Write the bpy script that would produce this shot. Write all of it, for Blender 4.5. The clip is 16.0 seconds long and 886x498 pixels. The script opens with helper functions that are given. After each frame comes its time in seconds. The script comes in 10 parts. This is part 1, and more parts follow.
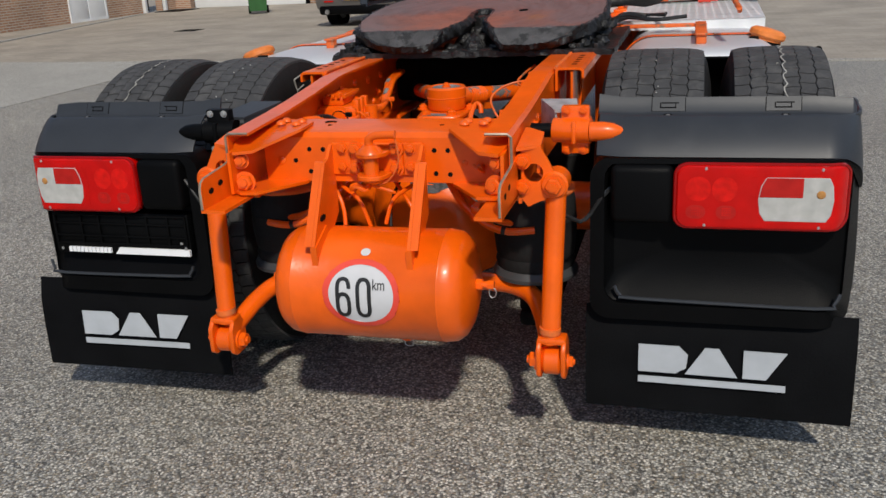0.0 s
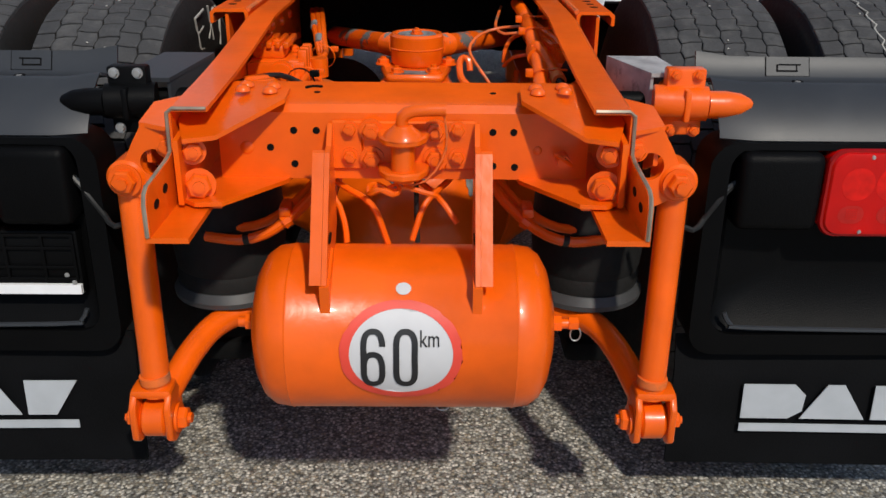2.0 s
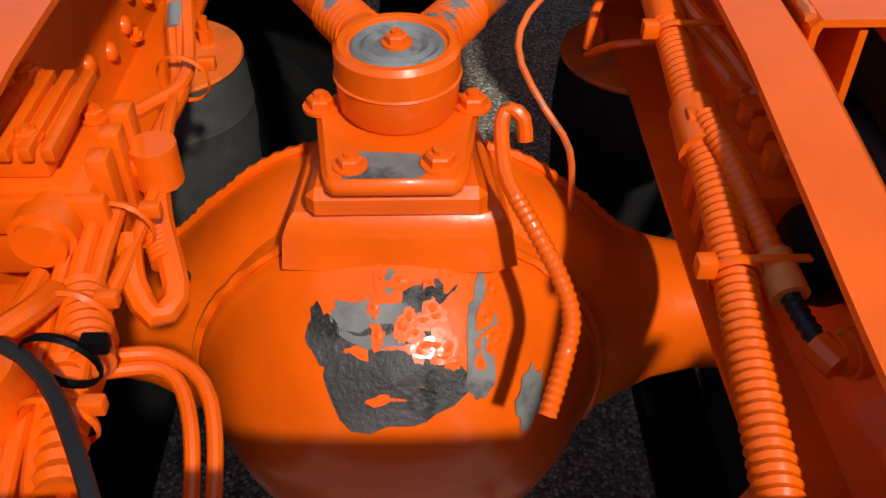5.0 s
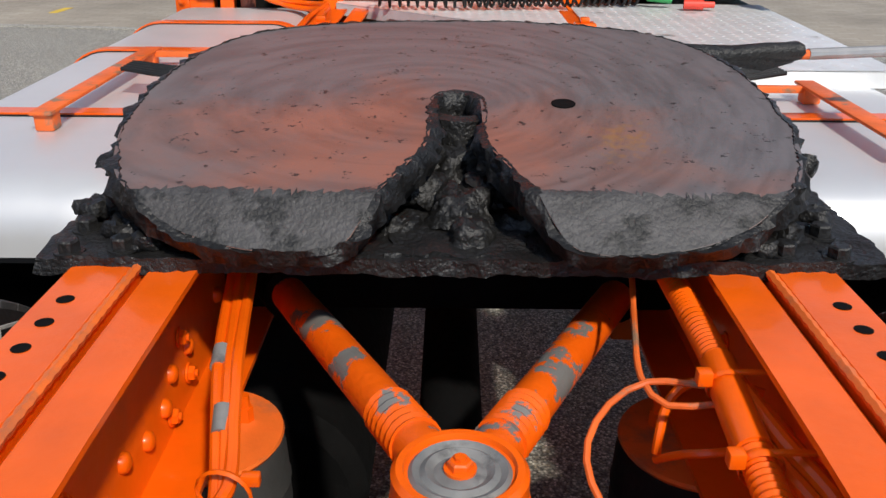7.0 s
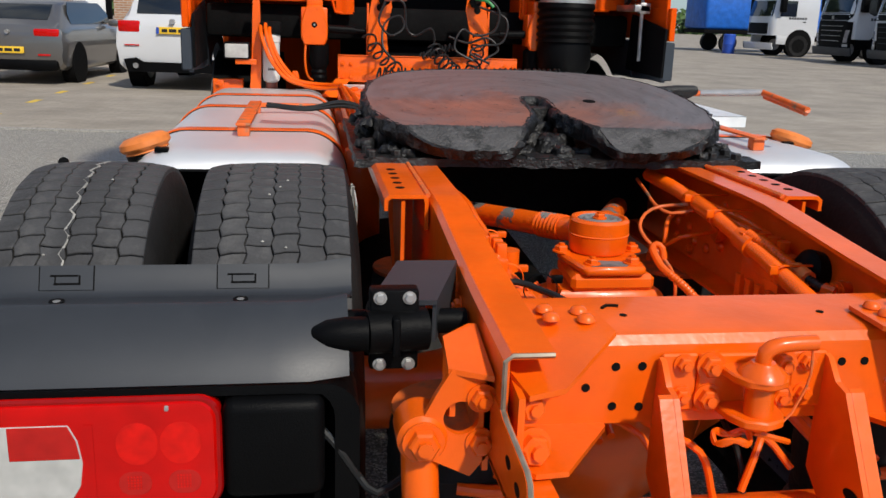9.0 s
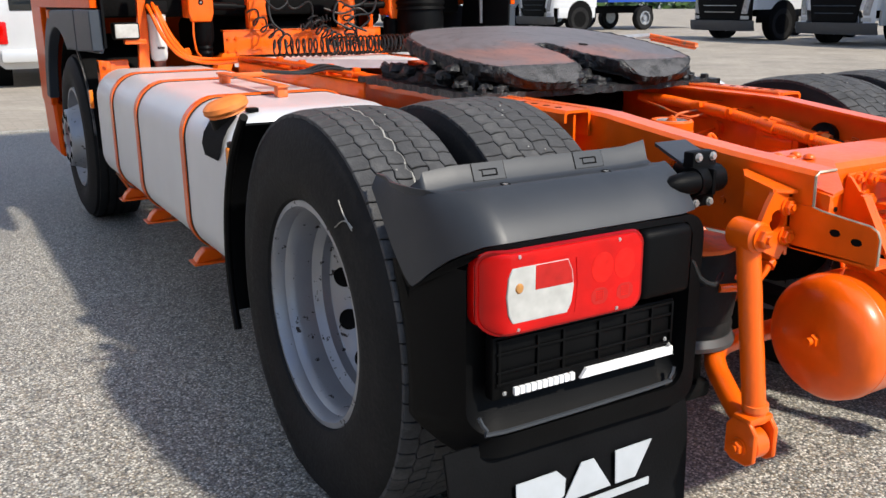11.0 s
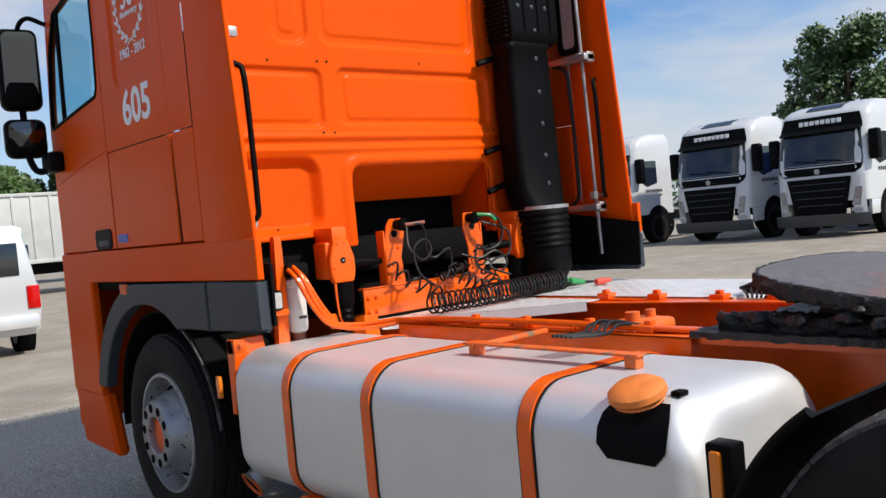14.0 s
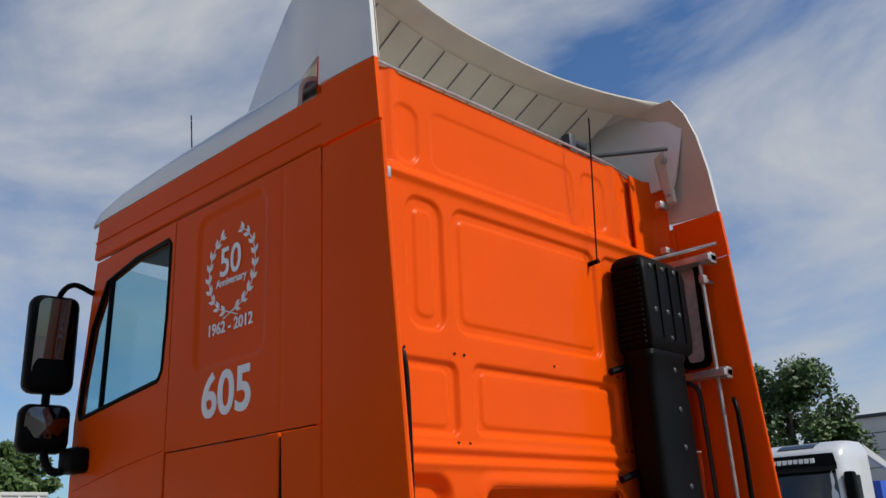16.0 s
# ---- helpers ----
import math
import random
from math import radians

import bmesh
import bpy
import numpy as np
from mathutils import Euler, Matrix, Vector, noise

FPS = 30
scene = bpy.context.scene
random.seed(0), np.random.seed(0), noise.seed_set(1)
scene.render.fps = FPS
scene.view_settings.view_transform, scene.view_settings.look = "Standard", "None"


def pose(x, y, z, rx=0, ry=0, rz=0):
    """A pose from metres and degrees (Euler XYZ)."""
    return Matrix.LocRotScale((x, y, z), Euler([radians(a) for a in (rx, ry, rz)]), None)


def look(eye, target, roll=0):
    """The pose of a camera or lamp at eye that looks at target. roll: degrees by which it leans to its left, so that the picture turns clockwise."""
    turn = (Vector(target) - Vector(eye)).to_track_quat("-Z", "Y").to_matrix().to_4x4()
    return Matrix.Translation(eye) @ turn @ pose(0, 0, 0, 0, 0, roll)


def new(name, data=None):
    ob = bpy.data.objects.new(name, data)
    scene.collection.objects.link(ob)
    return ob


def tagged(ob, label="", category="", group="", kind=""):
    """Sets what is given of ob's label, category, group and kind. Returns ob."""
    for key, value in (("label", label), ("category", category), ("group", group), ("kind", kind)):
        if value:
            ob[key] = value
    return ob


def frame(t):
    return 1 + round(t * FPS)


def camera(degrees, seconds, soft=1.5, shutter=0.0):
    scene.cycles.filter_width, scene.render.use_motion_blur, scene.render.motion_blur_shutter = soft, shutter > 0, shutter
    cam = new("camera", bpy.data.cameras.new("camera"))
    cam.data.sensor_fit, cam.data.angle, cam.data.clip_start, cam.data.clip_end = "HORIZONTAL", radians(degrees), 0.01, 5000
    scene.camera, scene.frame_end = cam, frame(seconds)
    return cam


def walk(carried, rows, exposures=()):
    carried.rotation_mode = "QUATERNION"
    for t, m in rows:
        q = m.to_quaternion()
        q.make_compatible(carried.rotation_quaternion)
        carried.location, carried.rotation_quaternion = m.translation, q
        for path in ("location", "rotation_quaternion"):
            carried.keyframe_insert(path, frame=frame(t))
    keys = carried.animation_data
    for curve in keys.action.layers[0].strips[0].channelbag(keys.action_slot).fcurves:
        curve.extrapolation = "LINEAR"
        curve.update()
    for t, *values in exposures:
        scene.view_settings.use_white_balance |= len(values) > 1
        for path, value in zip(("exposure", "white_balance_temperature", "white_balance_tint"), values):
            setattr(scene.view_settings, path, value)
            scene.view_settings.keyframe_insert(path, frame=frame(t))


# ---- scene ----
cam = camera(53.1, 16.0)
PATH = [
    (0, (0.811, -2.975, 1.386), (0.293, -1.152, 0.746), -3.1),
    (0.5, (0.522, -2.864, 1.346), (0.067, -1.026, 0.7), -3.2),
    (1, (0.278, -2.748, 1.329), (0.044, -0.87, 0.682), -0.9),
    (1.5, (0.089, -2.597, 1.341), (0.045, -0.727, 0.633), 0.5),
    (2, (0.058, -2.295, 1.302), (0.076, -0.45, 0.53), 0.6),
    (2.5, (0.048, -2.027, 1.282), (0.11, -0.222, 0.425), 1.0),
    (3, (0.021, -1.772, 1.356), (0.13, -0.019, 0.399), 0.8),
    (3.2, (0.035, -1.669, 1.36), (0.13, 0.068, 0.373), 0.2),
    (5.5, (0.049, -0.657, 1.396), (0.02, 0.812, 0.039), -0.2),
    (6, (0.064, -0.549, 1.39), (-0.043, 1.003, 0.133), -1.3),
    (6.5, (0.056, -0.561, 1.422), (-0.053, 1.118, 0.341), -1.4),
    (7, (-0.004, -0.704, 1.465), (-0.019, 1.139, 0.687), 0.3),
    (7.5, (-0.117, -0.945, 1.461), (0.041, 0.95, 0.843), 1.6),
    (8, (-0.229, -1.285, 1.421), (-0.003, 0.619, 0.852), 1.6),
    (8.5, (-0.365, -1.588, 1.409), (-0.092, 0.325, 0.893), 1.9),
    (9, (-0.646, -1.895, 1.371), (-0.349, 0.016, 0.861), 1.9),
    (9.5, (-0.97, -1.96, 1.33), (-0.674, -0.059, 0.783), 1.7),
    (10, (-1.354, -2.045, 1.317), (-1.049, -0.142, 0.782), 1.2),
    (10.2, (-1.493, -2.1, 1.321), (-1.064, -0.222, 0.784), 1.3),
    (12.3, (-2.637, -1.584, 1.271), (-1.352, -0.157, 0.714), -5.2),
    (12.5, (-2.682, -1.458, 1.284), (-1.411, -0.015, 0.735), -5.6),
    (13, (-2.869, -1.126, 1.319), (-1.626, 0.374, 0.868), -6.1),
    (13.5, (-2.951, -0.817, 1.362), (-1.688, 0.701, 1.049), -6.5),
    (14, (-2.963, -0.518, 1.455), (-1.67, 1.006, 1.386), -5.2),
    (14.5, (-3.045, -0.233, 1.498), (-1.732, 1.27, 1.628), -3.8),
    (15, (-3.098, 0.069, 1.535), (-1.744, 1.504, 1.865), -3.6),
    (15.5, (-3.067, 0.395, 1.559), (-1.712, 1.764, 2.097), -3.2),
    (16, (-3.078, 0.747, 1.575), (-1.71, 2.067, 2.196), -2.5),
]
EXPOSURES = [(0, -0.64), (3.0, -0.66), (5.5, -0.42), (6.5, -0.34), (7.5, -0.32), (8.5, -0.38), (9.0, -0.40), (9.5, -0.24), (10.0, -0.04), (12.5, 0.36), (13.5, 0.16), (14.0, -0.10), (14.5, -0.52), (16.0, -0.50)]
walk(cam, [(t, look(eye, target, roll)) for t, eye, target, roll in PATH], EXPOSURES)

# ---- world and sun ----
SUN_TO = Vector((0.40, -0.95, 1.02)).normalized()
world = bpy.data.worlds.new("sky")
scene.world = world
world.use_nodes = True
wn, wl = world.node_tree.nodes, world.node_tree.links
wn.clear()
w_out = wn.new("ShaderNodeOutputWorld")
w_bg = wn.new("ShaderNodeBackground")
w_sky = wn.new("ShaderNodeTexSky")
w_sky.sky_type, w_sky.sun_disc = "NISHITA", False
w_sky.sun_elevation = math.asin(SUN_TO.z)
w_sky.sun_rotation = math.atan2(SUN_TO.x, SUN_TO.y)
w_sky.air_density, w_sky.dust_density, w_sky.ozone_density = 1.0, 0.6, 1.6
w_tc = wn.new("ShaderNodeTexCoord")
w_map = wn.new("ShaderNodeMapping")
w_map.inputs["Scale"].default_value = (1.6, 1.6, 3.6)
w_map.inputs["Location"].default_value = (3.1, 0.4, 0.35)
w_n = wn.new("ShaderNodeTexNoise")
w_n.inputs["Scale"].default_value, w_n.inputs["Detail"].default_value = 1.35, 9.0
w_n.inputs["Roughness"].default_value, w_n.inputs["Distortion"].default_value = 0.56, 0.35
w_r = wn.new("ShaderNodeValToRGB")
w_r.color_ramp.elements[0].position, w_r.color_ramp.elements[1].position = 0.41, 0.66
w_mix = wn.new("ShaderNodeMixRGB")
w_mix.inputs["Color2"].default_value = (14.5, 15.2, 16.2, 1)
wl.new(w_tc.outputs["Generated"], w_map.inputs["Vector"])
wl.new(w_map.outputs["Vector"], w_n.inputs["Vector"])
wl.new(w_n.outputs["Fac"], w_r.inputs["Fac"])
wl.new(w_r.outputs["Color"], w_mix.inputs["Fac"])
w_tint = wn.new("ShaderNodeMixRGB")
w_tint.blend_type = "MULTIPLY"
w_tint.inputs["Fac"].default_value = 1.0
w_tint.inputs["Color2"].default_value = (1.75, 2.40, 3.15, 1)
wl.new(w_sky.outputs["Color"], w_tint.inputs["Color1"])
wl.new(w_tint.outputs["Color"], w_mix.inputs["Color1"])
wl.new(w_mix.outputs["Color"], w_bg.inputs["Color"])
w_bg.inputs["Strength"].default_value = 0.049
wl.new(w_bg.outputs["Background"], w_out.inputs["Surface"])
sun_data = bpy.data.lights.new("sun", "SUN")
sun_data.energy, sun_data.angle, sun_data.color = 5.2, radians(2.6), (1.0, 0.93, 0.82)
sun = new("sun", sun_data)
sun.matrix_world = look(SUN_TO * 30, (0, 0, 0))


# ---- materials ----
def material(name, base, rough=0.5, metal=0.0, vary=0.12, scale=6.0, bump=0.0, bump_scale=60.0,
             coat=0.0, coat_rough=0.05, second=None, second_at=(0.55, 0.62), second_scale=4.0,
             second_rough=None, per_object=0.0, spec=0.5):
    """A painted, cast or moulded surface: base colour with broad stains, fine grain and, if asked, a second worn layer."""
    m = bpy.data.materials.new(name)
    m.use_nodes = True
    n, l = m.node_tree.nodes, m.node_tree.links
    p = n["Principled BSDF"]
    tc = n.new("ShaderNodeTexCoord")
    big = n.new("ShaderNodeTexNoise")
    big.inputs["Scale"].default_value, big.inputs["Detail"].default_value = scale, 6.0
    l.new(tc.outputs["Object"], big.inputs["Vector"])
    ramp = n.new("ShaderNodeMapRange")
    ramp.inputs["To Min"].default_value, ramp.inputs["To Max"].default_value = 1 - vary, 1 + vary
    ramp.inputs["From Min"].default_value, ramp.inputs["From Max"].default_value = 0.3, 0.7
    l.new(big.outputs["Fac"], ramp.inputs["Value"])
    mul = n.new("ShaderNodeVectorMath")
    mul.operation = "SCALE"
    mul.inputs[0].default_value = base
    l.new(ramp.outputs["Result"], mul.inputs["Scale"])
    colour = mul.outputs["Vector"]
    if per_object:
        info = n.new("ShaderNodeObjectInfo")
        mr = n.new("ShaderNodeMapRange")
        mr.inputs["To Min"].default_value, mr.inputs["To Max"].default_value = 1 - per_object, 1 + per_object
        l.new(info.outputs["Random"], mr.inputs["Value"])
        m2 = n.new("ShaderNodeVectorMath")
        m2.operation = "SCALE"
        l.new(colour, m2.inputs[0])
        l.new(mr.outputs["Result"], m2.inputs["Scale"])
        colour = m2.outputs["Vector"]
    fine = n.new("ShaderNodeTexNoise")
    fine.inputs["Scale"].default_value, fine.inputs["Detail"].default_value = bump_scale, 4.0
    l.new(tc.outputs["Object"], fine.inputs["Vector"])
    rr = n.new("ShaderNodeMapRange")
    rr.inputs["To Min"].default_value, rr.inputs["To Max"].default_value = max(0.02, rough * 0.8), min(1.0, rough * 1.2)
    l.new(fine.outputs["Fac"], rr.inputs["Value"])
    rough_out = rr.outputs["Result"]
    if second:
        n2 = n.new("ShaderNodeTexNoise")
        n2.inputs["Scale"].default_value, n2.inputs["Detail"].default_value = second_scale, 8.0
        n2.inputs["Roughness"].default_value = 0.65
        l.new(tc.outputs["Object"], n2.inputs["Vector"])
        cut = n.new("ShaderNodeMapRange")
        cut.inputs["From Min"].default_value, cut.inputs["From Max"].default_value = second_at
        l.new(n2.outputs["Fac"], cut.inputs["Value"])
        mix = n.new("ShaderNodeMixRGB")
        l.new(cut.outputs["Result"], mix.inputs["Fac"])
        l.new(colour, mix.inputs["Color1"])
        mix.inputs["Color2"].default_value = (*second, 1)
        colour = mix.outputs["Color"]
        if second_rough is not None:
            mr2 = n.new("ShaderNodeMixRGB")
            l.new(cut.outputs["Result"], mr2.inputs["Fac"])
            l.new(rough_out, mr2.inputs["Color1"])
            mr2.inputs["Color2"].default_value = (second_rough,) * 3 + (1,)
            rough_out = mr2.outputs["Color"]
    l.new(colour, p.inputs["Base Color"])
    l.new(rough_out, p.inputs["Roughness"])
    p.inputs["Metallic"].default_value = metal
    p.inputs["Specular IOR Level"].default_value = spec
    p.inputs["Coat Weight"].default_value, p.inputs["Coat Roughness"].default_value = coat, coat_rough
    if bump:
        b = n.new("ShaderNodeBump")
        b.inputs["Strength"].default_value, b.inputs["Distance"].default_value = 1.0, bump
        l.new(fine.outputs["Fac"], b.inputs["Height"])
        l.new(b.outputs["Normal"], p.inputs["Normal"])
    return m


ORANGE = (0.80, 0.110, 0.0020)
M = {}
M["orange"] = material("orange chassis paint", ORANGE, 0.33, vary=0.12, scale=9, bump=0.0008, bump_scale=45, coat=0.32, coat_rough=0.06, spec=0.33)
M["orange_dusty"] = material("dusty orange chassis paint", (0.78, 0.15, 0.02), 0.5, vary=0.12, scale=12, bump=0.001, bump_scale=70,
                             second=(0.22, 0.12, 0.07), second_at=(0.50, 0.70), second_scale=7)
M["orange_worn"] = material("worn orange paint with bare grey patches", ORANGE, 0.4, vary=0.1, scale=9, bump=0.002, bump_scale=40,
                            second=(0.16, 0.155, 0.145), second_at=(0.555, 0.575), second_scale=11, second_rough=0.55, coat=0.1)
M["orange_cab"] = material("glossy orange cab paint", (0.73, 0.082, 0.0028), 0.30, vary=0.04, scale=2, bump=0.0002, bump_scale=60, coat=0.045, coat_rough=0.02, spec=0.05)
M["cab_white"] = material("white roof paint", (0.62, 0.63, 0.62), 0.35, vary=0.04, scale=3, coat=0.8)
M["cream"] = material("cream unpainted fibreglass", (0.46, 0.425, 0.35), 0.6, vary=0.08, scale=5, bump=0.001, bump_scale=40)
M["black_plastic"] = material("grained black plastic", (0.0026, 0.0027, 0.0030), 0.46, vary=0.25, scale=5, bump=0.0006, bump_scale=420, spec=0.07)
M["blue_black"] = material("weathered blue-black plastic", (0.026, 0.0295, 0.035), 0.46, vary=0.16, scale=4, bump=0.00012, bump_scale=520, spec=0.42,
                           second=(0.034, 0.037, 0.042), second_at=(0.5, 0.75), second_scale=6)
M["grey_plastic"] = material("slate grey plastic", (0.036, 0.044, 0.056), 0.5, vary=0.1, scale=5, bump=0.0004, bump_scale=400, spec=0.3)
M["rubber"] = material("black tyre rubber", (0.0150, 0.0147, 0.0147), 0.66, vary=0.25, scale=6, bump=0.0012, bump_scale=90, spec=0.12,
                       second=(0.021, 0.0205, 0.020), second_at=(0.5, 0.8), second_scale=9)
M["tread"] = material("worn dusty tread rubber", (0.040, 0.040, 0.041), 0.8, vary=0.3, scale=14, bump=0.0015, bump_scale=160,
                      second=(0.085, 0.083, 0.080), second_at=(0.5, 0.75), second_scale=22)
M["bellows"] = material("dusty grey bellows rubber", (0.034, 0.034, 0.033), 0.7, vary=0.2, scale=12, bump=0.001, bump_scale=90,
                        second=(0.07, 0.067, 0.06), second_at=(0.5, 0.75), second_scale=9)
M["emblem_film"] = material("dulled white emblem film", (0.40, 0.425, 0.45), 0.55, vary=0.08, scale=14)
M["flap"] = material("black rubber flap", (0.0032, 0.0034, 0.0040), 0.72, vary=0.3, scale=8, bump=0.0006, bump_scale=200, spec=0.09)
M["grease"] = material("thick black grease", (0.0105, 0.0102, 0.0102), 0.46, vary=0.4, scale=18, bump=0.0045, bump_scale=130, spec=0.45)
M["grease_dull"] = material("dull smeared grease", (0.056, 0.054, 0.055), 0.55, vary=0.4, scale=14, bump=0.0032, bump_scale=150, spec=0.4,
                           second=(0.016, 0.016, 0.016), second_at=(0.52, 0.60), second_scale=16)
M["silver"] = material("silver painted steel", (0.31, 0.32, 0.34), 0.38, metal=0.5, vary=0.12, scale=6, bump=0.0004, bump_scale=120,
                       second=(0.035, 0.028, 0.025), second_at=(0.615, 0.63), second_scale=30, second_rough=0.8)
M["worn_edge"] = material("bare worn steel edge", (0.30, 0.25, 0.19), 0.5, metal=0.4, vary=0.3, scale=30)
M["alu"] = material("satin aluminium tank", (0.70, 0.71, 0.72), 0.47, metal=0.55, vary=0.04, scale=3, bump=0.0005, bump_scale=9)
M["chequer"] = material("aluminium chequer plate", (0.78, 0.79, 0.79), 0.42, metal=0.4, vary=0.1, scale=9,
                        second=(0.12, 0.11, 0.10), second_at=(0.6, 0.72), second_scale=5)
M["steel"] = material("dull bare steel", (0.42, 0.41, 0.40), 0.45, metal=0.8, vary=0.2, scale=14, bump=0.0006, bump_scale=90)
M["zinc"] = material("zinc bolts", (0.45, 0.45, 0.44), 0.4, metal=0.7, vary=0.15, scale=40)
# near-black for dark parts; also carries the shade of holes and hollows in its colour
M["dark"] = material("near-black parts and shaded hollows", (0.004, 0.004, 0.0042), 0.85, vary=0.3, scale=8, bump=0.002, bump_scale=40, spec=0.1)
M["white_letter"] = material("white lettering film", (0.82, 0.83, 0.84), 0.5, vary=0.05, scale=12)
M["sticker_white"] = material("white sticker", (0.56, 0.56, 0.57), 0.45, vary=0.04, scale=20)
M["sticker_red"] = material("red sticker ring", (0.72, 0.06, 0.035), 0.45, vary=0.08, scale=25)
M["black_ink"] = material("black ink", (0.012, 0.012, 0.013), 0.5, vary=0.1, scale=20)
M["hose"] = material("black coiled hose", (0.012, 0.0125, 0.013), 0.45, vary=0.2, scale=20, spec=0.3)
M["green"] = material("green coupling", (0.02, 0.26, 0.07), 0.4, vary=0.1, scale=20)
M["chalk"] = material("chalk marks", (0.33, 0.32, 0.29), 0.9, vary=0.3, scale=40)
M["amber"] = material("amber plastic", (0.75, 0.20, 0.01), 0.25, vary=0.05, scale=20, coat=0.6)
M["cap"] = material("sun-bleached orange cap", (0.72, 0.20, 0.035), 0.55, vary=0.15, scale=25, bump=0.0008, bump_scale=60)
M["filter"] = material("white filter can", (0.66, 0.66, 0.63), 0.4, vary=0.08, scale=14)
M["rust_orange"] = material("orange paint with bare worn patches", (0.72, 0.13, 0.02), 0.5, vary=0.15, scale=14, bump=0.001,
                            second=(0.24, 0.15, 0.09), second_at=(0.54, 0.62), second_scale=13)
M["guard_worn"] = material("scuffed black guard plastic", (0.020, 0.020, 0.021), 0.55, vary=0.3, scale=12, bump=0.001, second=(0.13, 0.125, 0.118), second_at=(0.47, 0.62), second_scale=12)
M["grey_worn"] = material("scuffed grey bracket", (0.17, 0.17, 0.165), 0.6, vary=0.3, scale=22, bump=0.001,
                          second=(0.05, 0.05, 0.05), second_at=(0.55, 0.7), second_scale=18)


def lens(name, colour, rough=0.12, scale=200.0, depth=0.3):
    """A moulded lamp lens, uneven in depth of colour."""
    m = bpy.data.materials.new(name)
    m.use_nodes = True
    n, l = m.node_tree.nodes, m.node_tree.links
    p = n["Principled BSDF"]
    p.inputs["Base Color"].default_value = (*colour, 1)
    p.inputs["Roughness"].default_value = rough
    p.inputs["Coat Weight"].default_value, p.inputs["Coat Roughness"].default_value = 0.3, 0.03
    p.inputs["Specular IOR Level"].default_value = 0.18
    tc = n.new("ShaderNodeTexCoord")
    wv = n.new("ShaderNodeTexNoise")
    wv.inputs["Scale"].default_value, wv.inputs["Detail"].default_value = scale, 2.0
    b = n.new("ShaderNodeBump")
    b.inputs["Strength"].default_value, b.inputs["Distance"].default_value = 0.25, 0.001
    l.new(tc.outputs["Object"], wv.inputs["Vector"])
    l.new(wv.outputs["Fac"], b.inputs["Height"])
    l.new(b.outputs["Normal"], p.inputs["Normal"])
    mr = n.new("ShaderNodeMapRange")
    mr.inputs["To Min"].default_value, mr.inputs["To Max"].default_value = 1 - depth, 1 + depth
    l.new(wv.outputs["Fac"], mr.inputs["Value"])
    sc = n.new("ShaderNodeVectorMath")
    sc.operation = "SCALE"
    sc.inputs[0].default_value = colour
    l.new(mr.outputs["Result"], sc.inputs["Scale"])
    l.new(sc.outputs["Vector"], p.inputs["Base Color"])
    return m


M["red_lens"] = lens("red lamp lens", (0.50, 0.0020, 0.0012), scale=14, depth=0.35)
M["red_lens_light"] = lens("bright red lamp lens", (0.60, 0.006, 0.003), scale=40, depth=0.45)
M["clear_lens"] = lens("clear ribbed lamp lens", (0.44, 0.435, 0.41), scale=30, depth=0.30)
M["pink_lens"] = lens("dull red lamp lens", (0.42, 0.012, 0.009), scale=35, depth=0.30)
M["deep_lens"] = lens("deep red lamp lens", (0.26, 0.002, 0.002), scale=25, depth=0.3)
M["bulb_amber"] = lens("amber bulb", (0.42, 0.20, 0.06))


def glass(name, colour, rough=0.0):
    m = bpy.data.materials.new(name)
    m.use_nodes = True
    n, l = m.node_tree.nodes, m.node_tree.links
    p = n["Principled BSDF"]
    p.inputs["Base Color"].default_value = (*colour, 1)
    p.inputs["Roughness"].default_value = rough
    p.inputs["Transmission Weight"].default_value = 1.0
    p.inputs["IOR"].default_value = 1.12
    return m


M["glass"] = glass("cab window glass", (0.60, 0.78, 0.80))
M["dark_glass"] = material("dark car glass", (0.012, 0.015, 0.017), 0.06, vary=0.1, scale=1, spec=0.8)
M["mirror"] = material("mirror glass", (0.11, 0.115, 0.12), 0.02, metal=1.0, vary=0.0)


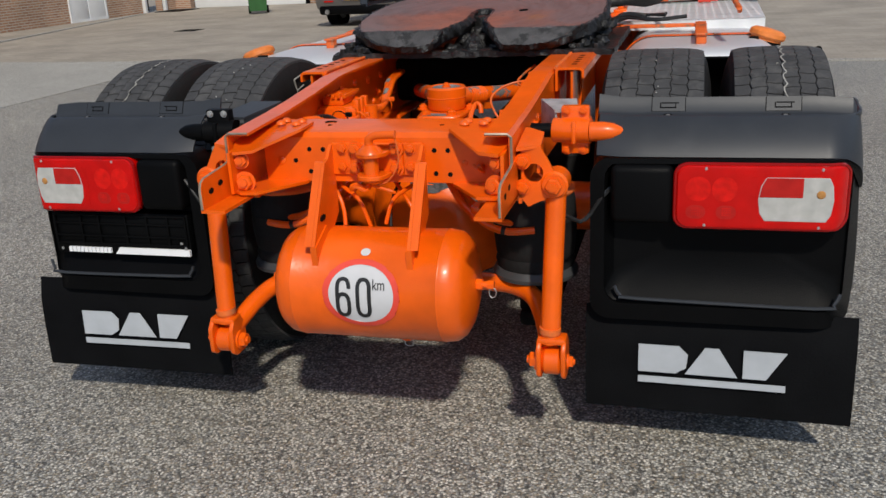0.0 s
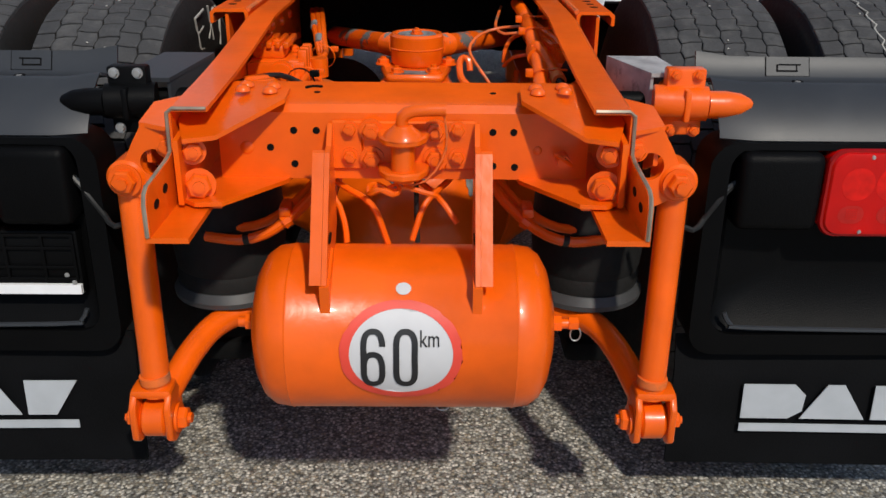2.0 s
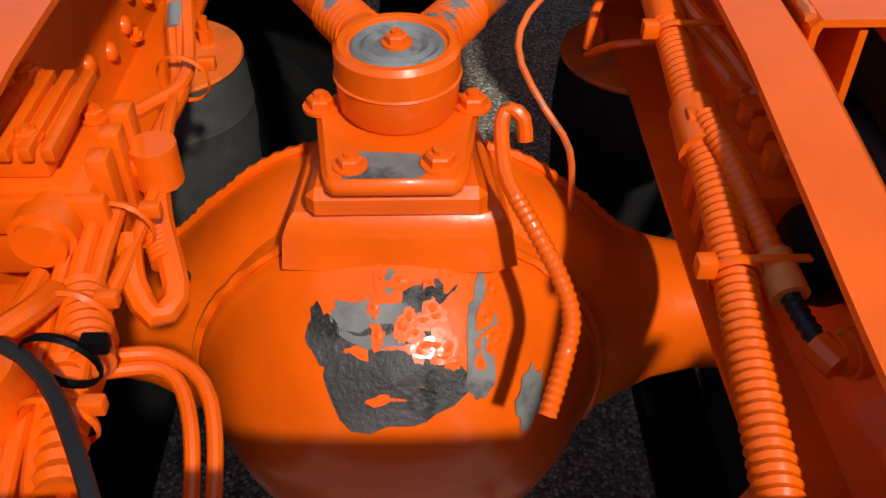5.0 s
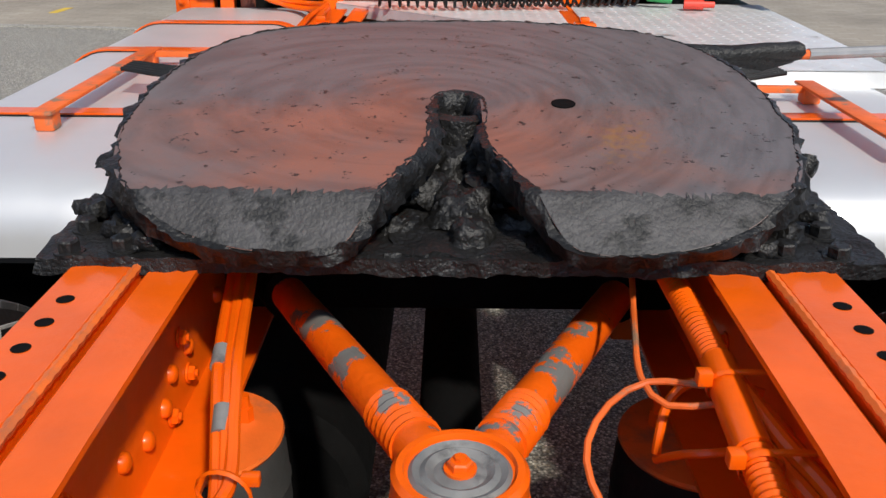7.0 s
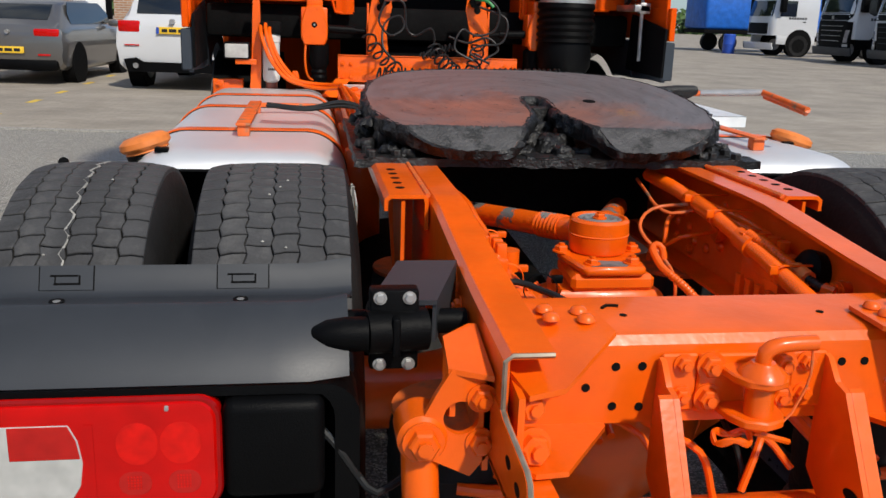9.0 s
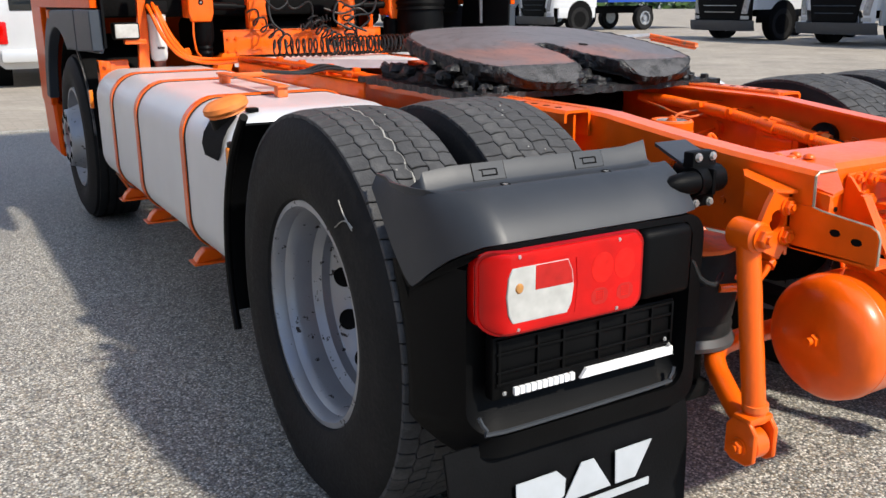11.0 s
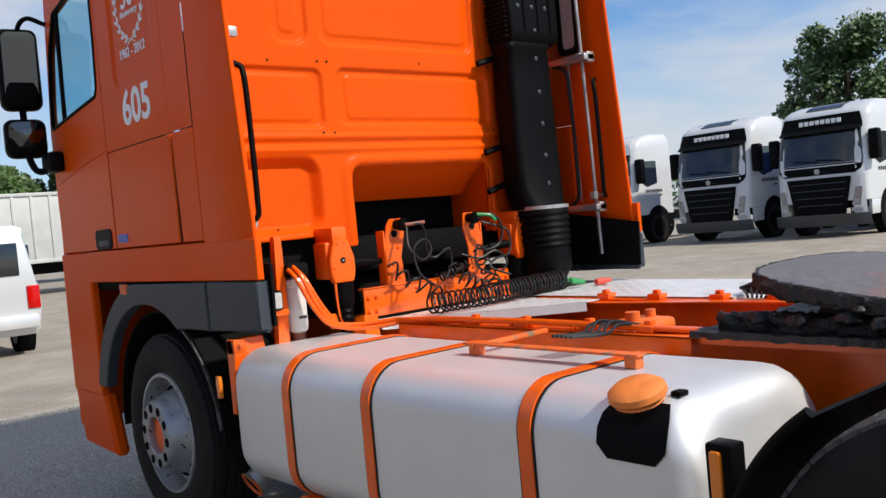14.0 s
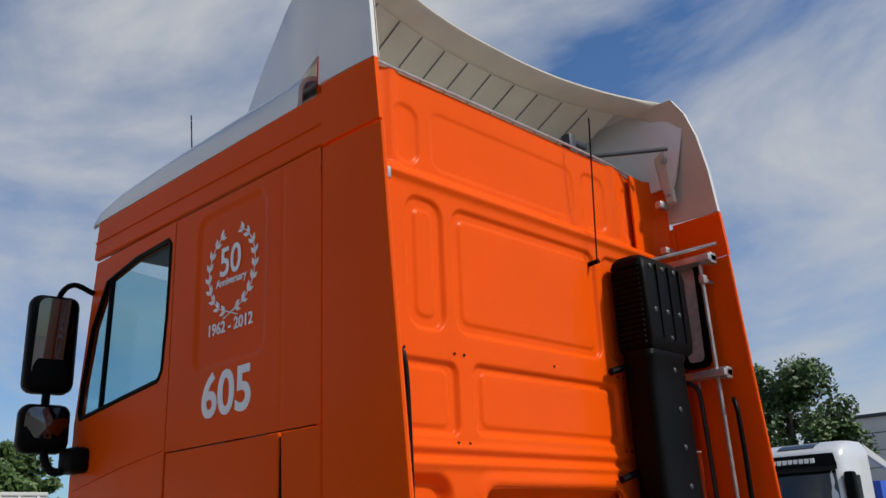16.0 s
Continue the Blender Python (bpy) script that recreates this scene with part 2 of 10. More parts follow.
def plate_material():
    """Top of the coupling plate: red-brown wear in the middle, grey-black grease smeared in arcs towards the rim."""
    m = bpy.data.materials.new("worn greasy coupling plate")
    m.use_nodes = True
    n, l = m.node_tree.nodes, m.node_tree.links
    p = n["Principled BSDF"]
    tc = n.new("ShaderNodeTexCoord")
    mp = n.new("ShaderNodeMapping")
    mp.inputs["Location"].default_value = (0.13, -0.62, 0)
    mp.inputs["Scale"].default_value = (1.30, 1.55, 0)
    l.new(tc.outputs["Object"], mp.inputs["Vector"])
    ln = n.new("ShaderNodeVectorMath")
    ln.operation = "LENGTH"
    l.new(mp.outputs["Vector"], ln.inputs[0])
    no = n.new("ShaderNodeTexNoise")
    no.inputs["Scale"].default_value, no.inputs["Detail"].default_value, no.inputs["Roughness"].default_value = 4.5, 9.0, 0.62
    l.new(tc.outputs["Object"], no.inputs["Vector"])
    add = n.new("ShaderNodeMath")
    add.operation = "MULTIPLY_ADD"
    add.inputs[1].default_value, add.inputs[2].default_value = 1.7, -0.85
    l.new(no.outputs["Fac"], add.inputs[0])
    s = n.new("ShaderNodeMath")
    l.new(ln.outputs["Value"], s.inputs[0])
    l.new(add.outputs["Value"], s.inputs[1])
    ramp = n.new("ShaderNodeValToRGB")
    e = ramp.color_ramp.elements
    e[0].position, e[0].color = 0.12, (0.225, 0.100, 0.074, 1)
    e[1].position, e[1].color = 0.66, (0.118, 0.108, 0.112, 1)
    k = e.new(0.40)
    k.color = (0.160, 0.100, 0.090, 1)
    l.new(s.outputs["Value"], ramp.inputs["Fac"])
    # smears that run in arcs about the king pin
    cen = n.new("ShaderNodeVectorMath")
    cen.operation = "SUBTRACT"
    cen.inputs[1].default_value = (0.01, 0.66, 1.15)
    l.new(tc.outputs["Object"], cen.inputs[0])
    rad = n.new("ShaderNodeVectorMath")
    rad.operation = "LENGTH"
    l.new(cen.outputs["Vector"], rad.inputs[0])
    comb = n.new("ShaderNodeCombineXYZ")
    l.new(rad.outputs["Value"], comb.inputs["X"])
    arc = n.new("ShaderNodeTexNoise")
    arc.noise_dimensions = "3D"
    arc.inputs["Scale"].default_value, arc.inputs["Detail"].default_value, arc.inputs["Distortion"].default_value = 1.0, 5.0, 0.3
    warp = n.new("ShaderNodeVectorMath")
    warp.operation = "MULTIPLY_ADD"
    warp.inputs[1].default_value = (34.0, 1.0, 1.0)
    l.new(comb.outputs["Vector"], warp.inputs[0])
    sc3 = n.new("ShaderNodeVectorMath")
    sc3.operation = "SCALE"
    sc3.inputs["Scale"].default_value = 11.0
    l.new(tc.outputs["Object"], sc3.inputs[0])
    l.new(sc3.outputs["Vector"], warp.inputs[2])
    l.new(warp.outputs["Vector"], arc.inputs["Vector"])
    grime = n.new("ShaderNodeMapRange")
    grime.inputs["From Min"].default_value, grime.inputs["From Max"].default_value = 0.40, 0.66
    grime.inputs["To Min"].default_value, grime.inputs["To Max"].default_value = 1.07, 0.76
    l.new(arc.outputs["Fac"], grime.inputs["Value"])
    sc4 = n.new("ShaderNodeVectorMath")
    sc4.operation = "SCALE"
    l.new(ramp.outputs["Color"], sc4.inputs[0])
    l.new(grime.outputs["Result"], sc4.inputs["Scale"])
    # small black specks, scrapes and one ochre smear
    sp = n.new("ShaderNodeTexNoise")
    sp.inputs["Scale"].default_value, sp.inputs["Detail"].default_value, sp.inputs["Roughness"].default_value = 46.0, 5.0, 0.7
    l.new(tc.outputs["Object"], sp.inputs["Vector"])
    spm = n.new("ShaderNodeMapRange")
    spm.inputs["From Min"].default_value, spm.inputs["From Max"].default_value = 0.615, 0.655
    l.new(sp.outputs["Fac"], spm.inputs["Value"])
    mx1 = n.new("ShaderNodeMixRGB")
    mx1.inputs["Color2"].default_value = (0.02, 0.019, 0.019, 1)
    l.new(spm.outputs["Result"], mx1.inputs["Fac"])
    l.new(sc4.outputs["Vector"], mx1.inputs["Color1"])
    om = n.new("ShaderNodeMapping")
    om.inputs["Location"].default_value = (-0.24 * 9, -0.52 * 5, 0)
    om.inputs["Scale"].default_value = (9.0, 5.0, 0)
    l.new(tc.outputs["Object"], om.inputs["Vector"])
    ol = n.new("ShaderNodeVectorMath")
    ol.operation = "LENGTH"
    l.new(om.outputs["Vector"], ol.inputs[0])
    oa = n.new("ShaderNodeMath")
    oa.operation = "MULTIPLY_ADD"
    oa.inputs[1].default_value = 2.4
    l.new(sp.outputs["Fac"], oa.inputs[0])
    l.new(ol.outputs["Value"], oa.inputs[2])
    orr = n.new("ShaderNodeMapRange")
    orr.inputs["From Min"].default_value, orr.inputs["From Max"].default_value = 1.5, 1.1
    orr.inputs["To Max"].default_value = 0.6
    l.new(oa.outputs["Value"], orr.inputs["Value"])
    mx2 = n.new("ShaderNodeMixRGB")
    mx2.inputs["Color2"].default_value = (0.26, 0.13, 0.035, 1)
    l.new(orr.outputs["Result"], mx2.inputs["Fac"])
    l.new(mx1.outputs["Color"], mx2.inputs["Color1"])
    l.new(mx2.outputs["Color"], p.inputs["Base Color"])
    p.inputs["Roughness"].default_value = 0.48
    b = n.new("ShaderNodeBump")
    b.inputs["Strength"].default_value, b.inputs["Distance"].default_value = 0.35, 0.0015
    l.new(sp.outputs["Fac"], b.inputs["Height"])
    l.new(b.outputs["Normal"], p.inputs["Normal"])
    return m


M["coupling_top"] = plate_material()


def speckle(name, cols, cell, rough, bump, stain=(0.8, 1.15), stain_scale=0.4):
    """Exposed-aggregate surface: pebbles of several colours in a binder, with broad stains."""
    m = bpy.data.materials.new(name)
    m.use_nodes = True
    n, l = m.node_tree.nodes, m.node_tree.links
    p = n["Principled BSDF"]
    tc = n.new("ShaderNodeTexCoord")
    v = n.new("ShaderNodeTexVoronoi")
    v.inputs["Scale"].default_value, v.inputs["Randomness"].default_value = cell, 1.0
    l.new(tc.outputs["Object"], v.inputs["Vector"])
    sep = n.new("ShaderNodeSeparateColor")
    l.new(v.outputs["Color"], sep.inputs["Color"])
    ramp = n.new("ShaderNodeValToRGB")
    ramp.color_ramp.interpolation = "CONSTANT"
    e = ramp.color_ramp.elements
    e[0].position, e[0].color = 0.0, (*cols[0], 1)
    e[1].position, e[1].color = 1 / len(cols), (*cols[1], 1)
    for i in range(2, len(cols)):
        k = e.new(i / len(cols))
        k.color = (*cols[i], 1)
    l.new(sep.outputs["Red"], ramp.inputs["Fac"])
    st = n.new("ShaderNodeTexNoise")
    st.inputs["Scale"].default_value, st.inputs["Detail"].default_value = stain_scale, 7.0
    l.new(tc.outputs["Object"], st.inputs["Vector"])
    mr = n.new("ShaderNodeMapRange")
    mr.inputs["From Min"].default_value, mr.inputs["From Max"].default_value = 0.3, 0.7
    mr.inputs["To Min"].default_value, mr.inputs["To Max"].default_value = stain
    l.new(st.outputs["Fac"], mr.inputs["Value"])
    edge = n.new("ShaderNodeMapRange")
    edge.inputs["From Min"].default_value, edge.inputs["From Max"].default_value = 0.25, 0.75
    edge.inputs["To Min"].default_value, edge.inputs["To Max"].default_value = 1.15, 0.45
    l.new(v.outputs["Distance"], edge.inputs["Value"])
    k2 = n.new("ShaderNodeMath")
    k2.operation = "MULTIPLY"
    l.new(mr.outputs["Result"], k2.inputs[0])
    l.new(edge.outputs["Result"], k2.inputs[1])
    sc = n.new("ShaderNodeVectorMath")
    sc.operation = "SCALE"
    l.new(ramp.outputs["Color"], sc.inputs[0])
    l.new(k2.outputs["Value"], sc.inputs["Scale"])
    l.new(sc.outputs["Vector"], p.inputs["Base Color"])
    p.inputs["Roughness"].default_value = rough
    if bump:
        b = n.new("ShaderNodeBump")
        b.invert = True
        b.inputs["Strength"].default_value, b.inputs["Distance"].default_value = 0.7, bump
        l.new(v.outputs["Distance"], b.inputs["Height"])
        l.new(b.outputs["Normal"], p.inputs["Normal"])
    return m


M["asphalt"] = speckle("exposed-aggregate asphalt", [(0.250, 0.240, 0.208), (0.385, 0.367, 0.318), (0.105, 0.101, 0.092), (0.480, 0.460, 0.402),
                                                    (0.310, 0.268, 0.202), (0.245, 0.242, 0.229), (0.64, 0.606, 0.532), (0.185, 0.167, 0.140)], 140, 0.55, 0.003)
M["concrete"] = speckle("pale concrete", [(0.40, 0.385, 0.345), (0.43, 0.415, 0.372), (0.37, 0.357, 0.32)], 60, 0.85, 0.0, (0.9, 1.08), 0.7)


def bricks(name, c1, c2, mortar, scale, w, h, gap, rough=0.85):
    m = bpy.data.materials.new(name)
    m.use_nodes = True
    n, l = m.node_tree.nodes, m.node_tree.links
    p = n["Principled BSDF"]
    tc = n.new("ShaderNodeTexCoord")
    b = n.new("ShaderNodeTexBrick")
    b.inputs["Color1"].default_value, b.inputs["Color2"].default_value = (*c1, 1), (*c2, 1)
    b.inputs["Mortar"].default_value = (*mortar, 1)
    b.inputs["Scale"].default_value = scale
    b.inputs["Brick Width"].default_value, b.inputs["Row Height"].default_value = w, h
    b.inputs["Mortar Size"].default_value = gap
    b.inputs["Bias"].default_value = -0.1
    l.new(tc.outputs["UV"], b.inputs["Vector"])
    no = n.new("ShaderNodeTexNoise")
    no.inputs["Scale"].default_value, no.inputs["Detail"].default_value = 0.9, 7.0
    l.new(tc.outputs["Object"], no.inputs["Vector"])
    mr = n.new("ShaderNodeMapRange")
    mr.inputs["From Min"].default_value, mr.inputs["From Max"].default_value = 0.3, 0.7
    mr.inputs["To Min"].default_value, mr.inputs["To Max"].default_value = 0.8, 1.2
    l.new(no.outputs["Fac"], mr.inputs["Value"])
    sc = n.new("ShaderNodeVectorMath")
    sc.operation = "SCALE"
    l.new(b.outputs["Color"], sc.inputs[0])
    l.new(mr.outputs["Result"], sc.inputs["Scale"])
    l.new(sc.outputs["Vector"], p.inputs["Base Color"])
    p.inputs["Roughness"].default_value = rough
    bp = n.new("ShaderNodeBump")
    bp.invert = True
    bp.inputs["Strength"].default_value, bp.inputs["Distance"].default_value = 0.6, 0.006
    l.new(b.outputs["Fac"], bp.inputs["Height"])
    l.new(bp.outputs["Normal"], p.inputs["Normal"])
    return m


M["paver"] = bricks("clay and concrete pavers", (0.285, 0.248, 0.20), (0.335, 0.297, 0.245), (0.225, 0.20, 0.165), 1.0, 0.21, 0.105, 0.005)
M["wall_brick"] = bricks("brown-red facing brick", (0.30, 0.15, 0.085), (0.40, 0.22, 0.125), (0.42, 0.38, 0.32), 1.0, 0.22, 0.063, 0.010)
M["yellow_paint"] = material("worn yellow road paint", (0.62, 0.42, 0.05), 0.8, vary=0.2, scale=8)
M["white_panel"] = material("white coated panel", (0.68, 0.69, 0.69), 0.4, vary=0.05, scale=2)
M["truck_white"] = material("white truck paint", (0.58, 0.59, 0.60), 0.3, vary=0.03, scale=2, coat=0.8)
M["car_grey"] = material("grey metallic car paint", (0.15, 0.145, 0.14), 0.3, metal=0.6, vary=0.05, scale=2, coat=1.0)
M["car_silver"] = material("silver van paint", (0.62, 0.63, 0.64), 0.35, metal=0.3, vary=0.05, scale=2, coat=1.0)
M["tarp"] = material("blue tarpaulin", (0.01, 0.12, 0.50), 0.5, vary=0.2, scale=3, bump=0.02, bump_scale=4)
M["bin_green"] = material("green wheelie bin plastic", (0.03, 0.11, 0.03), 0.5, vary=0.15, scale=5)
M["stay_plate"] = material("scuffed pale bracket", (0.34, 0.34, 0.34), 0.55, vary=0.3, scale=22, bump=0.001,
                          second=(0.06, 0.06, 0.06), second_at=(0.55, 0.7), second_scale=18)
M["plate_yellow"] = material("yellow number plate", (0.80, 0.50, 0.03), 0.4, vary=0.03, scale=5)
M["plate_blue"] = material("blue plate band", (0.02, 0.08, 0.45), 0.4, vary=0.03, scale=5)
M["leaf"] = material("tree leaves", (0.055, 0.105, 0.025), 0.55, vary=0.45, scale=1.4, per_object=0.0)
M["bark"] = material("tree bark", (0.09, 0.07, 0.05), 0.9, vary=0.3, scale=6, bump=0.01, bump_scale=20)
M["container"] = material("off-white container steel", (0.47, 0.48, 0.465), 0.5, vary=0.10, scale=1.5)
M["shed_grey"] = material("grey cladding", (0.46, 0.47, 0.47), 0.5, vary=0.06, scale=1)
M["interior"] = material("grey cab trim", (0.16, 0.16, 0.165), 0.7, vary=0.1, scale=4)
M["rust_brown"] = material("rusty brown container", (0.25, 0.08, 0.05), 0.6, vary=0.15, scale=2)
M["bumper_grey"] = material("grey moulded bumper", (0.045, 0.046, 0.048), 0.5, vary=0.08, scale=4)
M["lamp_glass"] = material("headlamp glass", (0.30, 0.31, 0.32), 0.12, metal=0.3, vary=0.4, scale=9, coat=1.0)


# ---- builders: each returns (vertices, faces) ----
def moved(g, m):
    return [tuple(m @ Vector(v)) for v in g[0]], g[1]


def joined(*gs):
    vs, fs = [], []
    for v, f in gs:
        k = len(vs)
        vs.extend(v)
        fs.extend([tuple(i + k for i in q) for q in f])
    return vs, fs


def from_bm(bm):
    bm.verts.index_update()
    g = [tuple(v.co) for v in bm.verts], [tuple(v.index for v in f.verts) for f in bm.faces]
    bm.free()
    return g


def box(x0, x1, y0, y1, z0, z1, bevel=0.0, seg=2):
    bm = bmesh.new()
    bmesh.ops.create_cube(bm, size=1)
    for v in bm.verts:
        v.co = ((x0 + x1) / 2 + v.co.x * (x1 - x0), (y0 + y1) / 2 + v.co.y * (y1 - y0), (z0 + z1) / 2 + v.co.z * (z1 - z0))
    if bevel:
        bmesh.ops.bevel(bm, geom=bm.edges[:], offset=bevel, segments=seg, profile=0.5, affect="EDGES")
    return from_bm(bm)


def axis_point(axis, a, u, v):
    return {"x": (a, u, v), "y": (u, a, v), "z": (u, v, a)}[axis]


def prism(poly, axis, a, b, bevel=0.0):
    """A flat outline, pushed from a to b along an axis."""
    n = len(poly)
    vs = [axis_point(axis, a, *p) for p in poly] + [axis_point(axis, b, *p) for p in poly]
    fs = [tuple(range(n))[::-1], tuple(range(n, 2 * n))] + [(i, (i + 1) % n, n + (i + 1) % n, n + i) for i in range(n)]
    bm = bmesh.new()
    bv = [bm.verts.new(v) for v in vs]
    for f in fs:
        bm.faces.new([bv[i] for i in f])
    bmesh.ops.recalc_face_normals(bm, faces=bm.faces[:])
    if bevel:
        bmesh.ops.bevel(bm, geom=bm.edges[:], offset=bevel, segments=1, affect="EDGES", clamp_overlap=True)
    return from_bm(bm)


def ring_plate(outer, inner, axis, a, b):
    """A plate with one opening; both outlines have as many points."""
    n = len(outer)
    vs = [axis_point(axis, h, *p) for h in (a, b) for p in (*outer, *inner)]
    fs = []
    for i in range(n):
        j = (i + 1) % n
        fs += [(i, j, n + j, n + i), (2 * n + i, 3 * n + i, 3 * n + j, 2 * n + j), (i, 2 * n + i, 2 * n + j, j), (n + i, n + j, 3 * n + j, 3 * n + i)]
    bm = bmesh.new()
    bv = [bm.verts.new(v) for v in vs]
    for f in fs:
        bm.faces.new([bv[i] for i in f])
    bmesh.ops.recalc_face_normals(bm, faces=bm.faces[:])
    return from_bm(bm)


def turn_to(direction):
    return Vector((0, 0, 1)).rotation_difference(Vector(direction).normalized()).to_matrix().to_4x4()


def lathe(profile, at=(0, 0, 0), direction=(0, 0, 1), seg=32, caps=True):
    """Profile of (radius, height) turned about a direction."""
    vs, fs = [], []
    for r, h in profile:
        vs += [(r * math.cos(2 * math.pi * i / seg), r * math.sin(2 * math.pi * i / seg), h) for i in range(seg)]
    for k in range(len(profile) - 1):
        for i in range(seg):
            j = (i + 1) % seg
            fs.append((k * seg + i, k * seg + j, (k + 1) * seg + j, (k + 1) * seg + i))
    if caps:
        fs += [tuple(range(seg))[::-1], tuple(range((len(profile) - 1) * seg, len(profile) * seg))]
    return moved((vs, fs), Matrix.Translation(at) @ turn_to(direction))


def rod(a, b, r, seg=16, r2=None, round_end=0.0):
    a, b = Vector(a), Vector(b)
    h = (b - a).length
    r2 = r if r2 is None else r2
    prof = [(r - round_end, 0), (r, round_end), (r2, h - round_end), (r2 - round_end, h)] if round_end else [(r, 0), (r2, h)]
    return lathe(prof, a, b - a, seg)


def spline(points, step=0.02):
    """A smooth run of points through the given ones."""
    p = [Vector(q) for q in points]
    p = [2 * p[0] - p[1]] + p + [2 * p[-1] - p[-2]]
    out = []
    for i in range(1, len(p) - 2):
        n = max(2, int((p[i + 1] - p[i]).length / step))
        for k in range(n):
            t = k / n
            out.append(0.5 * (2 * p[i] + (p[i + 1] - p[i - 1]) * t + (2 * p[i - 1] - 5 * p[i] + 4 * p[i + 1] - p[i + 2]) * t * t
                              + (3 * p[i] - p[i - 1] - 3 * p[i + 1] + p[i + 2]) * t ** 3))
    out.append(p[-2])
    return out


def tube(points, r, seg=8, smooth=True, step=0.02, ribs=0.0):
    """A bent pipe, hose or conduit; ribs: depth of its corrugation."""
    path = spline(points, step) if smooth else [Vector(q) for q in points]
    vs, fs = [], []
    side = None
    for i, p in enumerate(path):
        d = (path[min(i + 1, len(path) - 1)] - path[max(i - 1, 0)]).normalized()
        if side is None:
            side = d.orthogonal().normalized()
        side = (side - d * side.dot(d)).normalized()
        up = d.cross(side)
        rr = r - ribs * (i % 2)
        vs += [tuple(p + rr * (math.cos(2 * math.pi * k / seg) * side + math.sin(2 * math.pi * k / seg) * up)) for k in range(seg)]
    for i in range(len(path) - 1):
        for k in range(seg):
            j = (k + 1) % seg
            fs.append((i * seg + k, i * seg + j, (i + 1) * seg + j, (i + 1) * seg + k))
    fs += [tuple(range(seg))[::-1], tuple(range((len(path) - 1) * seg, len(path) * seg))]
    return vs, fs


def loft(rings, caps=True, closed=True):
    n = len(rings[0])
    vs = [tuple(p) for r in rings for p in r]
    fs = []
    for k in range(len(rings) - 1):
        for i in range(n if closed else n - 1):
            j = (i + 1) % n
            fs.append((k * n + i, k * n + j, (k + 1) * n + j, (k + 1) * n + i))
    if caps and closed:
        fs += [tuple(range(n))[::-1], tuple(range((len(rings) - 1) * n, len(rings) * n))]
    return vs, fs


def sheet(rows, thick):
    """A bent sheet of given thickness through rows of points (each row alike in length)."""
    n = len(rows[0])
    P = np.array([[list(p) for p in r] for r in rows], float)
    du = np.gradient(P, axis=0)
    dv = np.gradient(P, axis=1)
    nor = np.cross(du, dv)
    nor /= np.maximum(np.linalg.norm(nor, axis=2, keepdims=True), 1e-9)
    Q = P - nor * thick
    m = len(rows)
    vs = [tuple(p) for p in P.reshape(-1, 3)] + [tuple(p) for p in Q.reshape(-1, 3)]
    k = m * n
    fs = []
    for i in range(m - 1):
        for j in range(n - 1):
            a = i * n + j
            fs += [(a, a + 1, a + n + 1, a + n), (k + a, k + a + n, k + a + n + 1, k + a + 1)]
    edge = [j for j in range(n)] + [i * n + n - 1 for i in range(1, m)] + [(m - 1) * n + j for j in range(n - 2, -1, -1)] + [i * n for i in range(m - 2, 0, -1)]
    for a, b in zip(edge, edge[1:] + edge[:1]):
        fs.append((a, k + a, k + b, b))
    return vs, fs


def rounded(x0, x1, y0, y1, r, seg=5):
    """Outline of a rectangle with round corners."""
    out = []
    for cx, cy, a in ((x1 - r, y1 - r, 0), (x0 + r, y1 - r, 90), (x0 + r, y0 + r, 180), (x1 - r, y0 + r, 270)):
        out += [(cx + r * math.cos(radians(a + 90 * i / seg)), cy + r * math.sin(radians(a + 90 * i / seg))) for i in range(seg + 1)]
    return out


def mesh_of(name, g, mat, smooth=35.0):
    me = bpy.data.meshes.new(name)
    me.from_pydata(g[0], [], g[1])
    me.validate()
    bm = bmesh.new()
    bm.from_mesh(me)
    bmesh.ops.recalc_face_normals(bm, faces=bm.faces[:])
    bm.to_mesh(me)
    bm.free()
    if smooth:
        me.polygons.foreach_set("use_smooth", [True] * len(me.polygons))
        me.set_sharp_from_angle(angle=radians(smooth))
    me.materials.append(mat)
    return me


def part(name, g, mat, parent, label="", smooth=35.0):
    ob = new(name, mesh_of(name, g, M[mat] if isinstance(mat, str) else mat, smooth))
    ob.parent = parent
    return tagged(ob, label) if label else ob


def thing(name, label, category, at=(0, 0, 0), group=""):
    ob = new(name)
    ob.location = at
    return tagged(ob, label, category, group)


def placed(name, me, m, parent):
    ob = new(name, me)
    ob.parent = parent
    ob.matrix_basis = m
    return ob


def setting(name, g, mat, label, category, smooth=0.0):
    return tagged(part(name, g, mat, None, label, smooth), label, category, kind="structure")


def metre_uv(ob, flat):
    """UV in metres over the two given axes (0 x, 1 y, 2 z)."""
    me = ob.data
    uv = me.uv_layers.new(name="metres")
    co = [v.co for v in me.vertices]
    for lp in me.loops:
        c = co[lp.vertex_index]
        uv.data[lp.index].uv = (c[flat[0]], c[flat[1]])


BOLT = mesh_of("bolt", joined(lathe([(0.0165, 0), (0.0165, 0.003)], seg=16), lathe([(0.0125, 0.003), (0.0125, 0.010), (0.0105, 0.012)], seg=6),
                              lathe([(0.006, 0.012), (0.006, 0.016)], seg=8)), M["orange"], 30)
BOLT_ZINC = mesh_of("bolt_zinc", joined(lathe([(0.0165, 0), (0.0165, 0.003)], seg=16), lathe([(0.0125, 0.003), (0.0125, 0.010), (0.0105, 0.012)], seg=6)), M["zinc"], 30)
BOLT_DULL = mesh_of("bolt_dull", lathe([(0.0165, 0), (0.0165, 0.005), (0.012, 0.007)], seg=14), M["grey_worn"], 30)
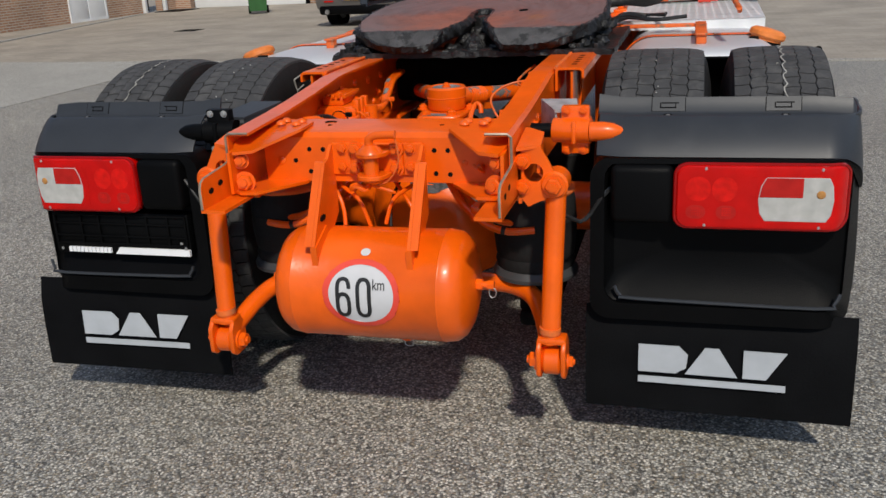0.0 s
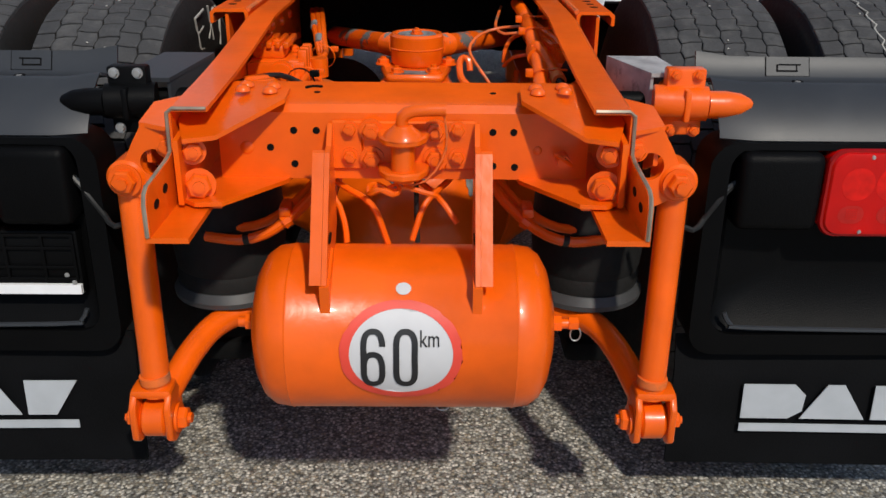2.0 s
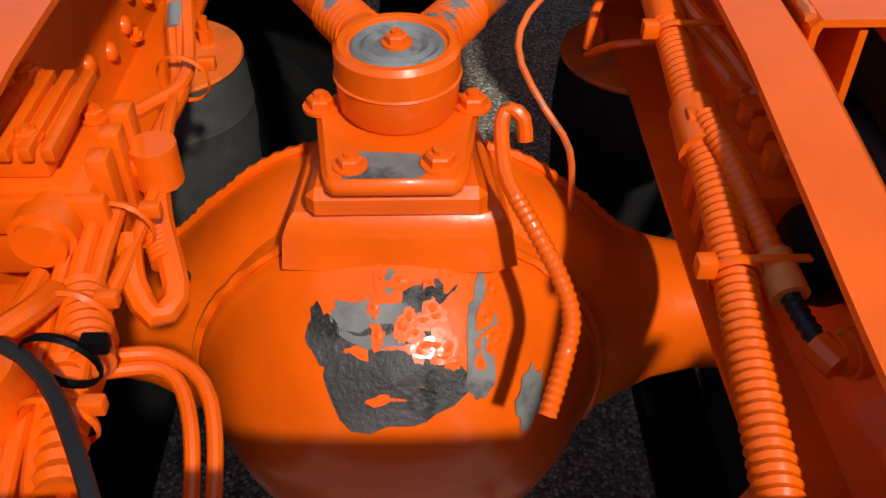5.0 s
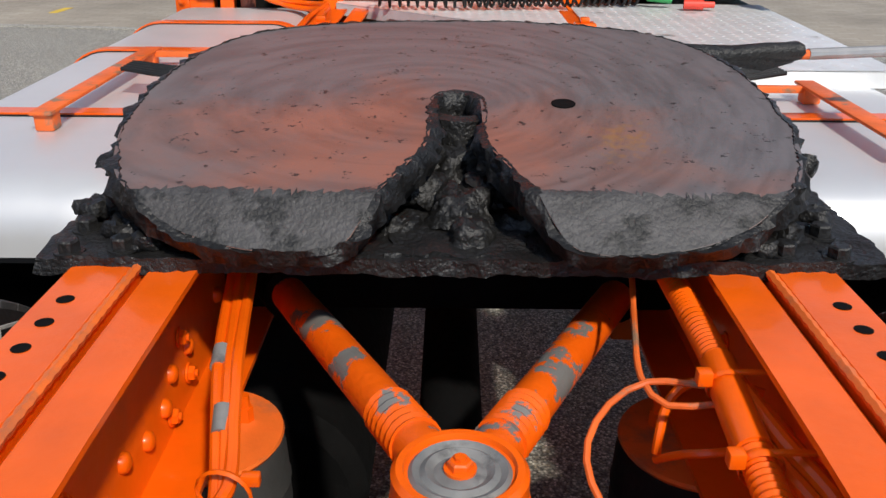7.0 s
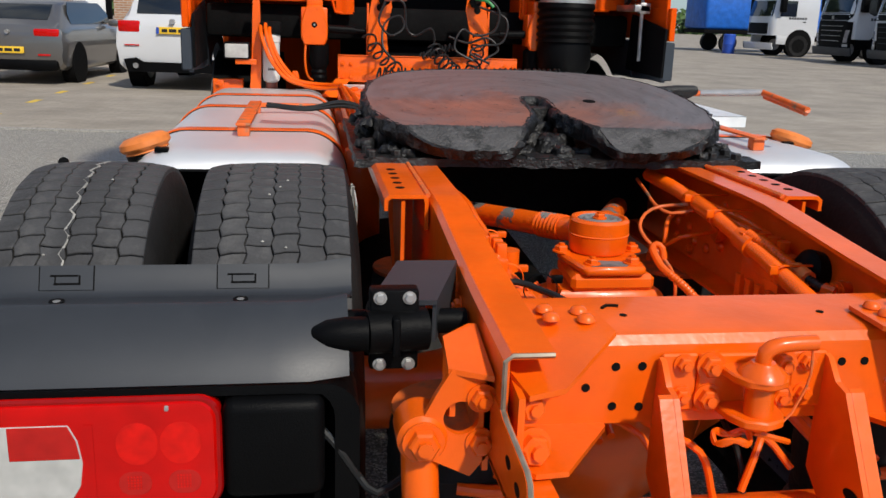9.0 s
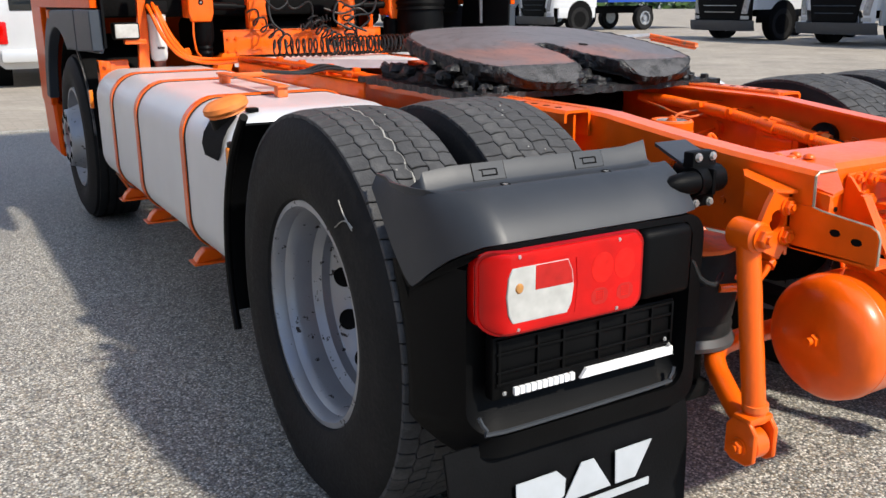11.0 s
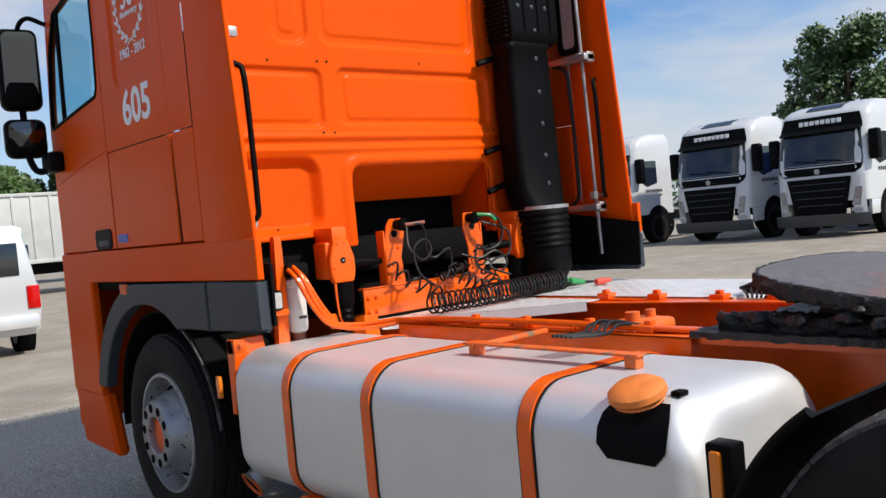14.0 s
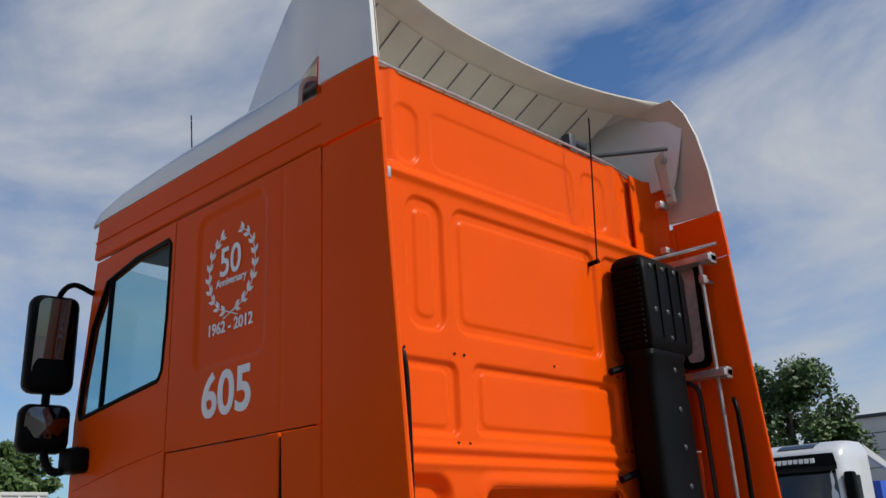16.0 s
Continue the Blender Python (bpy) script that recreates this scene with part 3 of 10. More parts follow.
BOLT_GREASE = mesh_of("bolt_grease", joined(lathe([(0.0165, 0), (0.0165, 0.003)], seg=16), lathe([(0.0125, 0.003), (0.0125, 0.014), (0.0105, 0.016)], seg=6)), M["grease"], 30)
RIVET = mesh_of("rivet", lathe([(0.014, 0), (0.0125, 0.006), (0.008, 0.0095), (0.002, 0.011)], seg=14), M["orange"], 60)
# holes are not cut: a thin near-black disc paints the shade inside
HOLE = mesh_of("bolt_hole", lathe([(0.010, 0.0), (0.010, 0.0012)], seg=16), M["dark"], 30)


def bolt(parent, p, n, s=1.0, me=None, name="bolt"):
    me = me or BOLT
    return placed(name, me, Matrix.Translation(p) @ turn_to(n) @ Matrix.Diagonal((s, s, s, 1)), parent)


def words(name, text, size, mat, m, parent, depth=0.001, bold=0.0):
    """Raised writing in the built-in font, as a mesh; its local x runs along the line."""
    cu = bpy.data.curves.new(name, "FONT")
    cu.body, cu.size, cu.extrude, cu.align_x, cu.align_y = text, size, depth, "CENTER", "CENTER"
    cu.offset = bold
    cu.resolution_u = 4
    tmp = bpy.data.objects.new(name, cu)
    scene.collection.objects.link(tmp)
    dg = bpy.context.evaluated_depsgraph_get()
    me = bpy.data.meshes.new_from_object(tmp.evaluated_get(dg))
    bpy.data.objects.remove(tmp)
    me.materials.clear()
    me.materials.append(M[mat])
    ob = new(name, me)
    ob.parent, ob.matrix_basis = parent, m
    return ob


def bars(rows, axis, at, depth):
    """Plain flat blocks (u0, u1, v0, v1) on a plane."""
    return joined(*[prism([(a, c), (b, c), (b, d), (a, d)], axis, at, at + depth) for a, b, c, d in rows])


# ---- the yard ----
def slab(poly, z0, z1):
    return prism(poly, "z", z0, z1)


setting("ground", slab([(-1500, -1500), (1500, -1500), (1500, 1500), (-1500, 1500)], -0.4, 0.0), "asphalt",
        "grey exposed-aggregate asphalt yard, dry and slightly stained", "asphalt")
paving = setting("pavement", slab([(-15.2, 9.9), (80, -1.6), (80, 140), (-60, 140), (-60, 23.5), (-15.2, 23.5)], -0.1, 0.005), "paver",
                 "beige-brown block paving beyond the asphalt", "paving")
metre_uv(paving, (0, 1))
setting("concrete_strip", slab([(-40, 6.1), (-6.35, 4.75), (-6.30, 8.95), (-15.0, 9.85), (-40, 12.4)], -0.1, 0.009), "concrete",
        "pale concrete slab strip set into the yard", "slab")
setting("kerb_line", slab([(-15.2, 9.95), (80, -1.55), (80, -1.67), (-15.2, 9.83)], -0.1, 0.012), "concrete", "flush pale kerb between asphalt and paving", "kerb")
for y in (9.72, 11.5, 12.97, 14.79, 16.63):
    setting("road_marking", slab([(-4.56, y - 0.21), (-4.46, y - 0.21), (-4.44, y + 0.21), (-4.54, y + 0.21)], -0.02, 0.009), "yellow_paint",
            "worn yellow dash of a parking line", "marking")
drain = thing("drain_cover", "dark iron drain cover set in the paving", "drain", (-9.6, 14.6, 0))
part("grate", joined(*[box(-0.25, 0.25, -0.25 + 0.1 * i, -0.19 + 0.1 * i, -0.02, 0.012) for i in range(5)]), "dark", drain)


# brick workshop, two wings
def brick_wall(name, g, flat, label):
    ob = setting(name, g, "wall_brick", label, "wall")
    metre_uv(ob, flat)
    return ob


brick_wall("wall_west", joined(box(-15.5, -15.25, -12, 18.2, 0, 5.2), box(-15.5, -15.25, 18.2, 19.8, 1.35, 5.2), box(-15.5, -15.25, 19.8, 21.75, 0, 5.2),
                               box(-15.5, -15.25, 21.75, 22.75, 2.15, 5.2), box(-15.5, -15.25, 22.75, 23.75, 0, 5.2)), (1, 2), "brown-red brick workshop wall")
brick_wall("wall_north", joined(box(-15.25, -14.7, 23.5, 23.75, 0, 5.2), box(-10.55, -9.9, 23.5, 23.75, 0, 5.2), box(-5.75, -3.9, 23.5, 23.75, 0, 5.2),
                                box(-14.7, -5.75, 23.5, 23.75, 3.6, 5.2), box(-4.15, -3.9, 23.75, 33, 0, 5.2)), (0, 2), "brown-red brick workshop wall with garage doors")
setting("kerb_stone", slab([(-12.9, 12.2), (-14.9, 21.2), (-15.05, 21.2), (-13.05, 12.2)], -0.1, 0.03), "concrete", "pale kerb along the brick wall", "kerb")


def panel_door(name, x0, x1, y, h, rows, label):
    d = thing(name, label, "garage door", ((x0 + x1) / 2, y, 0))
    w = (x1 - x0) / 2
    for i in range(rows):
        part("panel", box(-w, w, -0.03, 0.03, h * i / rows + 0.006, h * (i + 1) / rows - 0.006, 0.006), "white_panel", d)
    part("handle", box(w * 0.2, w * 0.2 + 0.16, -0.06, -0.03, 0.62, 0.68, 0.008), "black_plastic", d, "black handle")
    part("post", box(w, w + 0.14, -0.06, 0.06, 0, h), "black_plastic", d, "dark steel door post")
    d["kind"] = "structure"
    return d


panel_door("door_1", -14.55, -10.7, 23.55, 3.5, 7, "closed white sectional garage door")
panel_door("door_2", -9.75, -5.95, 23.55, 3.5, 7, "closed white sectional garage door with a dark post")
win = thing("window_1", "white double shutter panel low in the brick wall", "shutter", (-15.25, 19, 0))
win["kind"] = "structure"
for y0 in (-0.78, 0.02):
    part("panel", box(-0.02, 0.02, y0, y0 + 0.75, 0.05, 1.33, 0.01), "white_panel", win)
part("window_frame", ring_plate([(-0.82, 0.0), (0.82, 0.0), (0.82, 1.38), (-0.82, 1.38)], [(-0.76, 0.06), (0.76, 0.06), (0.76, 1.32), (-0.76, 1.32)], "x", -0.03, 0.035), "white_panel", win)
dr = thing("door_3", "open dark doorway with white frame and a doormat in front", "door", (-15.25, 22.25, 0))
dr["kind"] = "structure"
# near-black panel stands in for the unlit room behind the doorway
part("doorway_shade", box(-0.6, -0.5, -0.5, 0.5, 0, 2.1), "dark", dr)
for y0 in (-0.62, 0.5):
    part("door_frame", box(-0.02, 0.10, y0, y0 + 0.12, 0, 2.2, 0.006), "white_panel", dr, "white painted frame")
mat_ob = thing("doormat", "dark doormat on the paving before the doorway", "mat", (-14.5, 22.3, 0.005))
part("mat_body", box(-0.45, 0.45, -0.55, 0.55, 0, 0.02, 0.006), "black_plastic", mat_ob)
drum = thing("wall_lamp", "round dark hose reel on the brick wall", "hose reel", (-15.2, 23.0, 0.9))
part("drum", lathe([(0.20, 0), (0.2, 0.12), (0.14, 0.14)], direction=(1, 0, 0), seg=20), "black_plastic", drum)


def wheelie_bin(at, turn):
    b = thing("wheelie_bin", "green plastic wheelie bin with black wheels", "bin", at)
    b.rotation_euler.z = turn
    part("bin_body", loft([[(-0.22, -0.25, 0.08), (0.22, -0.25, 0.08), (0.22, 0.2, 0.08), (-0.22, 0.2, 0.08)],
                           [(-0.29, -0.36, 1.0), (0.29, -0.36, 1.0), (0.29, 0.33, 1.0), (-0.29, 0.33, 1.0)]]), "bin_green", b)
    part("lid", box(-0.31, 0.31, -0.39, 0.36, 1.0, 1.06, 0.02), "bin_green", b)
    for x in (-0.27, 0.21):
        part("wheel", rod((x, 0.25, 0.1), (x + 0.06, 0.25, 0.1), 0.1, 18), "rubber", b, "black rubber wheel")


wheelie_bin((-10.35, 19.5, 0.005), radians(25))


# ---- parked cars ----
def spoke_wheel(parent, at, r, w, side, rim_mat="silver"):
    """A car wheel: alloy rim, tyre and spokes; side is +1 or -1 along x."""
    wheel = part("wheel", joined(lathe([(r * 0.62, -w / 2), (r * 0.64, w / 2 - 0.01), (r * 0.58, w / 2 - 0.01), (r * 0.55, 0.0), (0.02, 0.0)], at, (side, 0, 0), 24),
                                 *[moved(box(-0.02, 0.02, 0.0, r * 0.6, w / 2 - 0.05, w / 2 - 0.02, 0.006),
                                         Matrix.Translation(at) @ turn_to((side, 0, 0)) @ Matrix.Rotation(k * math.tau / 5, 4, "Z")) for k in range(5)]), rim_mat, parent, "alloy rim")
    part("tyre", lathe([(r * 0.63, w / 2 - 0.01), (r * 0.9, w / 2), (r * 0.98, w / 2 - 0.02), (r, w / 2 - 0.05), (r, -w / 2 + 0.05), (r * 0.98, -w / 2 + 0.02), (r * 0.63, -w / 2 + 0.01)],
                       at, (side, 0, 0), 28, False), "rubber", wheel, "black rubber tyre")
    return wheel


def car_body(sections, width):
    """Body skinned through cross-sections along y: (y, sill, belt, roof, roof half-width factor)."""
    rings = []
    for y, sill, belt, roof, k in sections:
        h = width / 2
        pts = [(0.0, sill), (0.88, sill), (0.97, sill + 0.07), (1.0, (sill + belt) / 2), (0.985, belt - 0.05), (0.95, belt)]
        top = [(0.95 + (k - 0.95) * 0.5, belt + (roof - belt) * 0.5), (k, roof - 0.05), (k * 0.85, roof - 0.01), (0.0, roof)]
        half = pts + top
        rings.append([(h * u, y, z) for u, z in half] + [(-h * u, y, z) for u, z in half[-2:0:-1]])
    return loft(rings)


def hatchback(at, turn):
    c = thing("hatchback_car", "grey metallic hatchback parked on the paving", "car", at)
    c.rotation_euler.z = turn
    S = [(-0.82, 0.42, 0.80, 0.86, 0.70), (-0.78, 0.30, 0.92, 0.99, 0.80), (-0.62, 0.24, 0.98, 1.08, 0.82), (-0.25, 0.22, 0.98, 1.34, 0.76), (0.25, 0.20, 0.97, 1.44, 0.73), (1.2, 0.20, 0.95, 1.46, 0.74),
         (1.75, 0.20, 0.95, 1.36, 0.74), (2.45, 0.20, 0.92, 1.0, 0.80), (3.1, 0.22, 0.80, 0.86, 0.80), (3.5, 0.28, 0.62, 0.68, 0.72)]
    body = part("body", car_body(S, 1.79), "car_grey", c)
    part("rear_window", moved(box(-0.60, 0.60, -0.005, 0.005, -0.20, 0.20, 0.004), Matrix.Translation((0, -0.47, 1.20)) @ Matrix.Rotation(radians(-51), 4, "X")), "dark_glass", body, "dark rear window")
    for s in (-1, 1):
        part("side_window", sheet([[(s * 0.845, y, 1.0), (s * 0.79, y, 1.19), (s * 0.725, min(max(y, 0.0), 1.7), 1.37)] for y in np.linspace(-0.2, 2.0, 9)], 0.012), "dark_glass", body, "dark side windows")
        part("tail_lamp", box(s * 0.62 - 0.2, s * 0.62 + 0.22, -0.83, -0.62, 0.80, 0.93, 0.03), "red_lens", body, "red tail lamp")
        part("reflector", box(s * 0.58 - 0.1, s * 0.58 + 0.1, -0.845, -0.8, 0.485, 0.515, 0.005), "red_lens", body, "red reflector")
        part("wing_mirror", box(s * 0.98 - 0.1, s * 0.98 + 0.1, 1.75, 1.88, 0.95, 1.08, 0.04), "car_grey", body)
        for y in (0.0, 2.63):
            spoke_wheel(c, (s * 0.78, y, 0.32), 0.32, 0.22, s)
            part("wheel_arch", rod((s * 0.68, y, 0.33), (s * 0.897, y, 0.33), 0.375, 24), "dark", c)
    part("bumper", box(-0.80, 0.80, -0.86, -0.7, 0.24, 0.42, 0.05), "black_plastic", body, "black lower bumper")
    pl = part("number_plate", box(-0.26, 0.26, -0.862, -0.84, 0.52, 0.63, 0.004), "plate_yellow", body, "yellow plate with dark bars")
    part("plate_bars", bars([(-0.17, -0.08, 0.55, 0.60), (-0.05, 0.07, 0.55, 0.60), (0.10, 0.2, 0.55, 0.60)], "y", -0.865, 0.004), "black_ink", pl)
    part("plate_band", bars([(-0.257, -0.215, 0.523, 0.627)], "y", -0.8655, 0.004), "plate_blue", pl)
    part("badge", rod((0, -0.86, 0.87), (0, -0.80, 0.87), 0.035, 16), "steel", body)
    part("exhaust", rod((-0.60, -0.90, 0.30), (-0.60, -0.7, 0.30), 0.045, 16), "steel", body, "steel tailpipe")
    return c


def suv(at, turn):
    c = thing("suv_car", "white sports utility car parked on the paving", "car", at)
    c.rotation_euler.z = turn
    S = [(-0.90, 0.50, 0.95, 1.02, 0.74), (-0.86, 0.36, 1.05, 1.14, 0.80), (-0.75, 0.30, 1.08, 1.25, 0.80), (-0.50, 0.28, 1.08, 1.60, 0.74), (0.0, 0.28, 1.06, 1.66, 0.72), (1.5, 0.28, 1.04, 1.67, 0.73),
         (2.0, 0.28, 1.04, 1.52, 0.74), (2.6, 0.28, 1.02, 1.10, 0.82), (3.3, 0.3, 0.90, 0.98, 0.82), (3.7, 0.36, 0.72, 0.78, 0.74)]
    body = part("body", car_body(S, 1.88), "truck_white", c)
    part("rear_window", moved(box(-0.62, 0.62, -0.005, 0.005, -0.2, 0.2, 0.004), Matrix.Translation((0, -0.66, 1.40)) @ Matrix.Rotation(radians(-33), 4, "X")), "dark_glass", body, "dark rear window")
    for s in (-1, 1):
        part("tail_lamp", box(s * 0.72 - 0.18, s * 0.72 + 0.18, -0.91, -0.7, 0.93, 1.12, 0.03), "red_lens", body, "red tail lamp")
        part("reflector", box(s * 0.68 - 0.12, s * 0.68 + 0.12, -0.925, -0.86, 0.72, 0.74, 0.004), "red_lens", body)
        part("side_window", sheet([[(s * 0.885, y, 1.1), (s * 0.82, y, 1.33), (s * 0.725, min(max(y, -0.3), 1.9), 1.57)] for y in np.linspace(-0.4, 2.2, 9)], 0.012), "dark_glass", body, "dark side windows")
        part("wing_mirror", box(s * 1.04 - 0.1, s * 1.04 + 0.1, 1.9, 2.05, 1.05, 1.2, 0.04), "truck_white", body)
        for y in (0.0, 2.81):
            spoke_wheel(c, (s * 0.80, y, 0.365), 0.365, 0.26, s)
            part("wheel_arch", rod((s * 0.7, y, 0.37), (s * 0.942, y, 0.37), 0.42, 24), "dark", c)
    part("bumper", prism([(-0.76, 0.30), (0.76, 0.30), (0.82, 0.50), (0.62, 0.53), (0.5, 0.46), (-0.5, 0.46), (-0.62, 0.53), (-0.82, 0.50)], "y", -0.935, -0.8), "black_plastic", body, "black lower bumper")
    pl = part("number_plate", box(-0.26, 0.26, -0.94, -0.86, 0.92, 1.03, 0.004), "plate_yellow", body, "yellow plate with dark bars")
    part("plate_bars", bars([(-0.17, -0.08, 0.95, 1.0), (-0.05, 0.07, 0.95, 1.0), (0.10, 0.2, 0.95, 1.0)], "y", -0.944, 0.004), "black_ink", pl)
    part("plate_band", bars([(-0.257, -0.215, 0.923, 1.027)], "y", -0.9445, 0.004), "plate_blue", pl)
    part("badge", rod((0, -0.95, 1.12), (0, -0.80, 1.12), 0.04, 16), "steel", body)
    part("exhaust", rod((-0.62, -0.96, 0.40), (-0.62, -0.8, 0.40), 0.045, 16), "steel", body, "steel tailpipe")


def van(at, turn):
    c = thing("van", "silver panel van parked on the paving", "van", at)
    c.rotation_euler.z = turn
    S = [(-0.02, 0.45, 1.05, 1.80, 0.80), (0.05, 0.30, 1.1, 1.92, 0.82), (3.2, 0.3, 1.1, 1.94, 0.82), (3.9, 0.3, 1.05, 1.35, 0.84), (4.7, 0.36, 0.9, 1.0, 0.8)]
    body = part("body", car_body(S, 1.84), "car_silver", c)
    part("rear_window", box(-0.66, 0.66, -0.035, 0.0, 1.18, 1.66, 0.01), "dark_glass", body, "dark rear window")
    part("bumper", box(-0.86, 0.86, -0.12, 0.02, 0.40, 0.60, 0.04), "car_silver", body)
    for s in (-1, 1):
        part("side_window", box(s * 0.875 - 0.02, s * 0.875 + 0.02, 0.3, 1.5, 1.2, 1.62, 0.01), "dark_glass", body, "dark side window")
        part("tail_lamp", box(s * 0.82 - 0.09, s * 0.82 + 0.09, -0.05, 0.05, 0.68, 1.02, 0.02), "red_lens", body, "red tail lamp")
        for y in (0.85, 3.75):
            spoke_wheel(c, (s * 0.79, y, 0.32), 0.32, 0.2, s)
            part("wheel_arch", rod((s * 0.7, y, 0.33), (s * 0.922, y, 0.33), 0.37, 24), "dark", c)


hatchback((-5.55, 15.05, 0.005), radians(-5))
suv((-2.72, 14.45, 0.005), radians(-8))
van((0.03, 13.4, 0.005), radians(-2))


# ---- lorries in a row on the far side, facing the yard ----
def lorry(at, style, label):
    """A parked tractor with its cab front towards -x; y runs across it."""
    c = thing("lorry", label, "truck", at, "lorries in a row")
    w, old, black_nose = 1.25, style == "old", style == "scania"
    top = 2.95 if old else 3.62
    zs, xs = ((0.5, 1.75, 2.6, 2.85, 2.95), (0.0, 0.0, 0.2, 0.32, 0.7)) if old else ((0.5, 1.0, 1.8, 2.05, 2.95, 3.3, 3.5, 3.62), (0.02, 0.0, 0.02, 0.06, 0.28, 0.42, 0.68, 1.15))

    def front_x(y, z, off=0.0):
        """Front surface of the cab, with rounded corners in plan."""
        u = max(0.0, (abs(y) - 0.95) / 0.30)
        return float(np.interp(z, zs, xs)) + 0.07 * (y / w) ** 2 + 0.24 * (1 - math.sqrt(max(0.0, 1 - min(1.0, u) ** 2))) - off

    def ring(z):
        inset = 0.0 if z < top - 0.4 else 0.16 * ((z - top + 0.4) / 0.4) ** 2
        ys = [-w + 0.001, -1.24, -1.2, -1.12, -1.0, -0.8, -0.4, 0, 0.4, 0.8, 1.0, 1.12, 1.2, 1.24, w - 0.001]
        k = (w - inset) / w
        return [(front_x(y, z), y * k, z) for y in ys] + [(2.3, w * k, z), (2.3, -w * k, z)]

    cab = part("cab", loft([ring(z) for z in (0.95, 1.05, 1.4, 1.8, 2.05, 2.4, 2.8, 3.0, 3.15, 3.3, 3.42, 3.52, 3.58, 3.62) if z <= top]), "truck_white", c, "", 40)

    def on_front(rows, mat, name, text="", off=0.015, thick=0.03, parent=None):
        """A panel on the front: rows of (z, half-width)."""
        return part(name, sheet([[(front_x(y, z, off), y, z) for y in np.linspace(-hw, hw, 11)] for z, hw in rows], thick), mat, parent or cab, text)

    if old:
        on_front([(1.8, 1.12), (2.15, 1.1), (2.5, 1.06)], "dark_glass", "windscreen", "dark windscreen")
        g = on_front([(1.0, 0.9), (1.5, 0.9)], "black_plastic", "grille", "black grille")
    else:
        on_front([(1.98, 1.16), (2.0, 1.17), (2.4, 1.14), (2.86, 1.10)], "dark_glass", "windscreen", "dark windscreen")
        v = on_front([(2.87, 1.14), (3.0, 1.13), (3.28, 1.05)], "black_plastic" if not black_nose else "truck_white", "sun_visor", "visor band with writing bars", 0.03, 0.05)
        part("visor_lip", sheet([[(front_x(y, 2.86, 0.16), y, 2.83) for y in np.linspace(-1.12, 1.12, 9)], [(front_x(y, 2.95, 0.03), y, 2.95) for y in np.linspace(-1.12, 1.12, 9)]], 0.02), "black_plastic", v)
        for i in range(8):
            y0 = -0.60 + 0.15 * i
            part("sign_bar", prism([(y0, 3.05), (y0 + 0.11, 3.05), (y0 + 0.11, 3.17), (y0, 3.17)], "x", front_x(0, 3.11) - 0.05, front_x(0, 3.11) - 0.02), "white_letter" if not black_nose else "black_ink", v)
        on_front([(1.68, 0.98), (1.80, 1.14), (1.96, 1.17)], "black_plastic", "panel_under_screen", "black panel under the screen")
        part("light_bar", sheet([[(front_x(y, z, 0.03), y, z) for y in np.linspace(-1.0, 1.0, 9)] for z in (1.90, 1.925)], 0.01), "white_panel", cab)
        part("badge_stroke", prism([(-0.40, 1.70), (-0.36, 1.70), (0.34, 1.88), (0.30, 1.88)], "x", front_x(0, 1.8) - 0.03, front_x(0, 1.8)), "grey_plastic", cab)
        part("badge", rod((front_x(0, 1.78) - 0.045, 0, 1.78), (front_x(0, 1.78), 0, 1.78), 0.075, 18), "steel", cab)
        g = on_front([(0.55, 0.68), (0.7, 0.72), (1.56, 0.88), (1.60, 0.88)] if not black_nose else [(0.50, 1.0), (0.8, 1.02), (1.66, 0.95)], "black_plastic", "grille", "black grille", 0.03)
        for z, hw in ((0.86, 0.62), (1.06, 0.68), (1.26, 0.72), (1.44, 0.76)):
            part("slat", sheet([[(front_x(y, q, 0.045), y, q) for y in np.linspace(-hw, hw, 7)] for q in (z, z + 0.022)], 0.012), "grey_plastic" if not black_nose else "steel", g)
        for s in (-1, 1):
            part("cheek", sheet([[(front_x(y, z, 0.012), y, z) for y in (s * 0.92, s * 1.0, s * 1.1, s * 1.19)] for z in (0.62, 1.0, 1.3, 1.62)], 0.03), "truck_white" if not black_nose else "black_plastic", cab)
            part("headlamp", sheet([[(front_x(y, z, 0.03), y, z) for y in (s * (0.88 + 0.10 * k), s * (0.97 + 0.09 * k), s * (1.08 + 0.06 * k))] for k, z in ((0, 0.82), (0.5, 1.05), (1, 1.30))], 0.02), "lamp_glass", cab, "headlamp")
            part("fog_lamp", sheet([[(front_x(y, z, 0.03), y, z) for y in (s * 0.86, s * 1.0, s * 1.12)] for z in (0.66, 0.76)], 0.02), "clear_lens", cab)
            part("wiper", rod((front_x(s * 0.3, 2.05, 0.03), s * 0.3 - 0.35, 2.03), (front_x(s * 0.3, 2.12, 0.03), s * 0.3 + 0.35, 2.10), 0.018, 6), "dark", cab)
    part("bumper", sheet([[(front_x(y, 1.0, 0.05 if z > 0.4 else 0.0), y, z) for y in np.linspace(-1.235, 1.235, 15)] for z in (0.62, 0.50, 0.34)], 0.12), "bumper_grey" if not old else "truck_white", cab, "front bumper")
    for s in (-1, 1):
        yb = s * (w + 0.004)
        part("side_window", prism([(0.62, 2.02), (0.95, 1.86), (1.50, 1.98), (1.50, 2.72), (0.72, 2.72)] if not old else [(0.4, 1.8), (1.2, 1.8), (1.2, 2.5), (0.5, 2.5)], "y", yb - s * 0.02, yb), "dark_glass", cab, "dark side window")
        part("mirror", box(0.30, 0.56, s * 1.40 - 0.13, s * 1.40 + 0.13, 1.98, 2.78, 0.06, 3), "black_plastic", cab, "black mirror housing")
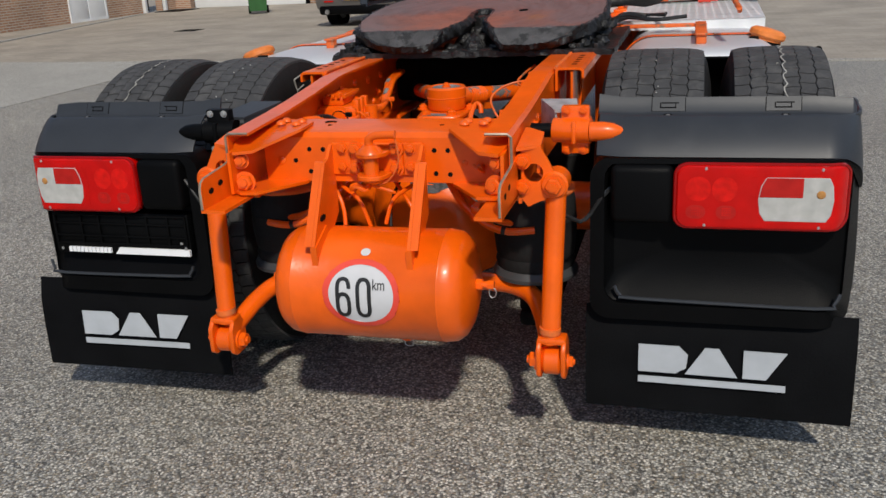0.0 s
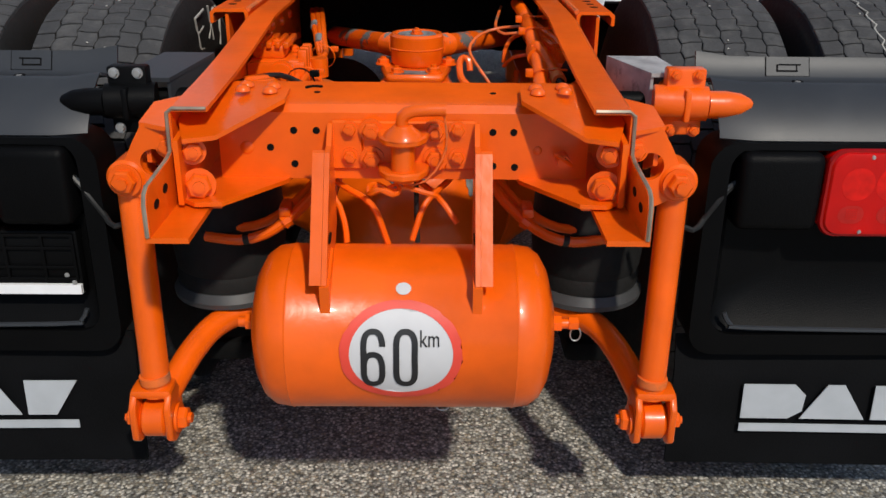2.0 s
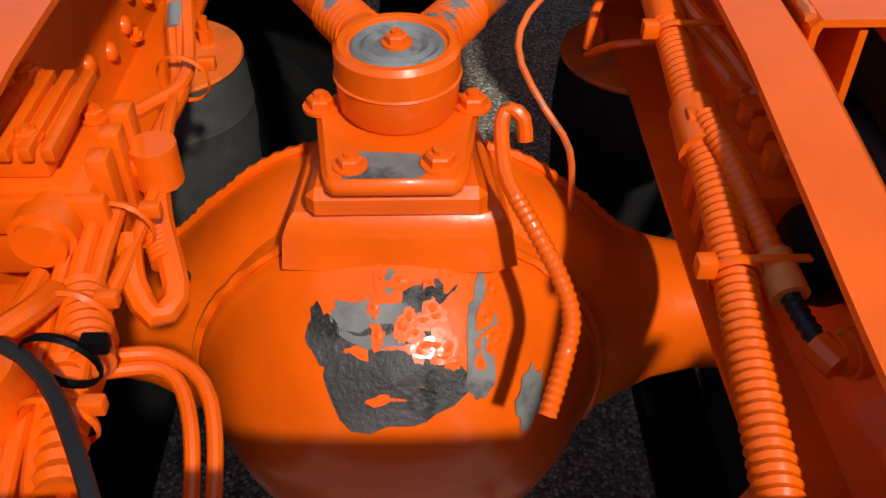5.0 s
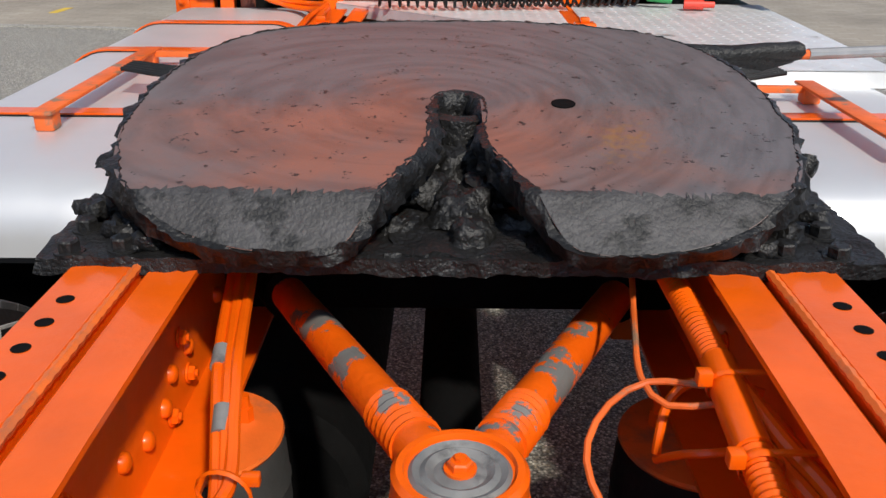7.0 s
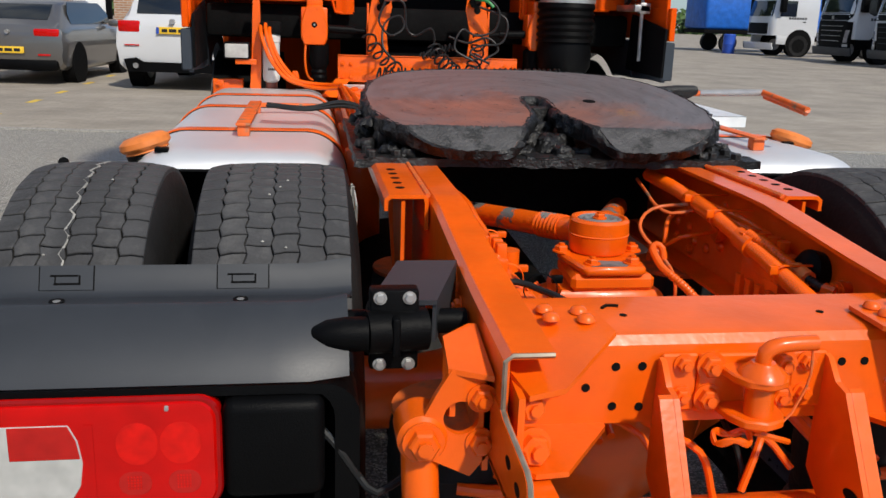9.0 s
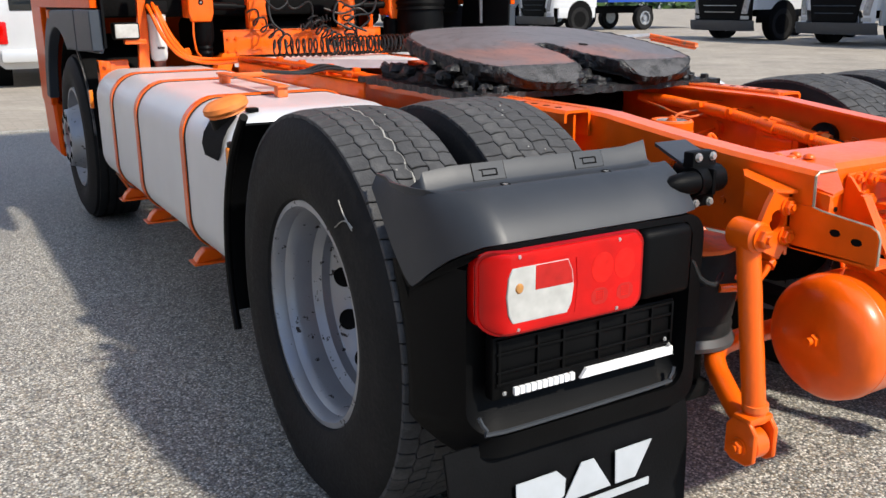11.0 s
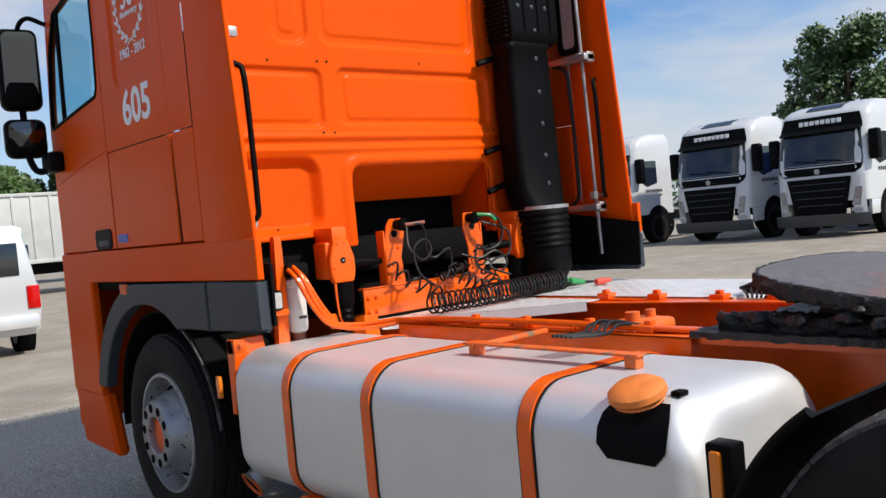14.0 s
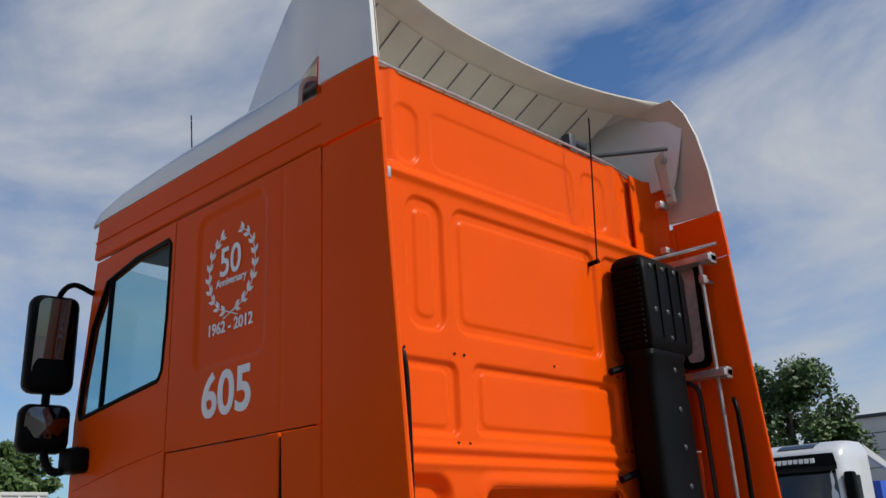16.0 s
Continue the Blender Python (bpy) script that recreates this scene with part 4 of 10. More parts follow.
        part("side_sill", box(0.35, 2.25, s * 1.20 - 0.05, s * 1.20 + 0.052, 0.55, 0.95, 0.03), "truck_white" if not black_nose else "black_plastic", cab)
        part("wheel_arch", rod((1.45, s * 1.0, 0.6), (1.45, s * 1.262, 0.6), 0.64, 28), "dark", cab)
        part("door_grip", box(1.55, 1.70, s * 1.25 - 0.012, s * 1.25 + 0.012, 1.55, 1.60, 0.008), "dark", cab)
        for x in (1.45, 5.0):
            wheel = part("wheel", lathe([(0.27, 0.0), (0.29, 0.3), (0.24, 0.3), (0.22, 0.2), (0.1, 0.2), (0.1, 0.3), (0.01, 0.3)], (x, s * 0.96, 0.5), (0, s, 0), 20), "silver", c, "steel rim")
            part("tyre", lathe([(0.29, 0.0), (0.46, 0.0), (0.5, 0.04), (0.5, 0.27), (0.46, 0.315), (0.29, 0.3)], (x, s * 0.96, 0.5), (0, s, 0), 28, False), "rubber", wheel, "black tyre")
    for i in range(7):
        part("writing_bar", prism([(0.85 + 0.13 * i, 1.68), (0.94 + 0.13 * i, 1.68), (0.94 + 0.13 * i, 1.78), (0.85 + 0.13 * i, 1.78)], "y", -w - 0.006, -w + 0.004), "black_ink", cab)
    pl = part("number_plate", box(-0.075, -0.04, -0.26, 0.26, 0.46, 0.57, 0.004), "plate_yellow", cab, "yellow plate with dark bars")
    part("plate_bars", bars([(-0.2, -0.08, 0.485, 0.545), (-0.04, 0.08, 0.485, 0.545), (0.11, 0.2, 0.485, 0.545)], "x", -0.078, 0.003), "black_ink", pl)
    part("chassis", box(2.0, 6.2, -0.42, 0.42, 0.7, 1.0, 0.02), "dark", c, "dark chassis frame")
    if style == "volvo":
        part("roof_hatch", sheet([[(front_x(y, z, 0.012) , y, z + 0.012) for y in np.linspace(-0.5, 0.5, 5)] for z in (3.46, 3.54, 3.60)], 0.02), "dark_glass", cab, "dark roof window")
        part("load_box", box(2.9, 9.5, -1.25, 1.25, 1.15, 2.6, 0.03), "plate_blue", c, "low dark-blue load body")
        part("tail_fairing", prism([(2.3, 3.3), (2.3, 3.55), (4.6, 2.95), (4.6, 2.72)], "y", -1.2, -1.1, 0.02), "truck_white", c, "white sloping fairing behind the cab")


for y, st, lb in ((11.1, "volvo", "white lorry with a dark grille and visor sign"), (14.45, "volvo", "white lorry with a dark grille and visor sign"),
                  (18.6, "scania", "white lorry with a black lower front"), (28.6, "volvo", "white lorry with a dark grille and visor sign"),
                  (32.4, "scania", "white lorry with a black lower front"), (38.6, "old", "older white lorry with an angular cab")):
    lorry((20.3, y, 0.005), st, lb)
tr = thing("trailer", "flat trailer with a load under a blue tarpaulin", "trailer", (20.5, 43.5, 0.005))
part("bed", box(-1.2, 8, -1.3, 1.3, 0.9, 1.1, 0.02), "dark", tr)
part("tarpaulin", box(-1.2, 6.5, -1.35, 1.35, 1.1, 3.1, 0.18, 3), "tarp", tr, "blue tarpaulin")
for y in (-1, 1):
    part("wheel", rod((0.2, y, 0.45), (0.2, y * 1.25, 0.45), 0.45, 20), "rubber", tr, "black tyre")
dm = thing("drum", "blue plastic drum standing on the paving", "drum", (19.6, 39.9, 0.005))
part("shell", lathe([(0.27, 0), (0.29, 0.05), (0.29, 0.42), (0.30, 0.45), (0.29, 0.48), (0.29, 0.88), (0.26, 0.92)], seg=20), "plate_blue", dm)


def big_box(name, at, size, mat, label, cat, ribs, wheels=False):
    c = thing(name, label, cat, at)
    sx, sy, sz = size
    z0 = 1.15 if wheels else 0.15
    body = part("body", box(-sx / 2, sx / 2, -sy / 2, sy / 2, z0, z0 + sz, 0.03), mat, c)
    for i in range(ribs):
        x = -sx / 2 + sx * (i + 0.5) / ribs
        part("rib", box(x - 0.05, x + 0.05, -sy / 2 - 0.04, -sy / 2 + 0.01, z0 + 0.1, z0 + sz - 0.1, 0.01), mat, body)
    part("top_rail", box(-sx / 2, sx / 2, -sy / 2 - 0.05, -sy / 2, z0 + sz - 0.12, z0 + sz, 0.01), mat, body)
    part("bottom_rail", box(-sx / 2, sx / 2, -sy / 2 - 0.05, -sy / 2, z0, z0 + 0.14, 0.01), mat, body)
    if wheels:
        part("underframe", box(-sx / 2 + 0.1, sx / 2 - 0.1, -0.9, 0.9, 0.75, 1.15), "dark", c)
        for x in (-sx / 2 + 1.0, -sx / 2 + 2.2, sx / 2 - 1.2):
            for y in (-sy / 2 + 0.15, sy / 2 - 0.45):
                part("wheel", rod((x, y, 0.5), (x, y + 0.3, 0.5), 0.5, 22), "rubber", c, "black tyre")
    else:
        part("base_frame", box(-sx / 2, sx / 2, -sy / 2, sy / 2, 0, 0.15), "dark", c)


big_box("trailer", (5.6, 34.5, 0.005), (9.0, 2.5, 2.55), "container", "off-white box trailer with vertical ribs", "trailer", 14, True)
big_box("shipping_container", (-2.6, 35.8, 0.005), (6.0, 2.4, 2.6), "container", "off-white corrugated steel shipping container", "container", 22)
big_box("shipping_container", (0.5, 42.0, 0.005), (6.0, 2.4, 2.6), "rust_brown", "rust-brown corrugated steel shipping container", "container", 22)
shed = thing("warehouse", "grey clad warehouse far behind the lorries", "building", (92, 14, 0))
part("wall", box(-14, 14, -30, 16.7, 0, 10.0), "shed_grey", shed)
part("roof", box(-14.2, 14.2, -30.2, 16.9, 10.0, 10.3, 0.03), "grey_plastic", shed)
for k in range(6):
    part("cladding_seam", box(-14.03, -14.0, -30, 16.7, 1.4 + 1.45 * k, 1.46 + 1.45 * k), "grey_plastic", shed)


# ---- trees ----
def tree(at, height, spread, seed, label):
    rnd = random.Random(seed)
    t = thing("tree", label, "tree", at, "trees")
    part("trunk", joined(tube([(0, 0, 0), (0.1, 0.05, height * 0.22), (0, 0.1, height * 0.5), (0.1, 0, height * 0.8)], 0.2, 8, step=0.4),
                         *[tube([(0, 0, height * 0.3), (spread * 0.3 * math.cos(a), spread * 0.3 * math.sin(a), height * 0.5),
                                 (spread * 0.6 * math.cos(a), spread * 0.6 * math.sin(a), height * (0.62 + 0.05 * (k % 3)))], 0.09, 6, step=0.4)
                           for k, a in enumerate(np.linspace(0, math.tau, 8)[:-1])]), "bark", t)
    clumps = []
    for k in range(105):
        a, h = rnd.uniform(0, math.tau), rnd.uniform(0.0, 1.0)
        rad = spread * (0.25 + 0.75 * math.sin(math.pi * (0.20 + 0.72 * h))) * rnd.uniform(0.25, 1.0)
        clumps.append((rad * math.cos(a), rad * math.sin(a), height * (0.24 + 0.68 * h), rnd.uniform(0.5, 0.95) * spread * 0.28))
    vs, fs = [], []
    for cx, cy, cz, cr in clumps:
        for _ in range(190):
            d = Vector((rnd.gauss(0, 1), rnd.gauss(0, 1), rnd.gauss(0, 0.8))).normalized() * cr * rnd.uniform(0.5, 1.08)
            p = Vector((cx, cy, cz)) + d
            u = Vector((rnd.gauss(0, 1), rnd.gauss(0, 1), rnd.gauss(0, 1))).normalized()
            w = u.orthogonal().normalized()
            s = rnd.uniform(0.11, 0.23)
            k = len(vs)
            vs += [tuple(p - u * s), tuple(p + w * s * 0.6), tuple(p + u * s), tuple(p - w * s * 0.6 + u.cross(w) * s * 0.25)]
            fs.append((k, k + 1, k + 2, k + 3))
    me = bpy.data.meshes.new("crown")
    me.from_pydata(vs, [], fs)
    me.materials.append(M["leaf"])
    ob = new("crown", me)
    ob.parent = t


tree((51, 24.1, 0), 11.6, 4.3, 3, "round-topped broadleaf tree in full green leaf")
tree((13.5, 47, 0), 7.2, 2.6, 5, "broadleaf tree behind the trailer")
tree((9.5, 49, 0), 6.4, 2.4, 6, "broadleaf tree behind the trailer")
# far ground cover that closes the horizon
hedge = thing("far_hedge", "dark green hedge far behind the yard", "hedge", (0, 0, 0))
rh = random.Random(11)
hv, hf = [], []
for k in range(5200):
    a = rh.uniform(-0.25, 1.5)
    d = rh.uniform(118, 124)
    p = Vector((d * math.sin(a), d * math.cos(a), rh.uniform(0.0, 1.0) ** 1.3 * (3.2 + 1.6 * math.sin(a * 23) + math.sin(a * 61))))
    u = Vector((rh.gauss(0, 1), rh.gauss(0, 1), rh.gauss(0, 1))).normalized()
    w = u.orthogonal().normalized()
    i0 = len(hv)
    hv += [tuple(p - u * 0.7), tuple(p + w * 0.5), tuple(p + u * 0.7), tuple(p - w * 0.5)]
    hf.append((i0, i0 + 1, i0 + 2, i0 + 3))
hm = bpy.data.meshes.new("foliage")
hm.from_pydata(hv, [], hf)
hm.materials.append(M["leaf"])
ho = new("foliage", hm)
ho.parent = hedge
hedge["kind"] = "stuff"


# ---- the tractor unit: frame ----
TRUCK = thing("tractor_unit", "orange two-axle tractor unit with a silver fuel tank, standing on asphalt", "truck")


def mx(g, s):
    """Mirror a shape across the lengthwise middle plane for s = -1."""
    return g if s > 0 else ([(-x, y, z) for x, y, z in g[0]], [tuple(reversed(f)) for f in g[1]])


def rail_section(y, top, bottom):
    """C-section of a frame rail, opening inwards."""
    t = 0.008
    out = [(0.325, top), (0.385, top), (0.395, top - 0.010), (0.395, bottom + 0.008), (0.387, bottom), (0.315, bottom)]
    inn = [(0.315, bottom + t), (0.385, bottom + t), (0.387, bottom + 0.012), (0.387, top - t - 0.002), (0.385, top - t), (0.325, top - t)]
    return [(x, y, z) for x, z in out + inn]


def thirds(*pts):
    """Each side of an outline cut in three."""
    return [(a[0] + (b[0] - a[0]) * k / 3, a[1] + (b[1] - a[1]) * k / 3) for a, b in zip(pts, pts[1:] + pts[:1]) for k in range(3)]


for s in (-1, 1):
    secs = [rail_section(*q) for q in ((-0.835, 0.945, 0.765), (-0.60, 0.957, 0.76), (-0.45, 0.968, 0.752), (-0.30, 0.982, 0.745), (-0.14, 0.998, 0.742),
                                       (-0.05, 1.0, 0.742), (1.5, 1.0, 0.742), (2.2, 0.985, 0.735), (4.9, 0.975, 0.72))]
    rail = part("frame_rail", mx(loft(secs), s), "orange", TRUCK)
    # outer mounting channel with its row of holes
    ch = part("mounting_channel", mx(loft([[(x, y, z) for x, z in ((0.399, 0.93), (0.399, 0.997), (0.408, 1.006), (0.482, 1.006), (0.492, 0.997), (0.492, 0.972), (0.484, 0.972), (0.484, 0.992), (0.478, 0.998), (0.41, 0.998), (0.407, 0.99), (0.407, 0.93))]
                                           for y in (-0.09, 0.6, 1.15)]), s), "orange", TRUCK)
    for k in range(5):
        placed("bolt_hole", HOLE, Matrix.Translation((s * 0.452, -0.01 + 0.058 * k, 1.0062)) @ Matrix.Diagonal((1.05, 1.05, 0.6, 1)), ch)
    part("weld_bead", mx(tube([(0.4, y, 1.003 + 0.002 * (i % 2)) for i, y in enumerate(np.linspace(-0.08, 0.32, 40))], 0.006, 6, False), s), "orange_dusty", ch)
    part("gusset", mx(prism([(-0.085, 0.992), (0.10, 0.992), (0.10, 0.90), (-0.02, 0.77), (-0.085, 0.74)], "x", 0.448, 0.456), s), "orange", TRUCK)
    part("stiffener", mx(prism([(0.41, 0.99), (0.47, 0.985), (0.45, 0.72), (0.41, 0.70)], "y", 0.10, 0.108), s), "orange", TRUCK)
    for y, z in ((0.155, 0.826), (0.235, 0.80), (0.31, 0.80), (0.35, 0.83), (0.43, 0.83), (0.155, 0.93), (0.30, 0.92), (0.45, 0.92), (0.6, 0.83), (0.7, 0.9)):
        placed("rivet", RIVET, Matrix.Translation((s * 0.387, y, z)) @ turn_to((-s, 0, 0)), rail)
    for y, z in ((0.33, 0.775), (0.42, 0.79), (0.40, 0.86)):
        bolt(rail, (s * 0.386, y, z), (-s, 0, 0), 0.95)
    for y, z in ((-0.60, 0.885), (-0.60, 0.84), (-0.50, 0.90), (-0.50, 0.86), (-0.42, 0.905)):
        bolt(rail, (s * 0.396, y, z), (s, 0, 0), 1.0)
    # C-shaped tail bracket that ties the cross member to the rail
    tg = [(0.385, -0.58, 0.939), (0.335, -0.60, 0.939), (0.215, -0.645, 0.939), (0.210, -0.742, 0.939), (0.312, -0.848, 0.900), (0.365, -0.862, 0.897), (0.385, -0.80, 0.915)]
    part("tail_bracket", mx(loft([[(x, y, z - 0.008) for x, y, z in tg], tg]), s), "orange", TRUCK)
    part("bracket_web", mx(prism([(-0.866, 0.895), (-0.58, 0.933), (-0.58, 0.79), (-0.866, 0.782)], "x", 0.371, 0.380), s), "orange", TRUCK)
    part("lower_gusset", mx(prism([(0.380, -0.845), (0.380, -0.55), (0.26, -0.56), (0.205, -0.68), (0.213, -0.737), (0.306, -0.866), (0.352, -0.870)], "z", 0.780, 0.788), s), "orange", TRUCK)
    for x, y in ((0.294, -0.690), (0.294, -0.652), (0.243, -0.700), (0.243, -0.662)):
        placed("rivet", RIVET, Matrix.Translation((s * x, y, 0.941)), rail)
    # the lower web runs on behind the flange as a lug with a bent foot
    lug = part("rail_lug", mx(joined(prism([(-0.78, 0.868), (-0.838, 0.868), (-0.862, 0.862), (-0.978, 0.853), (-0.994, 0.845), (-1.0, 0.830), (-1.0, 0.774), (-0.78, 0.768)], "x", 0.3895, 0.3985),
                                     prism([(0.3985, -1.0), (0.3985, -0.79), (0.330, -0.79), (0.330, -1.0)], "z", 0.766, 0.775)), s), "orange", rail)
    for y, z in ((-0.900, 0.824), (-0.952, 0.815)):
        for side in (-1, 1):
            placed("oval_hole", HOLE, Matrix.Translation((s * (0.394 + side * 0.0046), y, z)) @ turn_to((s * side, 0, 0)) @ Matrix.Diagonal((0.8, 1.3, 0.5, 1)), lug)
    part("worn_edge", mx(tube([(0.327, -0.836, 0.943), (0.384, -0.836, 0.943), (0.3935, -0.836, 0.935), (0.394, -0.838, 0.868), (0.394, -0.862, 0.862), (0.394, -0.978, 0.853), (0.394, -0.994, 0.845), (0.394, -1.0005, 0.830), (0.394, -1.0005, 0.776)], 0.0036, 5, False), s), "worn_edge", rail, "bare worn edge of the rail")
    bolt(rail, (s * 0.352, -0.832, 0.808), (-s * 0.25, -1, 0.1), 1.8)
    bolt(rail, (s * 0.357, -0.832, 0.868), (-s * 0.25, -1, 0.1), 1.4)
    # outer top wing plate
    wing = [(0.399, -0.655, 0.924), (0.412, -0.655, 0.924), (0.456, -0.698, 0.921), (0.460, -0.782, 0.905), (0.399, -0.800, 0.899)]
    part("wing_plate", mx(loft([[(x, y, z - 0.008) for x, y, z in wing], wing]), s), "orange", TRUCK)
    # link bracket with its eye hole, link rod and clevis
    link = part("link_bracket", mx(ring_plate(thirds((0.399, 0.775), (0.425, 0.742), (0.478, 0.768), (0.503, 0.792), (0.494, 0.832), (0.476, 0.868), (0.455, 0.904), (0.399, 0.896)),
                                              [(0.440 + 0.025 * math.cos(a), 0.832 + 0.025 * math.sin(a)) for a in [radians(q) for q in range(225, 585, 15)]], "y", -0.785, -0.773), s), "orange", TRUCK)
    part("bracket_side", mx(prism([(-0.785, 0.750), (-0.785, 0.900), (-0.655, 0.918), (-0.60, 0.90), (-0.60, 0.80)], "x", 0.3995, 0.408), s), "orange", link)
    part("bracket_rib", mx(prism([(-0.775, 0.83), (-0.775, 0.905), (-0.70, 0.915), (-0.70, 0.80)], "x", 0.447, 0.455), s), "orange", link)
    part("pivot_eye", mx(rod((0.493, -0.790, 0.801), (0.493, -0.715, 0.801), 0.036, 24, round_end=0.006), s), "orange", link)
    bolt(link, (s * 0.493, -0.790, 0.801), (0, -1, 0), 1.8)
    bolt(link, (s * 0.412, -0.785, 0.862), (0, -1, 0), 1.3)
    bolt(link, (s * 0.412, -0.785, 0.795), (0, -1, 0), 1.3)
    rodp = part("link_rod", mx(rod((0.495, -0.755, 0.80), (0.480, -0.808, 0.37), 0.027, 24), s), "orange", TRUCK)
    part("clevis", mx(joined(*[prism([(-0.85, 0.29), (-0.85, 0.36), (-0.83, 0.385), (-0.785, 0.385), (-0.765, 0.36), (-0.765, 0.29), (-0.785, 0.275), (-0.83, 0.275)], "x", a, a + 0.013, 0.003) for a in (0.447, 0.513)],
                             box(0.447, 0.526, -0.835, -0.78, 0.372, 0.392, 0.008)), s), "orange", rodp)
    part("lower_eye", rod((s * 0.460, -0.81, 0.318), (s * 0.513, -0.81, 0.318), 0.037, 24, round_end=0.008), "orange", rodp)
    bolt(rodp, (s * 0.527, -0.81, 0.318), (s, 0, 0), 1.3)
    bolt(rodp, (s * 0.446, -0.81, 0.318), (-s, 0, 0), 1.8)
    part("collar", rod((s * 0.4805, -0.808, 0.40), (s * 0.4815, -0.808, 0.415), 0.029, 24), "orange_dusty", rodp)
    # arm of the roll bar
    part("roll_bar_arm", mx(tube([(0.478, -0.80, 0.34), (0.462, -0.74, 0.368), (0.440, -0.68, 0.398), (0.405, -0.615, 0.422), (0.345, -0.565, 0.432), (0.25, -0.545, 0.435), (0.0, -0.54, 0.435)], 0.027, 14), s), "orange", TRUCK)

# rear cross member
cm = part("rear_cross_member", joined(prism([(-0.725, 0.786), (-0.725, 0.910), (-0.715, 0.923), (-0.70, 0.927), (-0.56, 0.931), (-0.56, 0.923), (-0.70, 0.919), (-0.717, 0.908), (-0.717, 0.794), (-0.56, 0.794), (-0.56, 0.786)], "x", -0.337, 0.337)), "orange", TRUCK)
for x, z in ((-0.200, 0.877), (-0.159, 0.877), (-0.244, 0.845), (-0.201, 0.814), (0.200, 0.876), (0.162, 0.876), (0.204, 0.810), (0.164, 0.812), (-0.159, 0.812)):
    placed("bolt_hole", HOLE, Matrix.Translation((x, -0.7252, z)) @ turn_to((0, -1, 0)) @ Matrix.Diagonal((0.66, 0.66, 1, 1)), cm)
for x in (-0.165, 0.165):
    placed("bolt_hole", HOLE, Matrix.Translation((x, -0.645, 0.9288)) @ Matrix.Diagonal((0.6, 0.6, 1, 1)), cm)
placed("plug", RIVET, Matrix.Translation((-0.287, -0.725, 0.844)) @ turn_to((0, -1, 0)) @ Matrix.Diagonal((0.9, 0.9, 0.3, 1)), cm)
placed("plug", RIVET, Matrix.Translation((0.245, -0.725, 0.842)) @ turn_to((0, -1, 0)) @ Matrix.Diagonal((0.6, 0.6, 0.3, 1)), cm)
part("stud", joined(rod((0.290, -0.725, 0.830), (0.290, -0.760, 0.830), 0.012, 12), tube([(0.275, -0.745, 0.841), (0.29, -0.765, 0.836), (0.305, -0.755, 0.823)], 0.004, 6)), "orange", cm)
part("mark", tube([(-0.19, -0.615, 0.931), (-0.178, -0.603, 0.931), (-0.16, -0.607, 0.931)], 0.003, 5), "dark", cm)

# tow jaw with pin
jaw = part("tow_jaw", joined(prism([(-0.075, 0.806), (0.075, 0.806), (0.075, 0.897), (-0.075, 0.897)], "y", -0.737, -0.725, 0.003),
                             *[prism([(-0.048, -0.735), (0.048, -0.735), (0.043, -0.780), (0.03, -0.807), (0.0, -0.819), (-0.03, -0.807), (-0.043, -0.780)], "z", z, z + 0.014, 0.003) for z in (0.808, 0.870)]), "orange", TRUCK)
part("tow_pin", joined(rod((0, -0.783, 0.80), (0, -0.783, 0.90), 0.021, 20, round_end=0.003), lathe([(0.036, 0.881), (0.032, 0.890), (0.02, 0.899), (0.017, 0.903)], (0, -0.783, 0), seg=20)), "orange", jaw)
part("pin_handle", tube([(0, -0.783, 0.895), (0.0, -0.785, 0.918), (0.022, -0.787, 0.930), (0.075, -0.787, 0.932)], 0.0115, 12), "orange", jaw)
part("chain", tube([(0.072, -0.785, 0.925), (0.078, -0.780, 0.88), (0.07, -0.775, 0.84), (0.04, -0.780, 0.80), (-0.02, -0.775, 0.785)], 0.0022, 6), "rust_orange", jaw)
part("pin_clip", joined(*[tube([(-0.035 + 0.028 * math.cos(a), -0.783 + 0.02 * math.sin(a), 0.785 + 0.006 * math.sin(3 * a + k)) for a in np.linspace(0, math.tau, 14)], 0.004, 6) for k in range(2)],
                        tube([(0.0, -0.780, 0.79), (0.05, -0.780, 0.775), (0.06, -0.775, 0.77)], 0.005, 6)), "orange", jaw)
for x in (-0.058, 0.057):
    for z in (0.881, 0.829):
        bolt(jaw, (x, -0.737, z), (0, -1, 0), 1.35)

